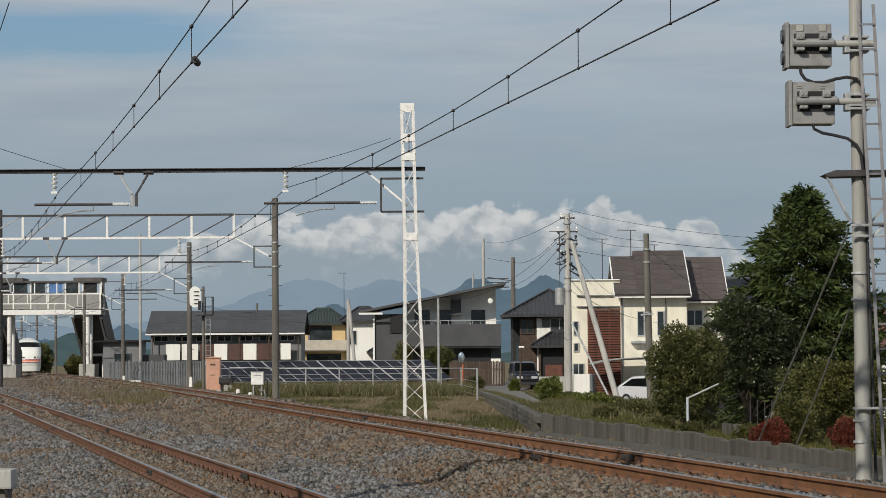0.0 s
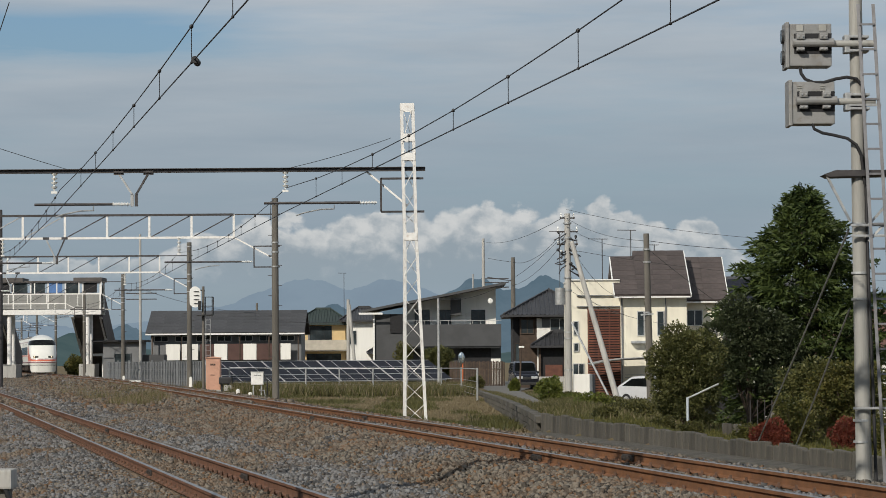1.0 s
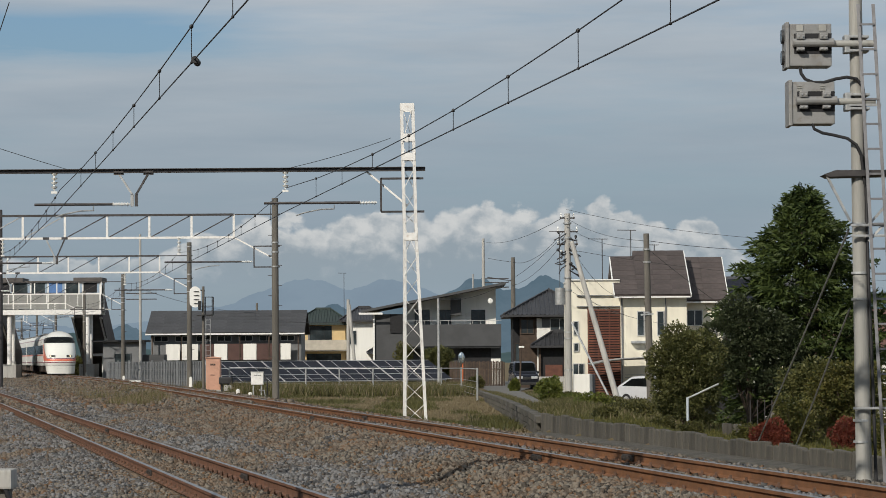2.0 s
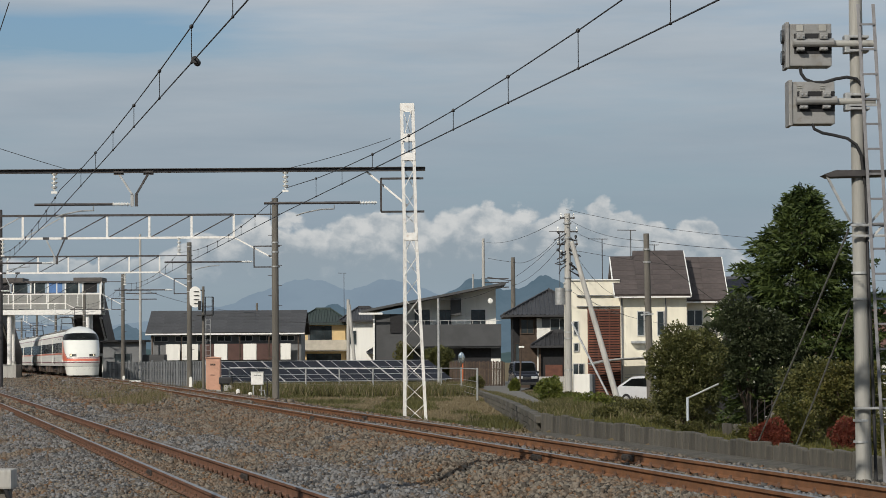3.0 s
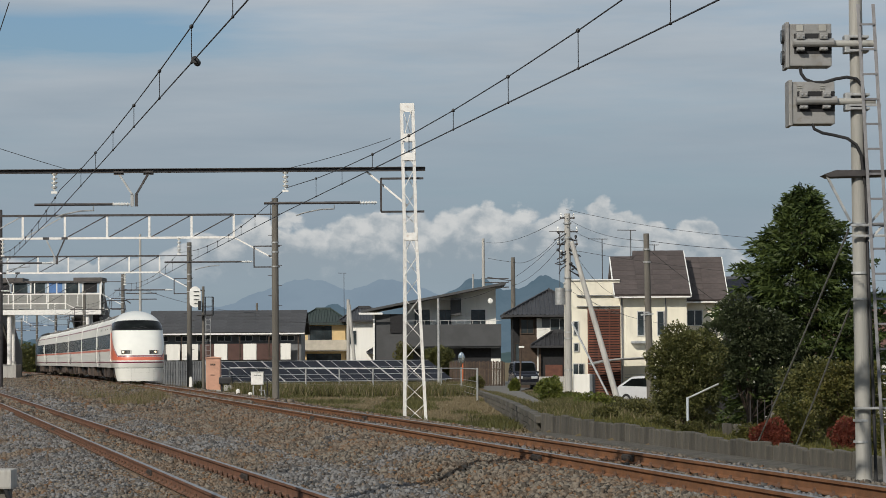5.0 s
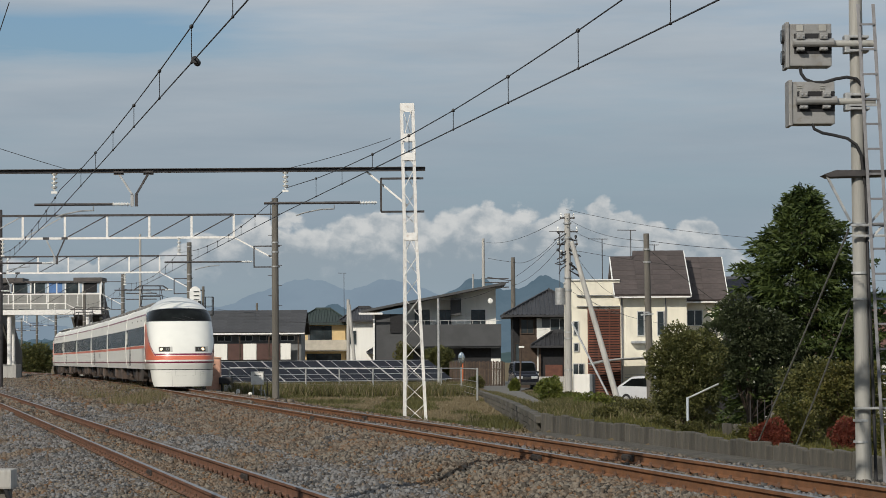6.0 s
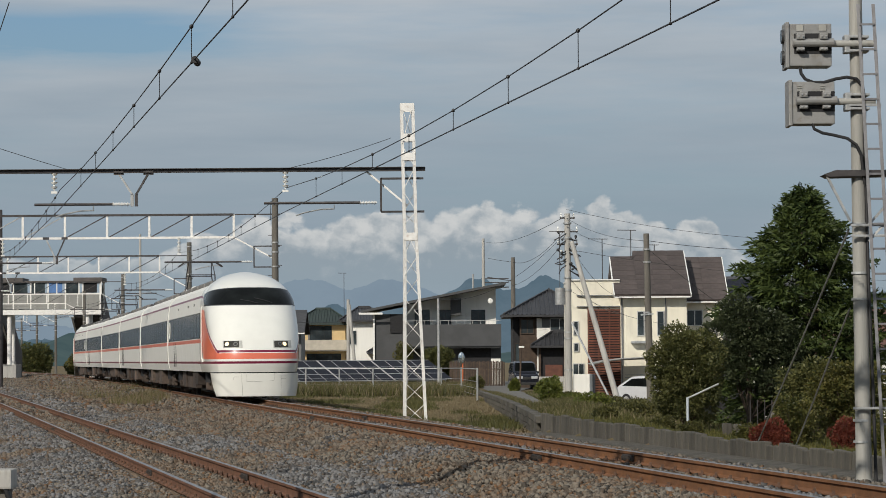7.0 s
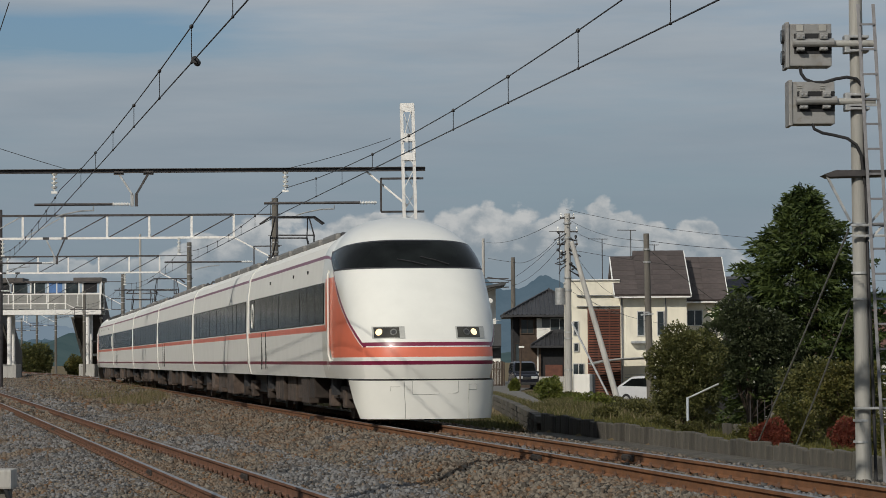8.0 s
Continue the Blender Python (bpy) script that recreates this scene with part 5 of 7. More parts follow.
def footbridge():
    SHEET = mat("grey_corrugated_sheet", (0.27, 0.27, 0.255), 0.7, 0.1, 0.15, 1.0, 0.2, streak=True, dirt=(0.2, 0.19, 0.17), dirt_amt=0.4)
    BR_DARK = mat("brown_roof_sheet", (0.09, 0.08, 0.075), 0.7, 0.1, 0.2, 1.0, 0.1)
    h = House("footbridge", "covered grey footbridge over the tracks on white columns", "footbridge", -40, 270, -0.4)
    x0, x1, y0, y1 = -64.0, -33.9, 268.6, 271.6
    h.box("girder", x0, x1, y0 - 0.1, y0 + 0.1, 5.85, 6.35, WHITE_STEEL, 0, "white painted girder")
    h.box("girder", x0, x1, y1 - 0.1, y1 + 0.1, 5.85, 6.35, WHITE_STEEL, 0, "white painted girder")
    h.box("deck", x0, x1, y0 + 0.1, y1 - 0.1, 6.1, 6.3, CONCRETE)
    for yy in (y0, y1 - 0.06):
        for i in range(5):
            z = 6.42 + i * 0.29
            h.box("cladding_board", x0, x1, yy, yy + 0.06, z, z + 0.27, SHEET)
        h.box("sill_rail", x0, x1, yy - 0.04, yy + 0.08, 7.88, 7.98, WHITE_STEEL)
        h.box("head_rail", x0, x1, yy - 0.04, yy + 0.08, 9.0, 9.1, WHITE_STEEL)
        for i in range(18):
            x = x1 - 0.1 - i * 1.72
            h.box("mullion", x - 0.07, x + 0.07, yy - 0.03, yy + 0.07, 6.4, 9.0, WHITE_STEEL)
    blue = mat("blue_tarpaulin_glass", (0.10, 0.20, 0.42), 0.3, 0, 0.1)
    for i, g in enumerate([DARK, GLASS, blue, GLASS, GLASS, DARK, GLASS, GLASS]):
        xa = x1 - 0.3 - (i + 1) * 1.72
        h.box("pane", xa + 0.15, xa + 1.6, y0 + 0.0, y0 + 0.02, 8.0, 8.98, g if i in (0, 2, 5) else GLASS)
    h.box("roof", -36.6, x1 + 0.15, y0 - 0.4, y1 + 0.4, 9.1, 9.5, BR_DARK, 0.03, "brown sheet roof over the stair head")
    h.box("roof", -64, -41.6, y0 - 0.4, y1 + 0.4, 9.1, 9.5, BR_DARK, 0.03, "brown sheet roof")
    h.box("roof", -41.6, -36.6, y0 - 0.2, y1 + 0.2, 9.05, 9.2, BR_DARK, 0.02, "low brown sheet roof")
    for x in (-43.05, -35.3):
        for yy in (269.0, 271.2):
            h.add("column", cyl(NB(), (x, yy, 0.9), (x, yy, 5.85), 0.23, n=16), WHITE_STEEL, None, "white round column")
        h.box("plinth", x - 0.8, x + 0.75, 268.4, 271.8, -0.6, 0.95, CONCRETE_LIGHT, 0.03, "concrete plinth")
    for xa, xb in ((-37.0, -34.2), (-47.0, -44.2)):
        bm = prism(NB(), [(271.6, 6.3), (271.6, 5.6), (284.0, -0.9), (284.0, -0.2)], "x", xa, xb)
        st = h.add("stair", bm, BR_DARK, None, "covered stair running down beside the track")
        for x in (xa, xb):
            bm = prism(NB(), [(271.6, 8.9), (271.6, 5.4), (284.2, -1.0), (284.2, 2.2)], "x", x - 0.06, x + 0.06)
            h.add("stair_side", bm, BR_DARK, st, "brown sheet side of the stair")
            h.add("stringer", bar(NB(), (x - 0.1, 271.4, 5.6), (x - 0.1, 284, -0.9), 0.3, 0.12), WHITE_STEEL, st, "white stair stringer")
    h.th.matrix_basis = Matrix.Translation((-38.1, 257.3, -0.33)) @ Matrix.Diagonal((0.953, 0.953, 0.953, 1))


white_house()
old_house()
grey_house()
far_houses()
footbridge()

# ---- fences, solar field and trackside equipment ----


def picket_fence():
    th = thing("metal_fence", "galvanised steel bar fence beside the railway", "fence")
    a, b = Vector((-17.9, 203.0, 0)), Vector((-29.0, 234.0, 0))
    d = (b - a).normalized()
    L = (b - a).length
    mp = None
    n = 62
    for i in range(n):
        p = a + d * (L * i / n)
        m = Matrix.Translation((p.x, p.y, -0.95))
        if mp is None:
            ob = part("picket", cyl(NB(), (0, 0, 0), (0, 0, 2.1), 0.055, n=8), FENCE_STEEL, th)
            mp = ob.data
        else:
            ob = new("picket", mp)
            ob.parent = th
        ob.matrix_basis = m
    for z in (-0.3, 0.5, 1.12):
        part("rail", bar(NB(), (a.x, a.y + 0.1, z), (b.x, b.y + 0.1, z), 0.06, 0.05), FENCE_STEEL, th)
    for i in range(9):
        p = a + d * (L * i / 8)
        part("post", box(NB(), p.x - 0.07, p.x + 0.07, p.y - 0.07, p.y + 0.07, -0.95, 1.25), FENCE_STEEL, th)


def wire_fence():
    th = thing("wire_fence", "low galvanised post and wire fence in grass", "fence")
    pts = [(-12.0, 152.0)] + [(-7.62 + i * 1.87, 150.0 - i * 0.6) for i in range(5)] + [(0.9, 140.0), (1.45, 118.0)]
    for (x, y) in pts:
        z = float(land_z(x, y)) - 0.05
        part("post", cyl(NB(), (x, y, z), (x, y, z + 1.55), 0.045, n=10), GALV, th)
    for (xa, ya), (xb, yb) in zip(pts, pts[1:]):
        za, zb = float(land_z(xa, ya)), float(land_z(xb, yb))
        part("top_rail", cyl(NB(), (xa, ya, za + 1.45), (xb, yb, zb + 1.45), 0.024, n=8), GALV, th)
        bm = NB()
        for h in (0.3, 0.6, 0.9):
            cyl(bm, (xa, ya, za + h), (xb, yb, zb + h), 0.007, n=4)
        part("wires", bm, GALV, th)


def solar_field():
    a, d = Vector((0.76, 0.65, 0)), Vector((0.65, -0.76, 0))
    frame_mat = ALU
    mesh = None
    for row in range(2):
        org = Vector((-14.2, 160.0, 0)) - d * (6.2 * row) + a * (1.0 + 5.8 * row)
        for tb in range(4):
            o = org + a * (4.25 * tb)
            th = thing("solar_table", "tilted solar panels on a steel frame in grass", "solar panel", Matrix.Translation((o.x, o.y, -0.75)), group="solar panels in the field")
            rz = math.atan2(a.y, a.x)
            base = Matrix.Rotation(rz, 4, "Z")
            tilt = base @ Matrix.Translation((0, -1.2, 0.62)) @ Matrix.Rotation(radians(27), 4, "X")
            for i in range(4):
                for j in range(3):
                    if mesh is None:
                        bm = NB()
                        box(bm, 0.01, 1.02, 0.01, 0.88, 0, 0.035, 0.008)
                        ob = part("panel", bm, PANEL_BLUE, th, "dark blue glass panel")
                        mesh = ob.data
                    else:
                        ob = new("panel", mesh)
                        ob.parent = th
                    ob.matrix_basis = tilt @ Matrix.Translation((i * 1.03, j * 0.9, 0))
            bm = NB()
            box(bm, -0.10, -0.01, -0.05, 2.75, -0.02, 0.05)
            for j in range(4):
                box(bm, 0, 4.12, j * 0.9 - 0.025, j * 0.9 + 0.015, 0.0, 0.05)
            for i in range(1, 4):
                box(bm, i * 1.03 - 0.02, i * 1.03 + 0.02, 0, 2.7, 0.0, 0.048)
            part("frame", bm, frame_mat, th, at=tilt)
            for x in (0.4, 2.1, 3.7):
                part("leg", bar(NB(), (x, -1.0, 0), (x, -1.0, 0.70), 0.06), GALV, th, at=base)
                part("leg", bar(NB(), (x, 1.1, 0), (x, 1.1, 1.76), 0.06), GALV, th, at=base)


def cabinet():
    SALMON = mat("salmon_cabinet_paint", (0.54, 0.30, 0.21), 0.6, 0, 0.08, 2.0, 0.05, dirt=(0.35, 0.2, 0.14), dirt_amt=0.4)
    h = House("relay_cabinet", "salmon painted steel relay cabinet beside the track", "cabinet", -12.85, 152, -0.45)
    h.box("body", -13.22, -12.44, 151.7, 152.4, -0.4, 1.32, SALMON, 0.015)
    h.add("roof", prism(NB(), [(-13.26, 1.32), (-12.40, 1.32), (-12.40, 1.36), (-12.83, 1.42), (-13.26, 1.36)], "y", 151.65, 152.45), SALMON)
    h.box("door", -13.16, -12.50, 151.685, 151.70, -0.3, 1.25, SALMON, 0.004)
    h.box("handle", -12.98, -12.74, 151.66, 151.685, 0.40, 0.43, LAMP_OFF)
    for i in range(3):
        h.box("mark", -12.98 + i * 0.1, -12.91 + i * 0.1, 151.675, 151.684, 0.93, 1.03, LAMP_OFF)
    h.box("base", -13.26, -12.40, 151.65, 152.45, -0.5, -0.4, CONCRETE_LIGHT)
    h.th.matrix_basis = pose(-12.6, 148.4, -0.45)
    b = House("meter_box", "pale grey equipment box on a short steel stand", "box", -8.75, 128, -0.5)
    b.box("body", -9.08, -8.5, 127.8, 128.1, 0.05, 0.62, WHITE_STEEL, 0.015)
    b.box("lid", -9.1, -8.48, 127.78, 128.12, 0.62, 0.66, WHITE_STEEL, 0.01)
    for i in range(4):
        b.box("mark", -8.92 + i * 0.08, -8.86 + i * 0.08, 127.79, 127.8, 0.48, 0.51, LAMP_OFF)
    for x in (-8.98, -8.6):
        b.box("leg", x - 0.03, x + 0.03, 127.9, 128.0, -0.55, 0.05, GALV)
    b.add("conduit", tube(NB(), [(-8.7, 127.8, -0.2), (-8.45, 127.7, -0.22), (-8.38, 127.7, -0.6)], 0.03), GALV)
    b.add("conduit", tube(NB(), [(-8.45, 127.9, 0.5), (-8.32, 127.8, 0.2), (-8.32, 127.8, -0.6)], 0.03), BLACK)
    for x, y, s in ((-8.95, 118.0, 0.36), (-8.35, 117.0, 0.3), (-13.7, 147.0, 0.75), (-14.0, 150, 0.4), (-22.4, 190.0, 0.55), (-33.0, 250.0, 0.6)):
        z = float(land_z(x, y)) - 0.05
        k = House("marker_post", "short white concrete marker post beside the track", "marker post", x, y, z, "marker posts beside the track")
        k.box("post", x - 0.08, x + 0.08, y - 0.08, y + 0.08, z, z + s, WHITE_WALL, 0.02)
        k.box("cap", x - 0.06, x + 0.06, y - 0.06, y + 0.06, z + s, z + s + 0.04, WHITE_WALL, 0.015)
    pm = House("point_machine", "black covered equipment on concrete blocks beside the track", "equipment", -11.8, 148, -0.5)
    pm.box("cover", -12.25, -11.5, 147.7, 148.3, -0.1, 0.3, BLACK, 0.08)
    for x in (-12.1, -11.75, -11.5):
        pm.box("leg", x - 0.05, x + 0.05, 147.9, 148.0, -0.5, -0.05, BLACK)
    pm.box("block", -11.95, -11.5, 147.5, 147.8, -0.45, -0.15, CONCRETE_LIGHT, 0.02)
    w = House("cable_post", "pale concrete cable post with a white cap beside the side track", "marker post", -3.95, 24.5, -0.5)
    w.box("cap", -4.2, -3.88, 24.35, 24.7, 0.06, 0.235, CONCRETE_LIGHT, 0.02, "pale concrete cap")
    w.box("post", -4.1, -3.91, 24.42, 24.62, -0.6, 0.12, CONCRETE, 0.02)
    w.add("cable", tube(NB(), [(-3.9, 24.4, -0.5), (-3.88, 24.4, -0.1), (-3.95, 24.38, 0.1)], 0.025), BLACK)
    m = House("white_board", "small white board lying on the track bed", "board", -18.7, 165.0, 0.02)
    m.box("board", -19.1, -18.4, 164.9, 165.1, -0.06, 0.02, WHITE_TRIM, 0.01)


def signal():
    h = House("railway_signal", "railway signal with white oval backboard on a ladder post", "signal", -13.5, 150, -0.45)
    h.add("post", cyl(NB(), (-13.28, 150, -0.45), (-13.28, 150, 5.3), 0.075, n=12), CONCRETE)
    bm = NB()
    n = 28
    ring0, ring1 = [], []
    for i in range(n):
        a = 2 * math.pi * i / n
        x, z = 0.31 * math.cos(a), 0.31 * math.sin(a) + (0.27 if math.sin(a) > 0 else -0.27)
        ring0.append(bm.verts.new((-13.72 + x, 149.9, 4.72 + z)))
        ring1.append(bm.verts.new((-13.72 + x, 149.94, 4.72 + z)))
    bm.faces.new(ring0)
    bm.faces.new(list(reversed(ring1)))
    for i in range(n):
        bm.faces.new((ring0[i], ring1[i], ring1[(i + 1) % n], ring0[(i + 1) % n]))
    bmesh.ops.recalc_face_normals(bm, faces=bm.faces)
    h.add("backboard", bm, WHITE_TRIM, None, "white oval backboard")
    for i in range(4):
        h.box("lamp_bracket", -13.78, -13.5, 149.84, 149.9, 4.35 + i * 0.22, 4.38 + i * 0.22, LAMP_OFF)
        h.add("lens_hood", cyl(NB(), (-13.70, 149.945, 4.42 + i * 0.2), (-13.70, 150.2, 4.42 + i * 0.2), 0.09, n=12), LAMP_OFF)
    h.box("head_box", -13.55, -13.38, 149.75, 150.0, 4.0, 4.5, LAMP_OFF, 0.02)
    h.box("top_arm", -13.7, -13.2, 149.95, 150.05, 5.05, 5.12, LAMP_OFF)
    bm = NB()
    for x in (-13.2, -12.75):
        for z0, z1 in ((3.7, 4.72),):
            bar(bm, (x, 149.6, z0), (x, 149.6, z1), 0.05)
            bar(bm, (x, 150.4, z0), (x, 150.4, z1), 0.05)
    for z in (3.72, 4.2, 4.7):
        bar(bm, (-13.3, 149.6, z), (-12.72, 149.6, z), 0.04)
        bar(bm, (-12.75, 149.6, z), (-12.75, 150.4, z), 0.04)
    h.add("work_cage", bm, LAMP_OFF, None, "dark steel work cage")
    h.box("platform", -13.6, -12.72, 149.6, 150.4, 3.66, 3.71, LAMP_OFF)
    ld = h.add("ladder", bar(bar(NB(), (-13.12, 149.8, -0.4), (-13.12, 149.8, 3.7), 0.03), (-12.88, 149.8, -0.4), (-12.88, 149.8, 3.7), 0.03), GALV)
    for i in range(14):
        h.box("rung", -13.12, -12.88, 149.79, 149.82, -0.2 + i * 0.28, -0.18 + i * 0.28, GALV, 0, "", ld)


def lamp_pole():
    """The steel pole beside the track with two warning lamp boxes and a ladder."""
    PX, PY = 5.10, 33.2
    PAINT = mat("pale_pole_paint", (0.33, 0.325, 0.30), 0.6, 0.1, 0.12, 3.0, 0.05, dirt=(0.22, 0.2, 0.17), dirt_amt=0.5, streak=True)
    BOXP = mat("grey_lamp_box_paint", (0.25, 0.25, 0.245), 0.55, 0.1, 0.12, 4.0, 0.05, dirt=(0.16, 0.13, 0.1), dirt_amt=0.5)
    h = House("signal_lamp_pole", "grey steel pole with two warning lamp boxes and ladder", "lamp pole", PX, PY, -0.4)
    h.add("shaft", cyl(NB(), (PX + 0.02, PY, -0.4), (PX - 0.02, PY, 7.5), 0.098, 0.075, 24), PAINT)
    h.add("base_ring", cyl(NB(), (PX + 0.02, PY, -0.36), (PX + 0.02, PY, -0.30), 0.12, n=20), PAINT)
    for z in (5.02, 4.31):
        hx0 = 4.235 if z > 4.6 else 4.265
        lb = h.box("lamp_box", hx0, hx0 + 0.54, PY - 0.12, PY + 0.22, z - 0.27, z + 0.25, BOXP, 0.012, "grey steel lamp box, rear side")
        h.box("lamp_flange", hx0 - 0.025, hx0 + 0.02, PY - 0.14, PY + 0.24, z - 0.29, z + 0.27, BOXP, 0.008, "", lb)
        # raised near-black plate: a recess's shade put into colour
        h.box("recess_panel", hx0 + 0.08, hx0 + 0.54, PY - 0.125, PY - 0.118, z - 0.12, z + 0.13, DARK, 0, "", lb)
        h.add("mount_tube", cyl(NB(), (hx0 + 0.06, PY - 0.17, z + 0.01), (hx0 + 0.56, PY - 0.17, z + 0.01), 0.052, n=16), BOXP, lb)
        h.add("arm", cyl(NB(), (hx0 + 0.5, PY - 0.13, z), (PX + 0.2, PY - 0.13, z), 0.042, n=16), PAINT)
        for dx in (0.15, 0.43):
            h.box("saddle", hx0 + dx - 0.05, hx0 + dx + 0.05, PY - 0.235, PY - 0.12, z + 0.05, z + 0.12, BOXP, 0.008, "", lb)
            h.box("saddle", hx0 + dx - 0.05, hx0 + dx + 0.05, PY - 0.225, PY - 0.12, z - 0.09, z - 0.05, BOXP, 0.008, "", lb)
            for sx in (-0.025, 0.025):
                h.add("bolt", cyl(NB(), (hx0 + dx + sx, PY - 0.24, z - 0.07), (hx0 + dx + sx, PY - 0.22, z - 0.07), 0.011, n=8), GALV, lb)
                h.add("bolt", cyl(NB(), (hx0 + dx + sx, PY - 0.25, z + 0.085), (hx0 + dx + sx, PY - 0.23, z + 0.085), 0.011, n=8), GALV, lb)
            if z > 4.6:
                h.box("hatch", hx0 + dx - 0.045, hx0 + dx + 0.045, PY - 0.13, PY - 0.12, z + 0.16, z + 0.235, PAINT, 0.004, "", lb)
            else:
                for i in range(4):
                    h.box("louvre", hx0 + dx - 0.07, hx0 + dx - 0.01, PY - 0.13, PY - 0.118, z + 0.13 + i * 0.02, z + 0.14 + i * 0.02, PAINT, 0, "", lb)
        if z > 4.6:
            for dz in (-0.15, 0.11):
                h.add("lamp_hood", cyl(NB(), (hx0 - 0.06, PY + 0.05, z + dz), (hx0, PY + 0.05, z + dz), 0.085, 0.095, 18), LAMP_OFF, lb, "round dark lamp hood")
        cl = h.box("clamp", PX - 0.16, PX + 0.13, PY - 0.15, PY + 0.1, z - 0.10, z - 0.07, GALV, 0.006, "galvanised pole clamp")
        h.box("clamp_plate", PX - 0.16, PX + 0.13, PY - 0.15, PY + 0.1, z + 0.07, z + 0.10, GALV, 0.006, "", cl)
        h.box("clamp_cheek", PX - 0.17, PX - 0.10, PY - 0.15, PY + 0.05, z - 0.11, z + 0.11, GALV, 0.01, "", cl)
    # cables
    h.add("cable", tube(NB(), [(4.39, PY - 0.1, 4.74), (4.40, PY - 0.1, 4.66), (4.45, PY - 0.1, 4.59), (4.55, PY - 0.1, 4.55), (4.68, PY - 0.11, 4.55), (4.82, PY - 0.12, 4.59), (4.95, PY - 0.13, 4.61), (5.07, PY - 0.12, 4.59),
                               (5.15, PY - 0.10, 4.5), (5.18, PY - 0.08, 4.3), (5.17, PY - 0.06, 3.9), (5.20, PY - 0.06, 2.0), (5.24, PY - 0.06, 0.6), (5.26, PY - 0.06, -0.4)], 0.021, 8), BLACK, None, "thick black cable")
    h.add("cable", tube(NB(), [(4.53, PY - 0.1, 4.05), (4.55, PY - 0.1, 3.98), (4.65, PY - 0.1, 3.93), (4.8, PY - 0.1, 3.90), (4.95, PY - 0.12, 3.86), (5.06, PY - 0.13, 3.78), (5.12, PY - 0.12, 3.65), (5.16, PY - 0.1, 3.3)], 0.02, 8), BLACK, None, "thick black cable")
    h.add("pipe", cyl(NB(), (5.17, PY + 0.02, -0.4), (5.11, PY + 0.02, 3.9), 0.035, n=10), STEEL_DARK)
    # ladder leaning against the pole
    LADDER = mat("dull_ladder_steel", (0.20, 0.20, 0.21), 0.6, 0.4, 0.2, 5.0)
    lx = lambda z: 5.105 + (5.3 - z) * 0.042
    ld = h.add("ladder", bar(bar(NB(), (lx(5.5), PY - 0.16, 5.5), (lx(-0.4), PY - 0.22, -0.4), 0.018, 0.04), (lx(5.5) + 0.185, PY - 0.16, 5.5), (lx(-0.4) + 0.185, PY - 0.22, -0.4), 0.018, 0.04), LADDER, None, "galvanised steel ladder")
    for i in range(19):
        z = 5.25 - i * 0.305
        h.add("rung", bar(NB(), (lx(z), PY - 0.18, z), (lx(z) + 0.185, PY - 0.18, z), 0.02, 0.025), LADDER, ld)
    for z in (4.25, 2.78, 2.65, 0.55):
        h.box("ladder_stay", PX - 0.12, lx(z) + 0.22, PY - 0.16, PY - 0.12, z, z + 0.03, GALV, 0.004)
    # cross arm and braces
    h.add("cross_arm", prism(NB(), [(4.66, 3.42), (4.80, 3.47), (5.9, 3.47), (5.9, 3.41), (4.72, 3.39)], "y", PY - 0.15, PY + 0.25), STEEL_DARK, None, "dark steel cross arm")
    for a, b in (((4.70, PY - 0.1, 3.40), (4.98, PY - 0.1, 2.84)), ((5.75, PY - 0.1, 3.40), (5.2, PY - 0.1, 2.80)), ((5.65, PY - 0.2, 3.1), (5.2, PY - 0.1, 2.6))):
        h.add("brace", bar(NB(), a, b, 0.03, 0.03), GALV)
    for z in (2.80, 2.2, 1.88, 0.40, 0.14):
        h.add("band", cyl(NB(), (PX, PY, z), (PX, PY, z + 0.03), 0.105, n=20), GALV)
    for (x, y, z) in ((5.22, 46.2, -0.5), (5.50, 43.4, -0.5)):
        zt = 2.75 if x < 5.3 else 1.78
        h.add("guy_wire", tube(NB(), [(4.98, PY + 0.05, zt), (x, y, z)], 0.012, 6), GALV, None, "steel guy wire")


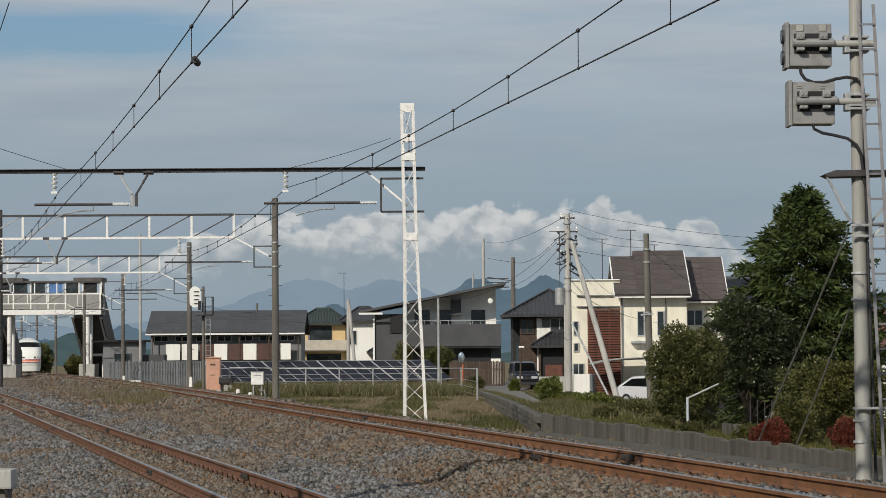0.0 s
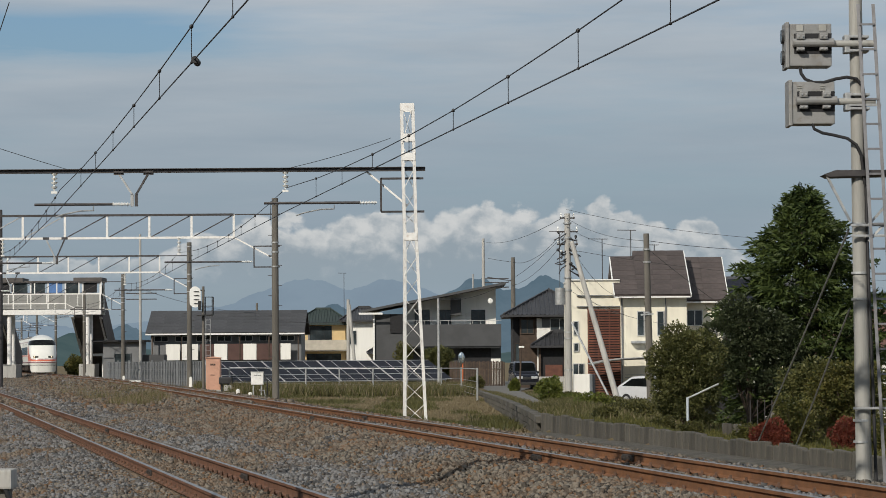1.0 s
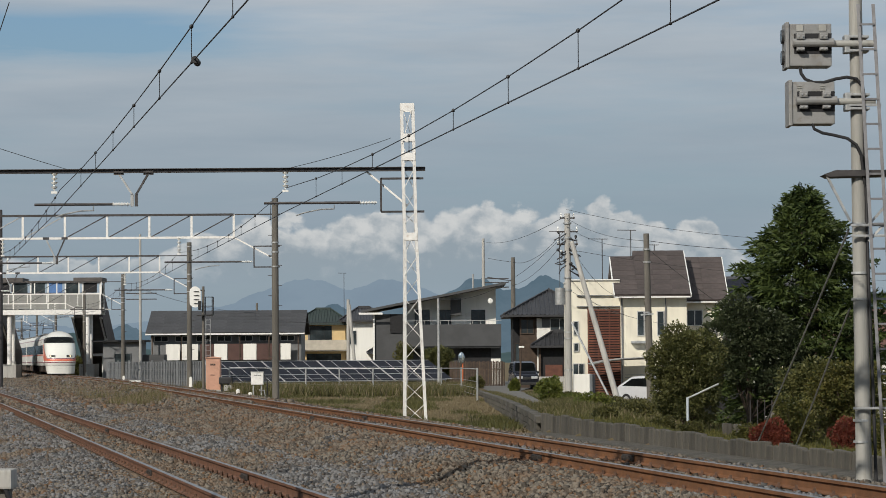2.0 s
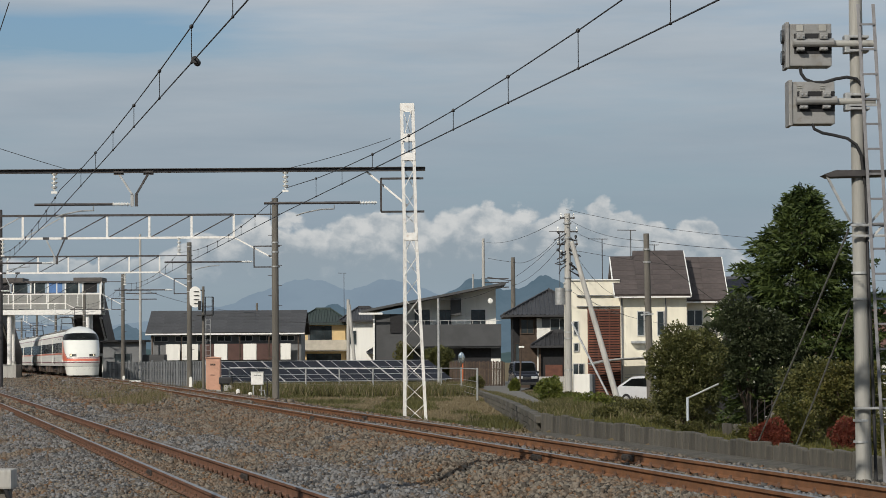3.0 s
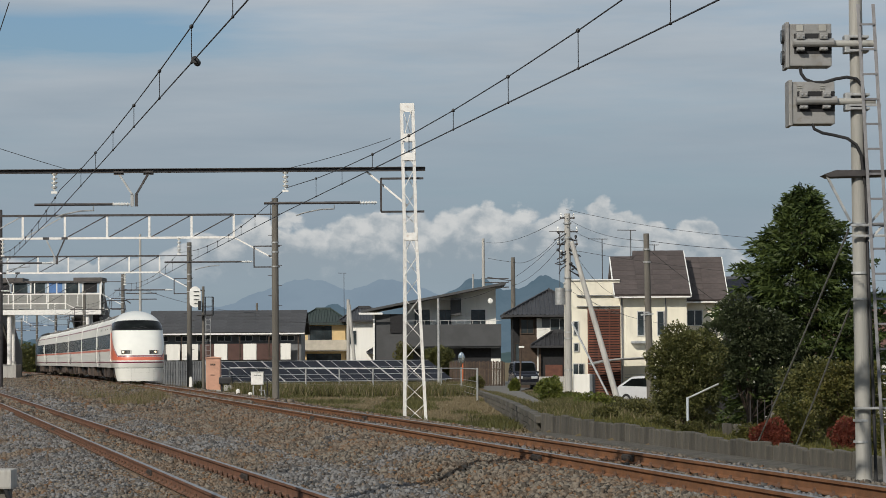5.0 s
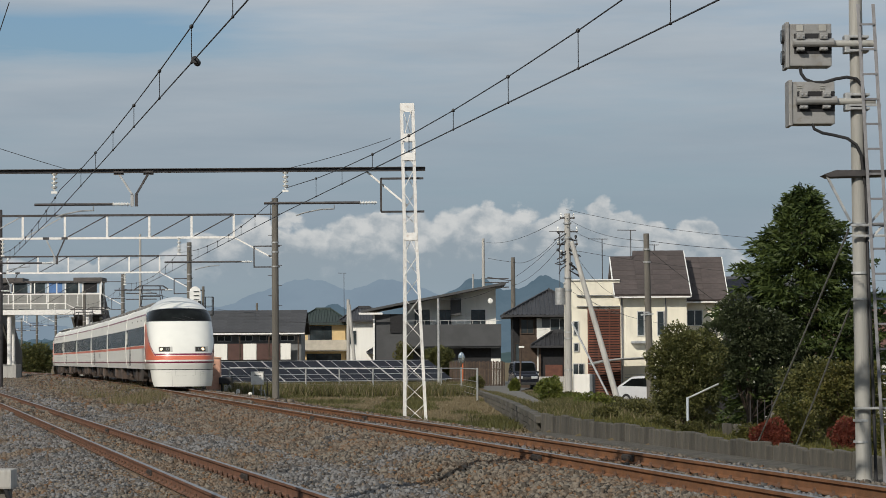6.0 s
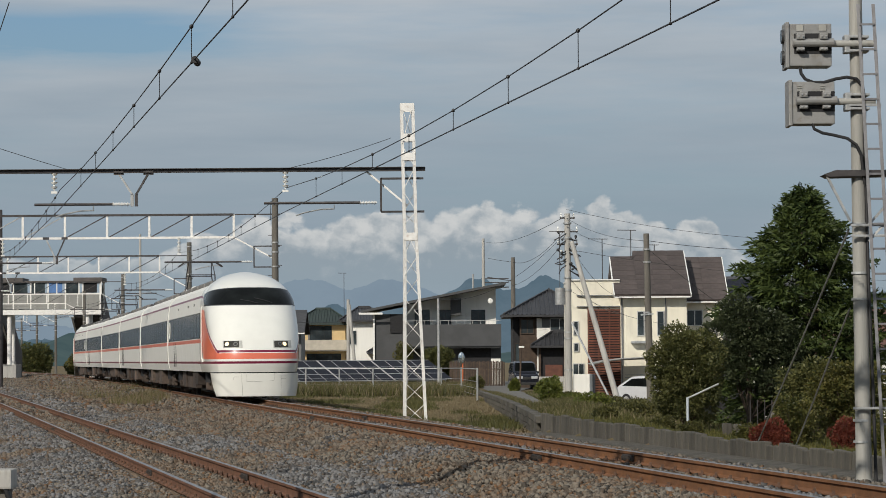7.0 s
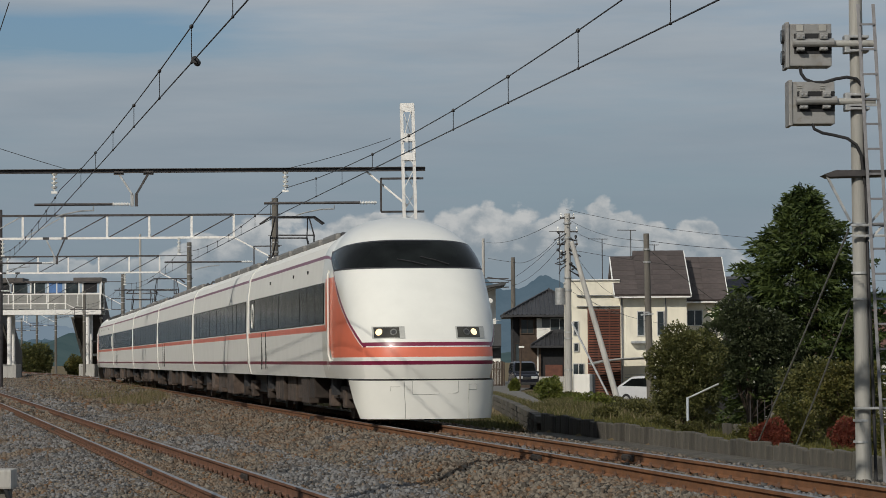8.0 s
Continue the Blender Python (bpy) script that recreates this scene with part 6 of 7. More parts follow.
def low_wall():
    th = thing("low_wall", "low wall of upright weathered concrete slabs", "wall", kind="structure")
    rnd = random.Random(8)
    y = 28.0
    meshes = []
    for i in range(4):
        bm = NB()
        w = 0.32 + 0.03 * i
        box(bm, -0.06, 0.06, 0.0, w, -0.2, 0.30 + 0.014 * (i - 2), 0.022)
        meshes.append((bm, w))
    datas = []
    while y < 60.6:
        i = rnd.randrange(4)
        x = float(main_x(y)) + WALL_U + rnd.uniform(-0.012, 0.012)
        s = float(main_x(y + 0.5) - main_x(y - 0.5))
        m = Matrix.Translation((x, y, -0.47 + 0.11 * float(step(y, 40, 60)) + rnd.uniform(-0.015, 0.02))) @ Matrix.Rotation(math.atan(-s), 4, "Z") @ Matrix.Rotation(rnd.uniform(-0.035, 0.035), 4, "X") @ Matrix.Rotation(rnd.uniform(-0.05, 0.05), 4, "Y")
        found = [d for k, d in datas if k == i]
        if not found:
            ob = part("slab", meshes[i][0], WALL_CONC, th)
            datas.append((i, ob.data))
        else:
            ob = new("slab", found[0])
            ob.parent = th
        ob.matrix_basis = m
        y += meshes[i][1] + rnd.uniform(0.02, 0.045)
    # footing
    bm = NB()
    prev = None
    for y in np.arange(24, 62, 2.0):
        x = float(main_x(y)) + WALL_U
        row = [bm.verts.new((x - 0.55, y, -0.60)), bm.verts.new((x - 0.48, y, -0.45)), bm.verts.new((x - 0.03, y, -0.42)), bm.verts.new((x - 0.03, y, -0.6))]
        if prev:
            for j in range(3):
                bm.faces.new((prev[j], prev[j + 1], row[j + 1], row[j]))
        prev = row
    part("footing", bm, WALL_CONC, th, "rough concrete footing")
    # lane side: long courses
    md = None
    for j in range(4):
        y = 61.0 + 0.4 * (j % 2)
        while y < 156:
            x = float(wall_x(y)) + 0.02 * j
            zt = float(land_z(3.0, y)) + 0.12
            m = Matrix.Translation((x, y, zt - 0.17 * (j + 1) + rnd.uniform(-0.01, 0.01)))
            if md is None:
                ob = part("block", box(NB(), -0.12, 0.12, 0.0, 1.78, 0.0, 0.16, 0.02), WALL_CONC, th)
                md = ob.data
            else:
                ob = new("block", md)
                ob.parent = th
            ob.matrix_basis = m
            y += 1.8


# ---- street poles and their wires ----


def street_pole(x, y, z0, top, r, label, material=None, lean=0.0):
    th = thing("utility_pole", label, "utility pole", pose(x, y, z0), group="utility poles")
    part("shaft", cyl(NB(), (0, 0, 0), (lean, 0, top - z0), r, r * 0.72, 16), material or CONCRETE_LIGHT, th)
    return th


def street():
    # pole with transformer and a leaning prop
    x, y = 5.95, 129.5
    th = street_pole(x, y, -1.0, 8.1, 0.19, "pale concrete utility pole with transformer and cables")
    bm = cyl(NB(), (-0.38, -0.05, 4.75), (-0.38, -0.05, 5.55), 0.24, 0.24, 18)
    part("transformer", bm, GALV, th, "grey cylindrical transformer")
    for z in (8.6, 7.9, 6.0, 5.4, 3.4, 3.1, 1.6):
        part("band", cyl(NB(), (0, 0, z), (0, 0, z + 0.07), 0.2, n=14), GALV, th)
    for z, w in ((8.85, 0.35), (8.2, 0.5), (7.6, 0.5), (7.1, 0.35)):
        part("cross_arm", box(NB(), -w, w, -0.06, 0.06, z, z + 0.07), STEEL_DARK, th)
        for dx in (-w + 0.05, w - 0.05):
            bm = NB()
            insulator(bm, (dx, 0, z + 0.07), (dx, 0, z + 0.28), 3, 0.06)
            part("insulator", bm, INSUL, th)
    bm = NB()
    rnd = random.Random(4)
    for i in range(16):
        z = rnd.uniform(6.4, 8.3)
        s = rnd.choice((-1, 1))
        tube(bm, [(0, -0.1, z), (s * 0.3, -0.15, z - 0.2), (s * rnd.uniform(0.4, 0.7), -0.1, z - rnd.uniform(-0.2, 0.5))], 0.028, 5)
        bmesh.ops.create_icosphere(bm, subdivisions=1, radius=0.07, matrix=Matrix.Translation((s * rnd.uniform(0.15, 0.5), -0.15, z)))
    part("cable_loop", bm, BLACK, th, "black cable joints and loops")
    part("prop", cyl(NB(), (0.18, -0.3, 7.75), (2.25, -2.0, 0.0), 0.11, 0.15, 14), CONCRETE_LIGHT, th, "leaning concrete prop")
    part("stay", cyl(NB(), (0.15, -0.3, 3.9), (1.95, -2.5, 0.0), 0.05, n=8), GALV, th, "galvanised stay tube")
    # weathered pole nearer the wall
    t2 = street_pole(6.55, 86.0, -0.7, 5.13, 0.125, "weathered brown concrete utility pole", CONCRETE, -0.1)
    for z in (5.3, 4.9, 3.3):
        part("band", cyl(NB(), (-0.09, 0, z), (-0.09, 0, z + 0.05), 0.125, n=14), GALV, t2)
    part("bracket", bar(NB(), (-0.3, -0.1, 3.25), (0.1, -0.1, 3.28), 0.05), GALV, t2)
    t3 = street_pole(5.15, 200.0, -1.0, 8.65, 0.2, "brown concrete utility pole", CONCRETE)
    part("arm", bar(NB(), (-1.9, 0, 8.2), (0, 0, 7.9), 0.06), STEEL_DARK, t3)
    t4 = street_pole(4.15, 280.0, -1.0, 13.6, 0.2, "tall pale utility pole behind the houses")
    for z in (9.5, 10.0, 10.4):
        part("cross_arm", box(NB(), -0.2, 2.6, -0.05, 0.05, z, z + 0.09), STEEL_DARK, t4)
    street_pole(-26.45, 162.0, -0.7, 10.3, 0.16, "dark slim pole between the tracks", STEEL_DARK)
    t5 = street_pole(-25.7, 230.0, -0.7, 11.95, 0.13, "slim grey utility pole beyond the fence", CONCRETE_LIGHT)
    for z in (7.6, 7.1):
        part("cross_arm", box(NB(), -1.2, 1.4, -0.05, 0.05, z, z + 0.08), STEEL_DARK, t5)
    t6 = street_pole(-9.2, 262.0, -0.9, 7.0, 0.2, "pale concrete pole beside white house", CONCRETE_LIGHT)
    part("prop", cyl(NB(), (0.1, -0.1, 7.4), (0.75, -0.4, 0), 0.16, n=10), CONCRETE_LIGHT, t6)
    t7 = street_pole(-0.3, 159.0, -0.6, 4.75, 0.09, "thin steel pole in the grass", GALV)
    t8 = street_pole(2.75, 250.0, -1.0, 9.0, 0.12, "slim grey antenna pole behind houses", GALV)
    t9 = street_pole(-18.9, 275.0, -1.0, 7.0, 0.15, "pole behind the apartment roof", CONCRETE)
    part("arm", bar(NB(), (0, 0, 7.0), (2.2, 0, 6.6), 0.08), STEEL_DARK, t9)
    lp = thing("street_lamp", "pale steel street lamp with an angled arm", "street lamp", pose(5.45, 60.8, -0.5))
    part("post", cyl(NB(), (0, 0, 0), (0, 0, 0.80), 0.03, n=12), mat("pale_blue_paint", (0.42, 0.47, 0.5), 0.5, 0, 0.1), lp)
    part("arm", cyl(NB(), (0, 0, 0.78), (0.70, 0, 1.10), 0.022, n=10), GALV, lp)
    ol = thing("lane_lamp", "rusty lamp post beside the lane", "street lamp", pose(4.45, 160.0, -0.9))
    part("post", cyl(NB(), (0, 0, 0), (0.12, 0, 2.75), 0.05, n=10), FENCE_WOOD, ol)
    part("lamp", box(NB(), -0.02, 0.30, -0.08, 0.08, 2.72, 2.82, 0.03), WHITE_TRIM, ol)
    # antennas on roofs
    for x, y, z0, z1, w in ((9.1, 155.0, 5.5, 8.0, 0.8), (10.6, 153.0, 6.8, 8.4, 0.75), (12.0, 154.0, 7.1, 7.6, 0.6), (-8.6, 235.0, 5.0, 8.7, 0.5), (8.0, 186.0, 5.9, 9.9, 0.7)):
        an = thing("roof_antenna", "thin aluminium television antenna on a roof", "antenna", pose(x, y, z0), group="roof antennas")
        part("mast", cyl(NB(), (0, 0, 0), (0, 0, z1 - z0), 0.028, n=6), STEEL_DARK, an)
        bm = NB()
        bar(bm, (-w, 0, z1 - z0), (w * 0.4, 0, z1 - z0 - 0.02), 0.04)
        for i in range(8):
            xx = -w + i * w * 0.2
            bar(bm, (xx, -0.2, z1 - z0), (xx, 0.2, z1 - z0), 0.014)
        part("boom", bm, STEEL_DARK, an)
    wires = [((5.9, 129.5, 7.9), (6.5, 86.0, 4.9), 0.25), ((5.9, 129.5, 7.5), (6.5, 86.0, 4.7), 0.3), ((5.9, 129.5, 8.3), (14.5, 100.0, 5.4), 0.3), ((6.5, 86.0, 4.9), (12.0, 70, 4.0), 0.2),
             ((5.9, 129.5, 7.4), (5.15, 200, 8.3), 0.6), ((5.9, 129.5, 6.9), (4.1, 200, 6.6), 0.8), ((5.15, 200, 8.3), (3.3, 200.0, 8.6), 0.02), ((5.9, 129.5, 7.2), (-0.2, 159, 4.7), 1.0),
             ((4.15, 280, 13.3), (5.9, 129.5, 8.0), 0.6), ((5.9, 129.5, 5.2), (10.0, 149.9, 3.6), 0.5), ((5.9, 129.5, 4.5), (13.0, 149.9, 3.0), 0.4), ((5.9, 129.5, 6.9), (10.5, 149.4, 4.5), 0.9),
             ((6.55, 86, 4.6), (10.2, 86, 1.9), 0.1), ((5.9, 129.5, 6.4), (22, 120, 4.5), 0.4), ((-26.1, 230, 7.5), (-18.9, 275, 6.0), 0.5), ((-18.9, 275, 5.8), (-9.2, 262, 5.0), 0.5),
             ((-6.4, 40.0, 6.52), (-7.9, 47.0, 6.30), 0.0), ((-17.0, 71.0, 8.8), (-9.8, 71.0, 6.22), 0.1), ((-4.15, 71.0, 6.2), (-1.35, 71.0, 7.0), 0.05)]
    for i, (a, b, sag) in enumerate(wires):
        a, b = Vector(a), Vector(b)
        pts = [a.lerp(b, t / 10) - Vector((0, 0, sag * 4 * (t / 10) * (1 - t / 10))) for t in range(11)]
        r = max(0.008, 0.00007 * (a.y + b.y) / 2)
        tagged(part("cable", tube(NB(), pts, r, 5), WIRE), "dark overhead cable between poles", "cable", "street cables")


def car_shape(name, label, x, y, z, rz, paint, L, Wd, Hh, van=False):
    """A parked car: lofted body with glass, wheels, lamps; nose towards local -y."""
    th = thing(name, label, "car", pose(x, y, z, 0, 0, rz))
    hw = Wd / 2
    if van:
        prof = [(-L / 2, 0.35), (-L / 2, 0.8), (-L / 2 + 0.15, 0.98), (-L / 2 + 0.75, 1.08), (-L / 2 + 1.25, Hh - 0.12), (-L / 2 + 1.7, Hh), (L / 2 - 0.3, Hh), (L / 2, Hh - 0.3), (L / 2, 0.35)]
    else:
        prof = [(-L / 2, 0.35), (-L / 2 - 0.02, 0.7), (-L / 2 + 0.2, 0.88), (-L / 2 + 1.15, 1.02), (-L / 2 + 1.95, Hh - 0.06), (-L / 2 + 2.4, Hh), (L / 2 - 1.0, Hh - 0.05), (L / 2 - 0.25, 1.1), (L / 2, 0.9), (L / 2, 0.35)]
    bm = prism(NB(), prof, "x", -hw, hw)
    for v in bm.verts:
        if v.co.z > 1.1:
            v.co.x *= 1 - 0.16 * (v.co.z - 1.0) / (Hh - 1.0)
    bmesh.ops.bevel(bm, geom=list(bm.edges), offset=0.07, segments=3, affect="EDGES")
    part("body", bm, paint, th, smooth=False)
    zt = Hh - 0.12
    if van:
        gl = [(-L / 2 + 0.80, 1.08), (-L / 2 + 1.22, zt - 0.02)]
        sd = [(-L / 2 + 1.1, 1.05), (-L / 2 + 1.45, zt), (L / 2 - 0.4, zt), (L / 2 - 0.2, 1.05)]
    else:
        gl = [(-L / 2 + 1.25, 1.05), (-L / 2 + 1.95, zt - 0.02)]
        sd = [(-L / 2 + 1.4, 1.02), (-L / 2 + 2.1, zt), (L / 2 - 1.1, zt - 0.03), (L / 2 - 0.5, 1.08)]
    bm = NB()
    w0, w1 = hw * 0.88, hw * 0.76
    v = [bm.verts.new(p) for p in ((-w0, gl[0][0] - 0.03, gl[0][1] + 0.03), (w0, gl[0][0] - 0.03, gl[0][1] + 0.03), (w1, gl[1][0] - 0.03, gl[1][1] + 0.03), (-w1, gl[1][0] - 0.03, gl[1][1] + 0.03))]
    bm.faces.new(v)
    bmesh.ops.solidify(bm, geom=bm.faces, thickness=0.02)
    part("windscreen", bm, T_GLASS, th)
    for sx in (-1, 1):
        bm = NB()
        v = [bm.verts.new((sx * (hw + 0.012 - 0.16 * hw * max(0, zz - 1.0) / (Hh - 1.0)), yy, zz)) for yy, zz in sd]
        bm.faces.new(v)
        bmesh.ops.solidify(bm, geom=bm.faces, thickness=0.02)
        part("side_window", bm, T_GLASS, th)
        for yy in (-L / 2 + 0.85, L / 2 - 0.8):
            bm = cyl(NB(), (sx * (hw - 0.18), yy, 0.33), (sx * (hw + 0.02), yy, 0.33), 0.33, n=22)
            wh = part("wheel", bm, BLACK, th)
            part("rim", cyl(NB(), (sx * (hw + 0.005), yy, 0.33), (sx * (hw + 0.03), yy, 0.33), 0.2, n=16), GALV, wh)
        part("headlamp", box(NB(), sx * hw * 0.62 - 0.2, sx * hw * 0.62 + 0.2, -L / 2 - 0.04, -L / 2 + 0.15, 0.66, 0.82, 0.03), mat("car_lamp_glass", (0.5, 0.52, 0.54), 0.15, 0.2, 0.05), th)
        part("mirror", box(NB(), sx * (hw + 0.12) - 0.09, sx * (hw + 0.12) + 0.09, -L / 2 + 1.35, -L / 2 + 1.5, 0.98, 1.14, 0.03), paint, th)
    part("grille", box(NB(), -hw * 0.4, hw * 0.4, -L / 2 - 0.03, -L / 2 + 0.05, 0.62, 0.78, 0.01), LAMP_OFF, th)
    part("bumper", box(NB(), -hw * 0.9, hw * 0.9, -L / 2 - 0.03, -L / 2 + 0.1, 0.28, 0.45, 0.03), LAMP_OFF, th)


picket_fence()
wire_fence()
solar_field()
cabinet()
signal()
lamp_pole()
street()
car_shape("car", "white car parked beside the cream house", 11.15, 142.8, -1.36, 46, mat("white_car_paint", (0.50, 0.51, 0.53), 0.25, 0, 0.03, coat=0.5), 4.2, 1.76, 1.6)
car_shape("van", "dark blue minivan parked at the lane's end", 5.0, 171.0, -0.74, 6, mat("dark_blue_car_paint", (0.008, 0.009, 0.016), 0.22, 0.2, 0.05, coat=0.6), 3.5, 1.5, 1.76, True)
low_wall()

# ---- plants ----
CONIFER = leaf_mat("conifer_needles", (0.014, 0.030, 0.009), (0.095, 0.125, 0.032))
BUSH = leaf_mat("dark_evergreen_leaves", (0.030, 0.043, 0.013), (0.15, 0.145, 0.05))
MAGNOLIA = leaf_mat("glossy_dark_leaves", (0.018, 0.028, 0.013), (0.085, 0.10, 0.05), 0.4)
SHRUB = leaf_mat("green_yellow_leaves", (0.03, 0.045, 0.012), (0.15, 0.13, 0.035))
RED_SHRUB = leaf_mat("red_autumn_leaves", (0.10, 0.02, 0.015), (0.22, 0.06, 0.035))
WEED = leaf_mat("green_weeds", (0.038, 0.046, 0.015), (0.135, 0.125, 0.042))
STRAW = leaf_mat("dry_grass_blades", (0.13, 0.105, 0.06), (0.25, 0.205, 0.125))
LIME = leaf_mat("yellow_green_leaves", (0.05, 0.075, 0.014), (0.19, 0.20, 0.045))
BARK = mat("brown_bark", (0.07, 0.05, 0.035), 0.9, 0, 0.3, 6, 0.5)


def leaf_cloud(name, pts, dirs, length, width, material, parent=None, seed=0):
    """Many small leaves: each a bent quad, pointing along dirs with scatter."""
    rnd = np.random.default_rng(seed)
    n = len(pts)
    d = dirs + rnd.normal(0, 0.45, (n, 3))
    d /= np.linalg.norm(d, axis=1)[:, None] + 1e-6
    u = np.cross(d, rnd.normal(0, 1, (n, 3)))
    u /= np.linalg.norm(u, axis=1)[:, None] + 1e-6
    s = rnd.uniform(0.6, 1.35, (n, 1))
    k = np.cross(d, u) * 0.18
    a = pts
    b = pts + d * length * 0.5 * s + u * width * 0.5 * s + k * length * s
    c = pts + d * length * s
    e = pts + d * length * 0.5 * s - u * width * 0.5 * s + k * length * s
    v = np.stack([a, b, c, e], 1).reshape(-1, 3)
    f = np.arange(n * 4).reshape(-1, 4)
    ob = mesh_from(name, v, f, material)
    if parent is not None:
        ob.parent = parent
    return ob


def conifer(x, y, z0, h, rad, label, seed, n_br=250):
    th = thing("conifer_tree", label, "tree", pose(x, y, z0))
    rnd = np.random.default_rng(seed)
    part("trunk", cyl(NB(), (0, 0, 0), (0.05, 0, h * 0.93), 0.16, 0.02, 10), BARK, th)
    pts, dirs = [], []
    limbs = NB()
    for i in range(n_br):
        t = 0.03 + 0.96 * (i / n_br) ** 0.9
        hh = h * t
        az = i * 2.39996 + rnd.normal(0, 0.3)
        prof = np.interp(t, [0, 0.12, 0.35, 0.6, 0.8, 0.93, 1.0], [0.85, 1.0, 0.95, 0.72, 0.42, 0.2, 0.06])
        L = rad * prof * rnd.uniform(0.55, 1.18) * (1 + 0.12 * math.sin(az * 2 + 5 * t))
        up = 0.30 + 0.5 * t
        out = np.array([math.cos(az), math.sin(az), 0])
        m = int(16 + 55 * L / rad)
        s = rnd.uniform(0.25, 1.0, m) ** 0.7
        p = out[None] * (L * s)[:, None]
        p[:, 2] = hh + L * (up * s - 0.42 * s * s)
        side = np.array([-out[1], out[0], 0])
        p += side[None] * (rnd.normal(0, 0.17, m) * L * (0.35 + 0.5 * s))[:, None]
        p[:, 2] += rnd.normal(0, 0.045, m)
        pts.append(p)
        dd = out[None] * 0.9 + side[None] * rnd.normal(0, 0.5, (m, 1)) + np.array([0, 0, -0.12])
        dirs.append(dd)
        if i % 4 == 0:
            cyl(limbs, (0, 0, hh), (out[0] * L * 0.7, out[1] * L * 0.7, hh + L * 0.2), 0.025, 0.008, 5)
    part("limbs", limbs, BARK, th)
    pts, dirs = np.concatenate(pts), np.concatenate(dirs)
    k = 3
    pts = np.repeat(pts, k, 0) + rnd.normal(0, 0.04, (len(pts) * k, 3))
    dirs = np.repeat(dirs, k, 0)
    leaf_cloud("crown", pts, dirs, 0.21, 0.050, CONIFER, th, seed)
    return th


def broadleaf(name, label, x, y, z0, blobs, leaf, size, n, seed, trunk=0.0, category="bush", stems=True):
    """A crown of leaves gathered on uneven lobes; blobs are (dx, dy, dz, rx, ry, rz)."""
    z0 = min(z0, float(land_z(x, y)) - 0.02)
    th = thing(name, label, category, pose(x, y, z0))
    rnd = np.random.default_rng(seed)
    vols = np.array([b[3] * b[4] * b[5] for b in blobs]) ** 0.667
    vols = vols / vols.sum()
    bm = NB()
    if trunk:
        cyl(bm, (0, 0, 0), (0.03, 0, max(b[2] for b in blobs)), trunk, trunk * 0.35, 9)
    for b in blobs:
        cyl(bm, (0, 0, trunk * 3), (b[0], b[1], b[2]), 0.018 + trunk * 0.12, 0.008, 6)
    part("trunk" if trunk else "stem", bm, BARK, th)
    P, D = [], []
    for bi, b in enumerate(blobs):
        m = int(n * vols[bi])
        d = rnd.normal(0, 1, (m, 3))
        d /= np.linalg.norm(d, axis=1)[:, None]
        bump = np.array([noise.noise(Vector(q * 2.3) + Vector((seed, bi * 3.1, 0))) for q in d])
        r = rnd.uniform(0.35, 1.0, m) ** 0.33 * (1 + 0.28 * bump)
        P.append(np.array(b[:3])[None] + d * r[:, None] * np.array(b[3:])[None])
        D.append(d + np.array([0, 0, -0.1]))
    P, D = np.concatenate(P), np.concatenate(D)
    keep = P[:, 2] > 0.02
    leaf_cloud("leaves" if not trunk else "crown", P[keep], D[keep], size, size * 0.55, leaf, th, seed)
    return th


def lobes(rnd, n, rx, ry, rz, zc, r):
    """Lobes set over an ellipsoid."""
    out = [(0, 0, zc, rx * 0.8, ry * 0.8, rz * 0.8)]
    for i in range(n):
        a = i * 2.4
        h = -0.8 + 1.7 * i / max(1, n - 1)
        w = math.sqrt(max(0.05, 1 - h * h))
        out.append((rx * 0.68 * w * math.cos(a), ry * 0.68 * w * math.sin(a), zc + rz * 0.68 * h, r * rnd.uniform(0.75, 1.2), r * rnd.uniform(0.75, 1.2), r * rnd.uniform(0.7, 1.1)))
    return out


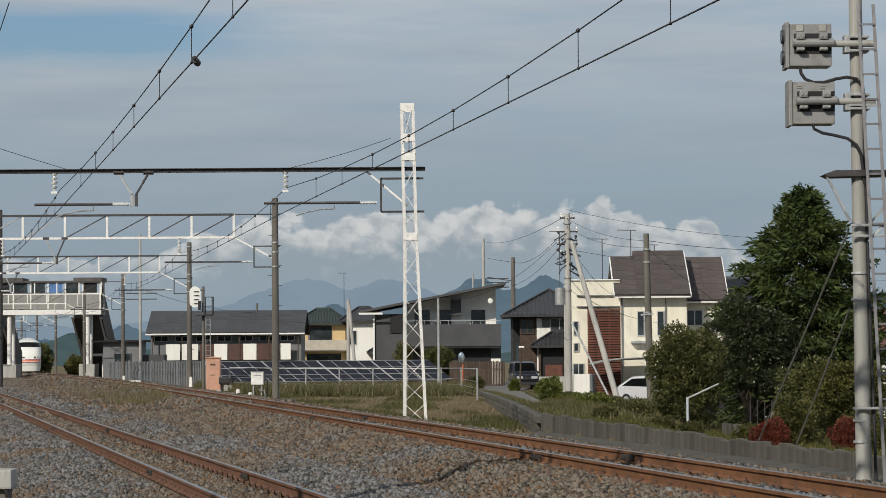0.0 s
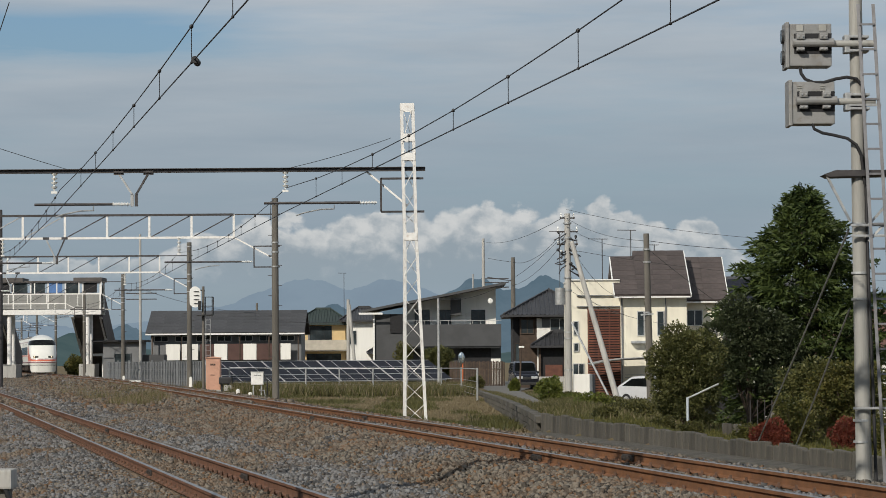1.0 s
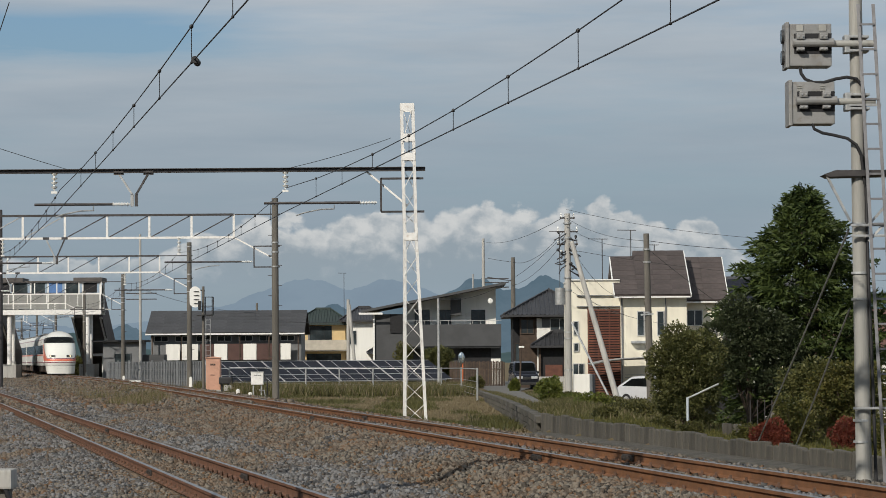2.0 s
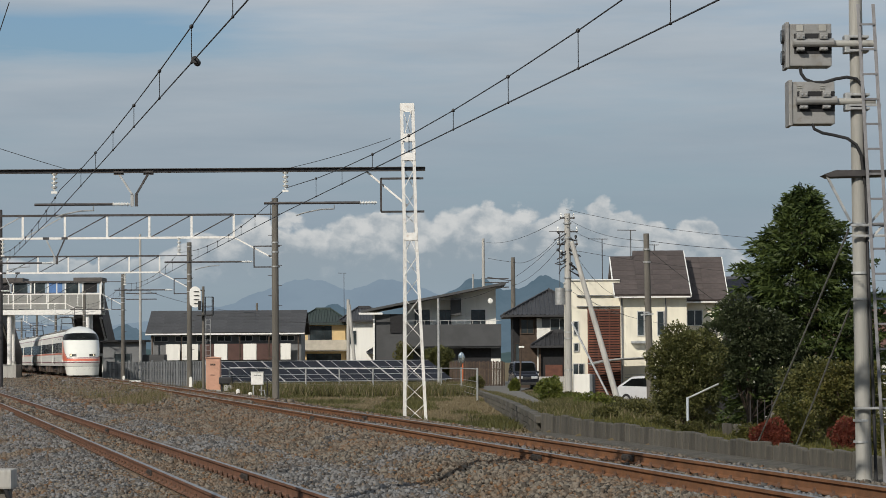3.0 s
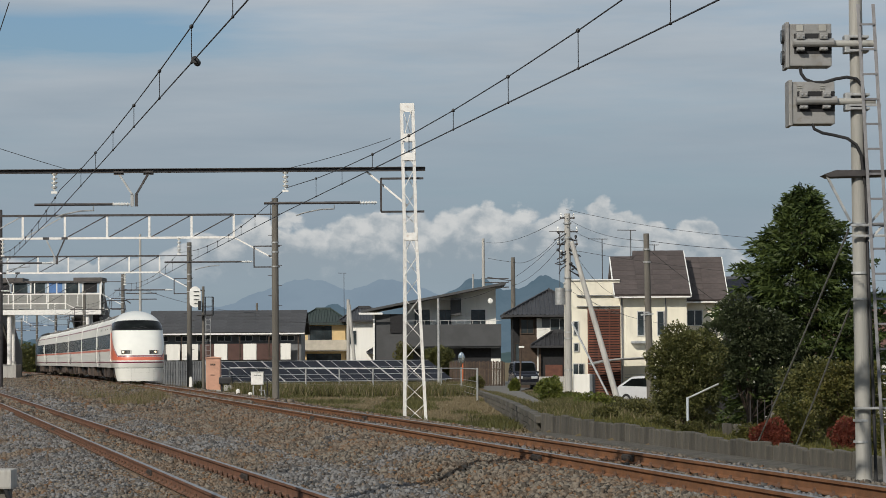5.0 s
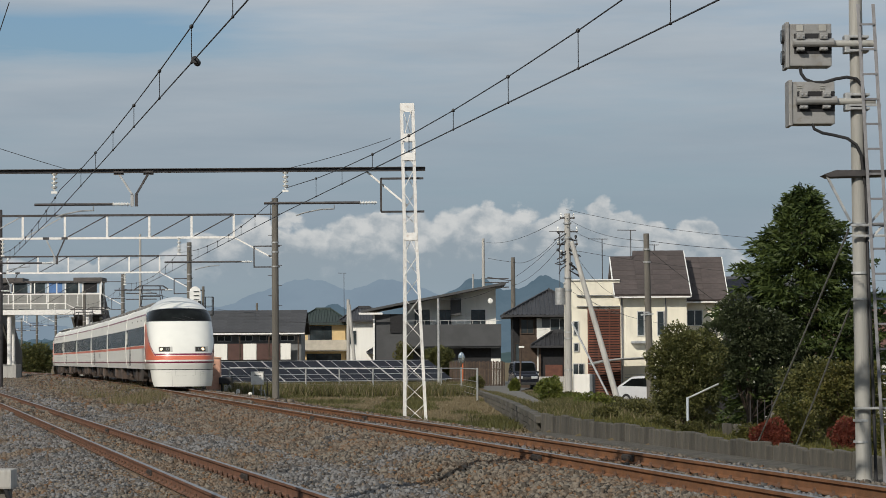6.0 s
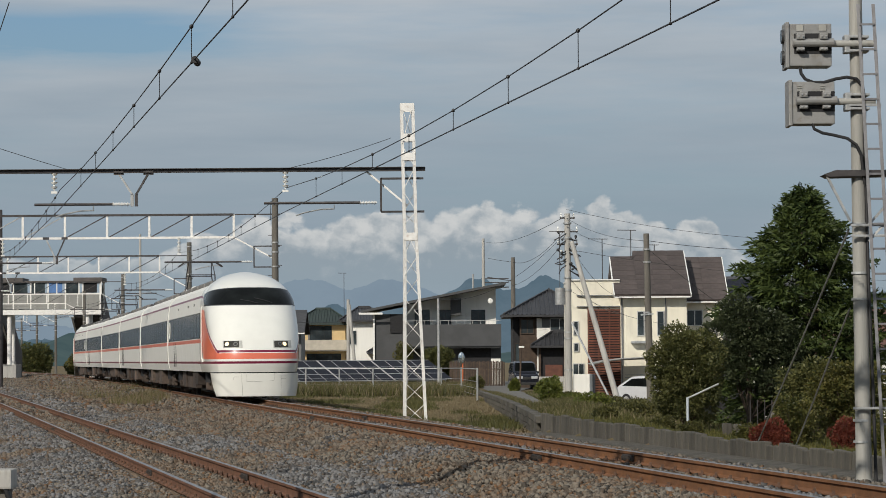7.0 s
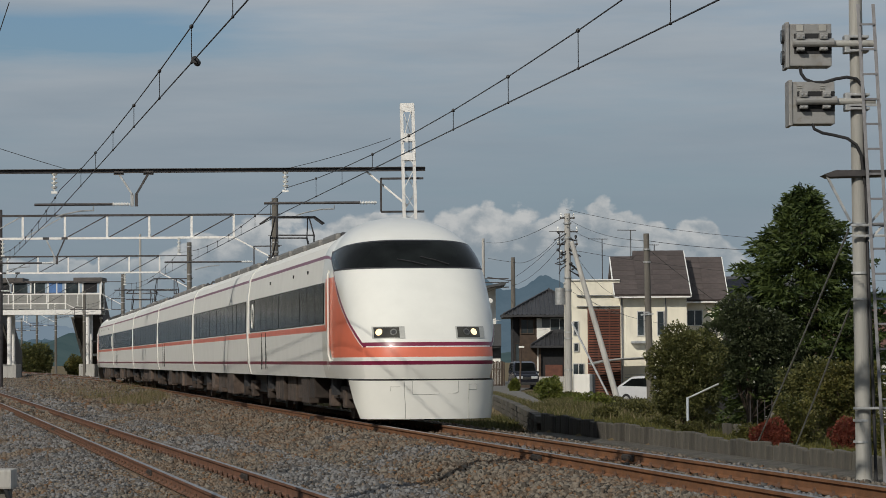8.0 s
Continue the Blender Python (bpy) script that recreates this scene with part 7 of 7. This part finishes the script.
def garden():
    R = random.Random(11)
    conifer(8.8, 66.0, -0.52, 5.75, 2.15, "tall dark green conifer in a garden", 21)
    broadleaf("round_bush", "large rounded dark evergreen bush behind the low wall", 5.55, 62.0, -0.12, lobes(R, 18, 0.80, 0.78, 1.30, 1.34, 0.42), BUSH, 0.055, 44000, 31)
    broadleaf("evergreen_tree", "dark glossy evergreen tree overhanging a shed", 7.25, 64.5, -0.2, [(-0.55, 0, 2.2, 0.55, 0.5, 0.42), (-0.1, 0, 2.55, 0.6, 0.5, 0.4), (0.4, 0, 2.3, 0.75, 0.6, 0.5), (0.9, 0, 1.95, 0.6, 0.5, 0.4),
              (0.1, 0, 1.85, 0.8, 0.6, 0.35), (-0.3, 0.1, 2.9, 0.35, 0.35, 0.28), (0.85, 0, 1.45, 0.45, 0.4, 0.3), (-0.55, 0, 1.75, 0.4, 0.4, 0.3), (-0.1, -0.2, 1.35, 0.45, 0.4, 0.3), (0.55, -0.2, 1.15, 0.5, 0.4, 0.3), (1.0, -0.2, 0.95, 0.4, 0.35, 0.3)], MAGNOLIA, 0.08, 24000, 41, 0.07, "tree")
    broadleaf("garden_shrub", "red-leaved rounded shrub behind the low wall", 5.82, 48.5, -0.12, lobes(R, 9, 0.36, 0.3, 0.26, 0.22, 0.17), RED_SHRUB, 0.035, 9000, 51)
    broadleaf("garden_shrub", "red-leaved shrub in a mixed hedge", 7.0, 47.0, -0.12, lobes(R, 8, 0.34, 0.3, 0.27, 0.26, 0.17), RED_SHRUB, 0.035, 6000, 52)
    broadleaf("garden_shrub", "yellow-green leafy shrub behind the low wall", 6.35, 49.5, -0.12, lobes(R, 10, 0.42, 0.35, 0.5, 0.42, 0.22), SHRUB, 0.05, 7000, 53)
    broadleaf("garden_shrub", "tall yellow-green shrub under a conifer", 7.75, 52.0, -0.12, lobes(R, 14, 0.85, 0.5, 0.62, 0.95, 0.33), SHRUB, 0.06, 13000, 54)
    broadleaf("garden_shrub", "brownish leafy shrub beside a steel pole", 8.2, 46.0, -0.12, lobes(R, 12, 0.6, 0.4, 0.55, 0.6, 0.26), SHRUB, 0.055, 8000, 55)
    broadleaf("garden_shrub", "dark leafy shrub against a white wall", 7.75, 57.0, -0.15, lobes(R, 12, 0.7, 0.5, 0.65, 1.0, 0.33), BUSH, 0.07, 9000, 56)
    broadleaf("small_conifer", "small bright green conical shrub beside a fence", 0.2, 224.0, -1.0, [(0, 0, 0.8, 0.5, 0.5, 0.8), (0, 0, 1.6, 0.35, 0.35, 0.7), (0, 0, 2.3, 0.2, 0.2, 0.5)], SHRUB, 0.16, 3500, 58)
    broadleaf("garden_tree", "grey-green olive tree in front of a grey house", -0.4, 222.0, -1.0, lobes(R, 12, 1.3, 0.9, 0.9, 2.3, 0.5), BUSH, 0.15, 5000, 59, 0.08, "tree")
    broadleaf("garden_tree", "sparse thin tree beside a grey house", -3.3, 224.0, -1.0, lobes(R, 10, 0.7, 0.6, 1.1, 2.6, 0.4), SHRUB, 0.13, 2500, 60, 0.06, "tree")
    broadleaf("garden_tree", "dark round tree beside a yellow house", -16.5, 284.0, -1.0, lobes(R, 10, 1.2, 1.0, 1.0, 2.3, 0.6), BUSH, 0.2, 5000, 61, 0.1, "tree")
    broadleaf("garden_shrub", "yellow-green hedge beside a yellow house", -14.5, 283.0, -1.0, lobes(R, 8, 0.9, 0.6, 0.4, 1.6, 0.4), SHRUB, 0.2, 2000, 62)
    broadleaf("station_tree", "dense green trees beyond the station", -52.0, 345.0, -0.9, lobes(R, 14, 2.6, 2.0, 1.9, 2.4, 1.0), BUSH, 0.3, 7000, 63, 0.15, "tree")
    broadleaf("station_tree", "low green trees beyond the footbridge", -47.2, 350.0, -0.9, lobes(R, 10, 1.5, 1.2, 1.3, 1.5, 0.7), SHRUB, 0.3, 3500, 64, 0.12, "tree")
    for i, (x, y, w, hh, lf) in enumerate([(4.9, 130, 0.5, 0.3, WEED), (5.0, 108, 0.5, 0.4, WEED), (4.7, 98, 0.5, 0.35, LIME), (6.0, 100, 0.8, 0.2, WEED), (4.5, 100, 0.5, 0.4, WEED), (4.35, 118, 0.4, 0.5, LIME),
                                            (7.0, 84, 0.9, 0.2, WEED), (7.9, 78, 1.0, 0.2, WEED), (3.6, 92, 0.4, 0.5, LIME), (3.9, 150, 0.3, 0.5, LIME), (2.2, 190, 0.7, 0.5, WEED), (4.6, 84, 0.6, 0.45, LIME), (6.0, 82, 0.9, 0.35, WEED),
                                            (5.0, 74, 0.8, 0.28, WEED), (4.9, 122, 0.4, 0.6, LIME), (6.2, 70, 0.7, 0.2, WEED)]):
        if x / y > 0.042:
            hh *= 0.4 if y < 90 else 0.2
        broadleaf("weed_clump", "leafy green weeds beside the lane", x, y, float(land_z(x, y)) - 0.03, lobes(R, 9, w, w * 0.7, hh, hh * 0.6, w * 0.38), lf, 0.06 + 0.0003 * y, 2400, 70 + i)
    for i, (x, y, w, hh, lf) in enumerate([(7.1, 52.5, 0.5, 0.4, BUSH), (7.6, 49.5, 0.45, 0.35, SHRUB), (6.6, 51.5, 0.35, 0.25, WEED), (8.4, 50.0, 0.5, 0.5, BUSH), (7.9, 56.0, 0.6, 0.6, BUSH),
                                            (5.2, 57.0, 0.3, 0.16, WEED), (5.9, 52.5, 0.3, 0.18, SHRUB), (4.7, 58.5, 0.3, 0.14, WEED), (7.3, 45.5, 0.3, 0.25, SHRUB), (7.8, 43.5, 0.35, 0.3, RED_SHRUB), (8.6, 45.0, 0.4, 0.4, SHRUB), (3.7, 62.0, 0.3, 0.15, WEED)]):
        broadleaf("garden_plant", "low leafy garden plants behind the low wall", x, y, -0.15, lobes(R, 7, w, w * 0.7, hh, hh * 0.8, w * 0.42), lf, 0.05, 2600, 120 + i)
    # shed and white wall in the garden
    s = House("garden_shed", "dark timber shed under trees, shade put into its wall colour", "shed", 7.0, 72, -0.2)
    # wall colour is near black, with the shade under the trees put in
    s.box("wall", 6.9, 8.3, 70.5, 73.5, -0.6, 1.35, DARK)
    s.box("wall_board", 8.30, 8.42, 70.4, 73.5, -0.6, 1.6, WHITE_WALL)
    s.box("roof", 6.6, 8.7, 70.0, 74.0, 1.35, 1.45, FENCE_WOOD, 0.01)
    w = House("garden_building", "pale garden building behind the hedge", "building", 10, 74, -0.2)
    w.box("wall", 8.6, 14.0, 74.0, 79, -0.6, 1.3, WHITE_WALL)
    w.box("roof", 8.3, 14.3, 73.6, 79.4, 1.3, 1.42, TILE, 0.02)
    w.box("window_niche", 9.0, 9.9, 73.95, 74.0, 0.0, 0.9, GLASS)
    r = House("house", "brown roofed house beyond the garden", "house", 17, 100, -0.5)
    r.box("wall", 14.6, 22, 100, 107, -0.5, 1.2, WHITE_WALL)
    gable(r, "roof", 14.2, 22.4, 99.4, 1.2, 103.5, 3.0, 107.6, mat("red_brown_roof", (0.12, 0.06, 0.045), 0.8, 0, 0.2, 1.0, 0.2))
    g = House("stone_kerb", "rough stone garden edging behind the low wall", "wall", 6.4, 58, -0.2)
    for i in range(9):
        x = 5.95 + i * 0.2
        g.box("stone", x, x + 0.19, 58.0 - i * 0.25, 58.25 - i * 0.25, -0.55, -0.22 - i * 0.014, CONCRETE_LIGHT if i == 5 else WALL_CONC, 0.02)
    g.box("pillar", 6.88, 7.06, 57.2, 57.4, -0.55, 0.05, CONCRETE, 0.02)
    f = House("iron_fence", "thin dark iron fence in front of a shed", "fence", 7.0, 60, -0.2)
    for i in range(8):
        x = 6.75 + i * 0.16
        f.box("bar", x, x + 0.02, 60.0, 60.02, -0.55, 0.25, STEEL_DARK)


def blades(name, label, pts, hgt, wid, material, seed):
    """Grass: upright tapering blades."""
    rnd = np.random.default_rng(seed)
    n = len(pts)
    a = rnd.uniform(0, 2 * math.pi, n)
    lean = rnd.normal(0, 0.35, (n, 2))
    h = hgt * rnd.uniform(0.5, 1.4, n)
    d = np.stack([np.cos(a), np.sin(a), 0 * a], 1) * (wid * 0.5)
    tip = pts + np.stack([lean[:, 0] * h, lean[:, 1] * h, h], 1)
    v = np.stack([pts - d, pts + d, tip], 1).reshape(-1, 3)
    ob = mesh_from(name, v, np.arange(n * 3).reshape(-1, 3), material)
    tagged(ob, label, "grass", kind="stuff")


def grass():
    rnd = np.random.default_rng(77)

    def field(n, y0, y1, ulo, edge):
        y = y0 + (y1 - y0) * rnd.uniform(0, 1, n)
        lo, hi = main_x(y) + ulo, wall_x(y) - edge
        x = lo + (hi - lo) * rnd.uniform(0, 1, n)
        keep = np.array([noise.noise(Vector((a * 0.35, b * 0.12, 0))) for a, b in zip(x, y)])
        return x, y, keep
    x, y, k = field(60000, 66, 150, 3.0, 0.2)
    z = land_z(x, y) - 0.03
    p = np.stack([x, y, z], 1)
    blades("dry_grass", "dry straw-coloured grass in the field", p[k > -0.3], 0.13, 0.05, STRAW, 1)
    blades("green_grass", "green weeds in the field", p[k < -0.12], 0.2, 0.05, WEED, 2)
    x, y, k = field(26000, 135, 172, 5.0, 0.3)
    blades("tall_grass", "tall green and straw weeds before the solar panels", np.stack([x, y, land_z(x, y) - 0.03], 1), 0.55, 0.07, WEED, 3)
    x, y, k = field(9000, 135, 172, 5.0, 0.3)
    blades("tall_straw", "tall dry stalks before the solar panels", np.stack([x, y, land_z(x, y) - 0.03], 1), 0.6, 0.06, STRAW, 8)
    # beside the lane, on the garden side
    n = 60000
    y = rnd.uniform(61, 135, n)
    x = wall_x(y) + 0.1 + rnd.uniform(0, 1, n) ** 1.3 * 8
    off = (y < 84) | (x < np.interp(y, [64, 86, 150, 260], [2.85, 2.7, 2.55, 3.0])) | (x > np.interp(y, [64, 86, 150, 215], [2.9, 3.2, 4.3, 7.5]))
    p = np.stack([x, y, land_z(x, y) - 0.03], 1)[off]
    blades("verge_grass", "green grass on the lane's verge", p, 0.15, 0.035, WEED, 4)
    blades("verge_straw", "yellowed grass on the lane's verge", p[::6] + np.array([0.04, 0.03, 0.0]), 0.17, 0.03, STRAW, 9)
    # the garden behind the low wall
    n = 30000
    y = rnd.uniform(38, 64, n)
    x = wall_x(y) + 0.08 + rnd.uniform(0, 1, n) ** 1.4 * 5
    blades("garden_grass", "rough green weeds behind the low wall", np.stack([x, y, land_z(x, y) - 0.03], 1), 0.10, 0.03, SHRUB, 6)
    # weeds between the tracks far down the line
    y = 95 + rnd.exponential(24, 3600)
    x = (main_x(y) - 2.6) + rnd.uniform(-1.0, 1, 3600) * np.interp(y, [90, 160], [1.0, 2.6])
    k = np.array([noise.noise(Vector((a * 0.5, b * 0.10, 4))) for a, b in zip(x, y)]) > -0.05
    p = np.stack([x, y, bed_z(x, y) - 0.02], 1)[k]
    blades("track_weeds", "thin brown-green weeds between the tracks", p, 0.34, 0.022, STRAW, 5)
    blades("track_greens", "sparse green weeds between the tracks", p[::2] + 0.03, 0.3, 0.025, SHRUB, 7)


# ---- ballast stones ----


def stones(name, label, x, y, z, size, material, seed):
    """Loose broken stones: squashed, skewed blocks, each turned its own way."""
    rnd = np.random.default_rng(seed)
    bm = NB()
    bmesh.ops.create_cube(bm, size=1.5)
    bmesh.ops.triangulate(bm, faces=bm.faces)
    base = np.array([v.co for v in bm.verts])
    faces = np.array([[v.index for v in f.verts] for f in bm.faces])
    bm.free()
    n = len(x)
    q = rnd.normal(0, 1, (n, 4))
    q /= np.linalg.norm(q, axis=1)[:, None]
    w, a, b, c = q.T
    rot = np.stack([1 - 2 * (b * b + c * c), 2 * (a * b - c * w), 2 * (a * c + b * w), 2 * (a * b + c * w), 1 - 2 * (a * a + c * c), 2 * (b * c - a * w),
                    2 * (a * c - b * w), 2 * (b * c + a * w), 1 - 2 * (a * a + b * b)], 1).reshape(n, 3, 3)
    sc = np.stack([rnd.uniform(0.75, 1.35, n), rnd.uniform(0.6, 1.1, n), rnd.uniform(0.45, 0.85, n)], 1) * (size * rnd.uniform(0.55, 1.35, n))[:, None]
    v = base[None] * (1 + rnd.uniform(-0.5, 0.25, (n, len(base), 3))) * sc[:, None]
    v = np.einsum("nij,nkj->nki", rot, v) + np.stack([x, y, z], 1)[:, None]
    f = faces[None] + (np.arange(n) * len(base))[:, None, None]
    ob = mesh_from(name, v.reshape(-1, 3), f.reshape(-1, 3), material)
    tagged(ob, label, "ballast", kind="stuff")


def stone_mat(name, a, b, c):
    m = bpy.data.materials.new(name)
    m.use_nodes = True
    k = Nodes(m.node_tree)
    r = k.n("ShaderNodeNewGeometry").outputs["Random Per Island"]
    co = k.n("ShaderNodeTexCoord").outputs["Object"]
    g = k.noise(co, 70.0, 4.0, 0.65)
    out = k.mix(k.ramp(r, 0.1, 0.6), rgb(*a), rgb(*b))
    out = k.mix(k.ramp(r, 0.8, 0.95), out, rgb(*c))
    patch = k.ramp(k.noise(co, 0.8, 4.0), 0.4, 0.65)
    out = k.mix(k.math("MULTIPLY", patch, 0.4), out, rgb(*c))
    out = k.mix(k.math("MULTIPLY", g, 0.5), out, rgb(*[v * 0.45 for v in a]))
    p = k.n("ShaderNodeBsdfPrincipled", inp={"Base Color": out, "Roughness": 0.88, "Specular IOR Level": 0.25})
    k.put(k.n("ShaderNodeOutputMaterial"), 0, p.outputs[0])
    return m


def ballast():
    GREY = stone_mat("grey_ballast", (0.062, 0.063, 0.065), (0.245, 0.246, 0.247), (0.15, 0.115, 0.085))
    BROWN = stone_mat("brown_ballast", (0.07, 0.062, 0.052), (0.225, 0.20, 0.165), (0.185, 0.105, 0.055))
    rnd = np.random.default_rng(99)

    def spread(n, y0, y1, power=1.0):
        y = y0 + (y1 - y0) * rnd.uniform(0, 1, n) ** power
        half = 0.1655 * y + 0.4
        lo, hi = np.maximum(-half, side_x(y) - 3.2), np.minimum(half, main_x(y) + 4.3)
        x = lo + (hi - lo) * rnd.uniform(0, 1, n)
        return x, y
    for (n, y0, y1, size, power, sd) in ((98000, 22.5, 46, 0.035, 1.1, 1), (74000, 44, 85, 0.045, 1.3, 2), (20000, 85, 150, 0.075, 1.4, 3), (15000, 150, 300, 0.09, 1.5, 4)):
        x, y = spread(n, y0, y1, power)
        u, v = x - main_x(y), x - side_x(y)
        z = np.where(u < 2.7, bed_z(x, y), land_z(x, y) - 0.02) + rnd.uniform(-0.012, 0.03, len(x)) * size / 0.030
        free = ~((np.abs(np.abs(u) - 0.566) < 0.11) | (np.abs(np.abs(v) - 0.566) < 0.14)) & ((x < wall_x(y) - 0.34) | (rnd.uniform(0, 1, len(x)) < 0.06)) & (u < 4.45) & ((u < 3.2) | (y < 62))
        z = np.where((np.abs(u) < 0.5) | (np.abs(v) < 0.5), z - 0.015, z)
        nn = np.array([noise.noise(Vector((a * 0.45, b * 0.16, 1.0))) for a, b in zip(x, y)]) + rnd.normal(0, 0.12, len(x))
        grey = ((v < -0.62) | ((v > 0.65) & (v < 2.3))) & (nn > -0.2) | (nn > 0.42) & (np.abs(v) > 0.6)
        g, b = free & grey, free & ~grey
        stones("grey_stones", "loose grey ballast stones beside the side track", x[g], y[g], z[g], size, GREY, sd)
        stones("brown_stones", "loose brown ballast stones between the tracks", x[b], y[b], z[b], size, BROWN, sd + 10)


def left_bank():
    """Unseen trees added along the far side of the line, beyond the edge of the view, to darken the train windows'
    reflections.
    """
    R = random.Random(5)
    for i in range(17):
        y = -10 + i * 21.0
        x = float(side_x(y)) - 26 - R.uniform(0, 4)
        broadleaf("bank_tree", "unseen green trees added along the other side of the line", x, y, -1.0, lobes(R, 11, 7.0, 9.5, 6.8, 6.6, 3.4), BUSH, 0.8, 4600, 200 + i, 0.25, "tree")


garden()
left_bank()
grass()
ballast()

motions()
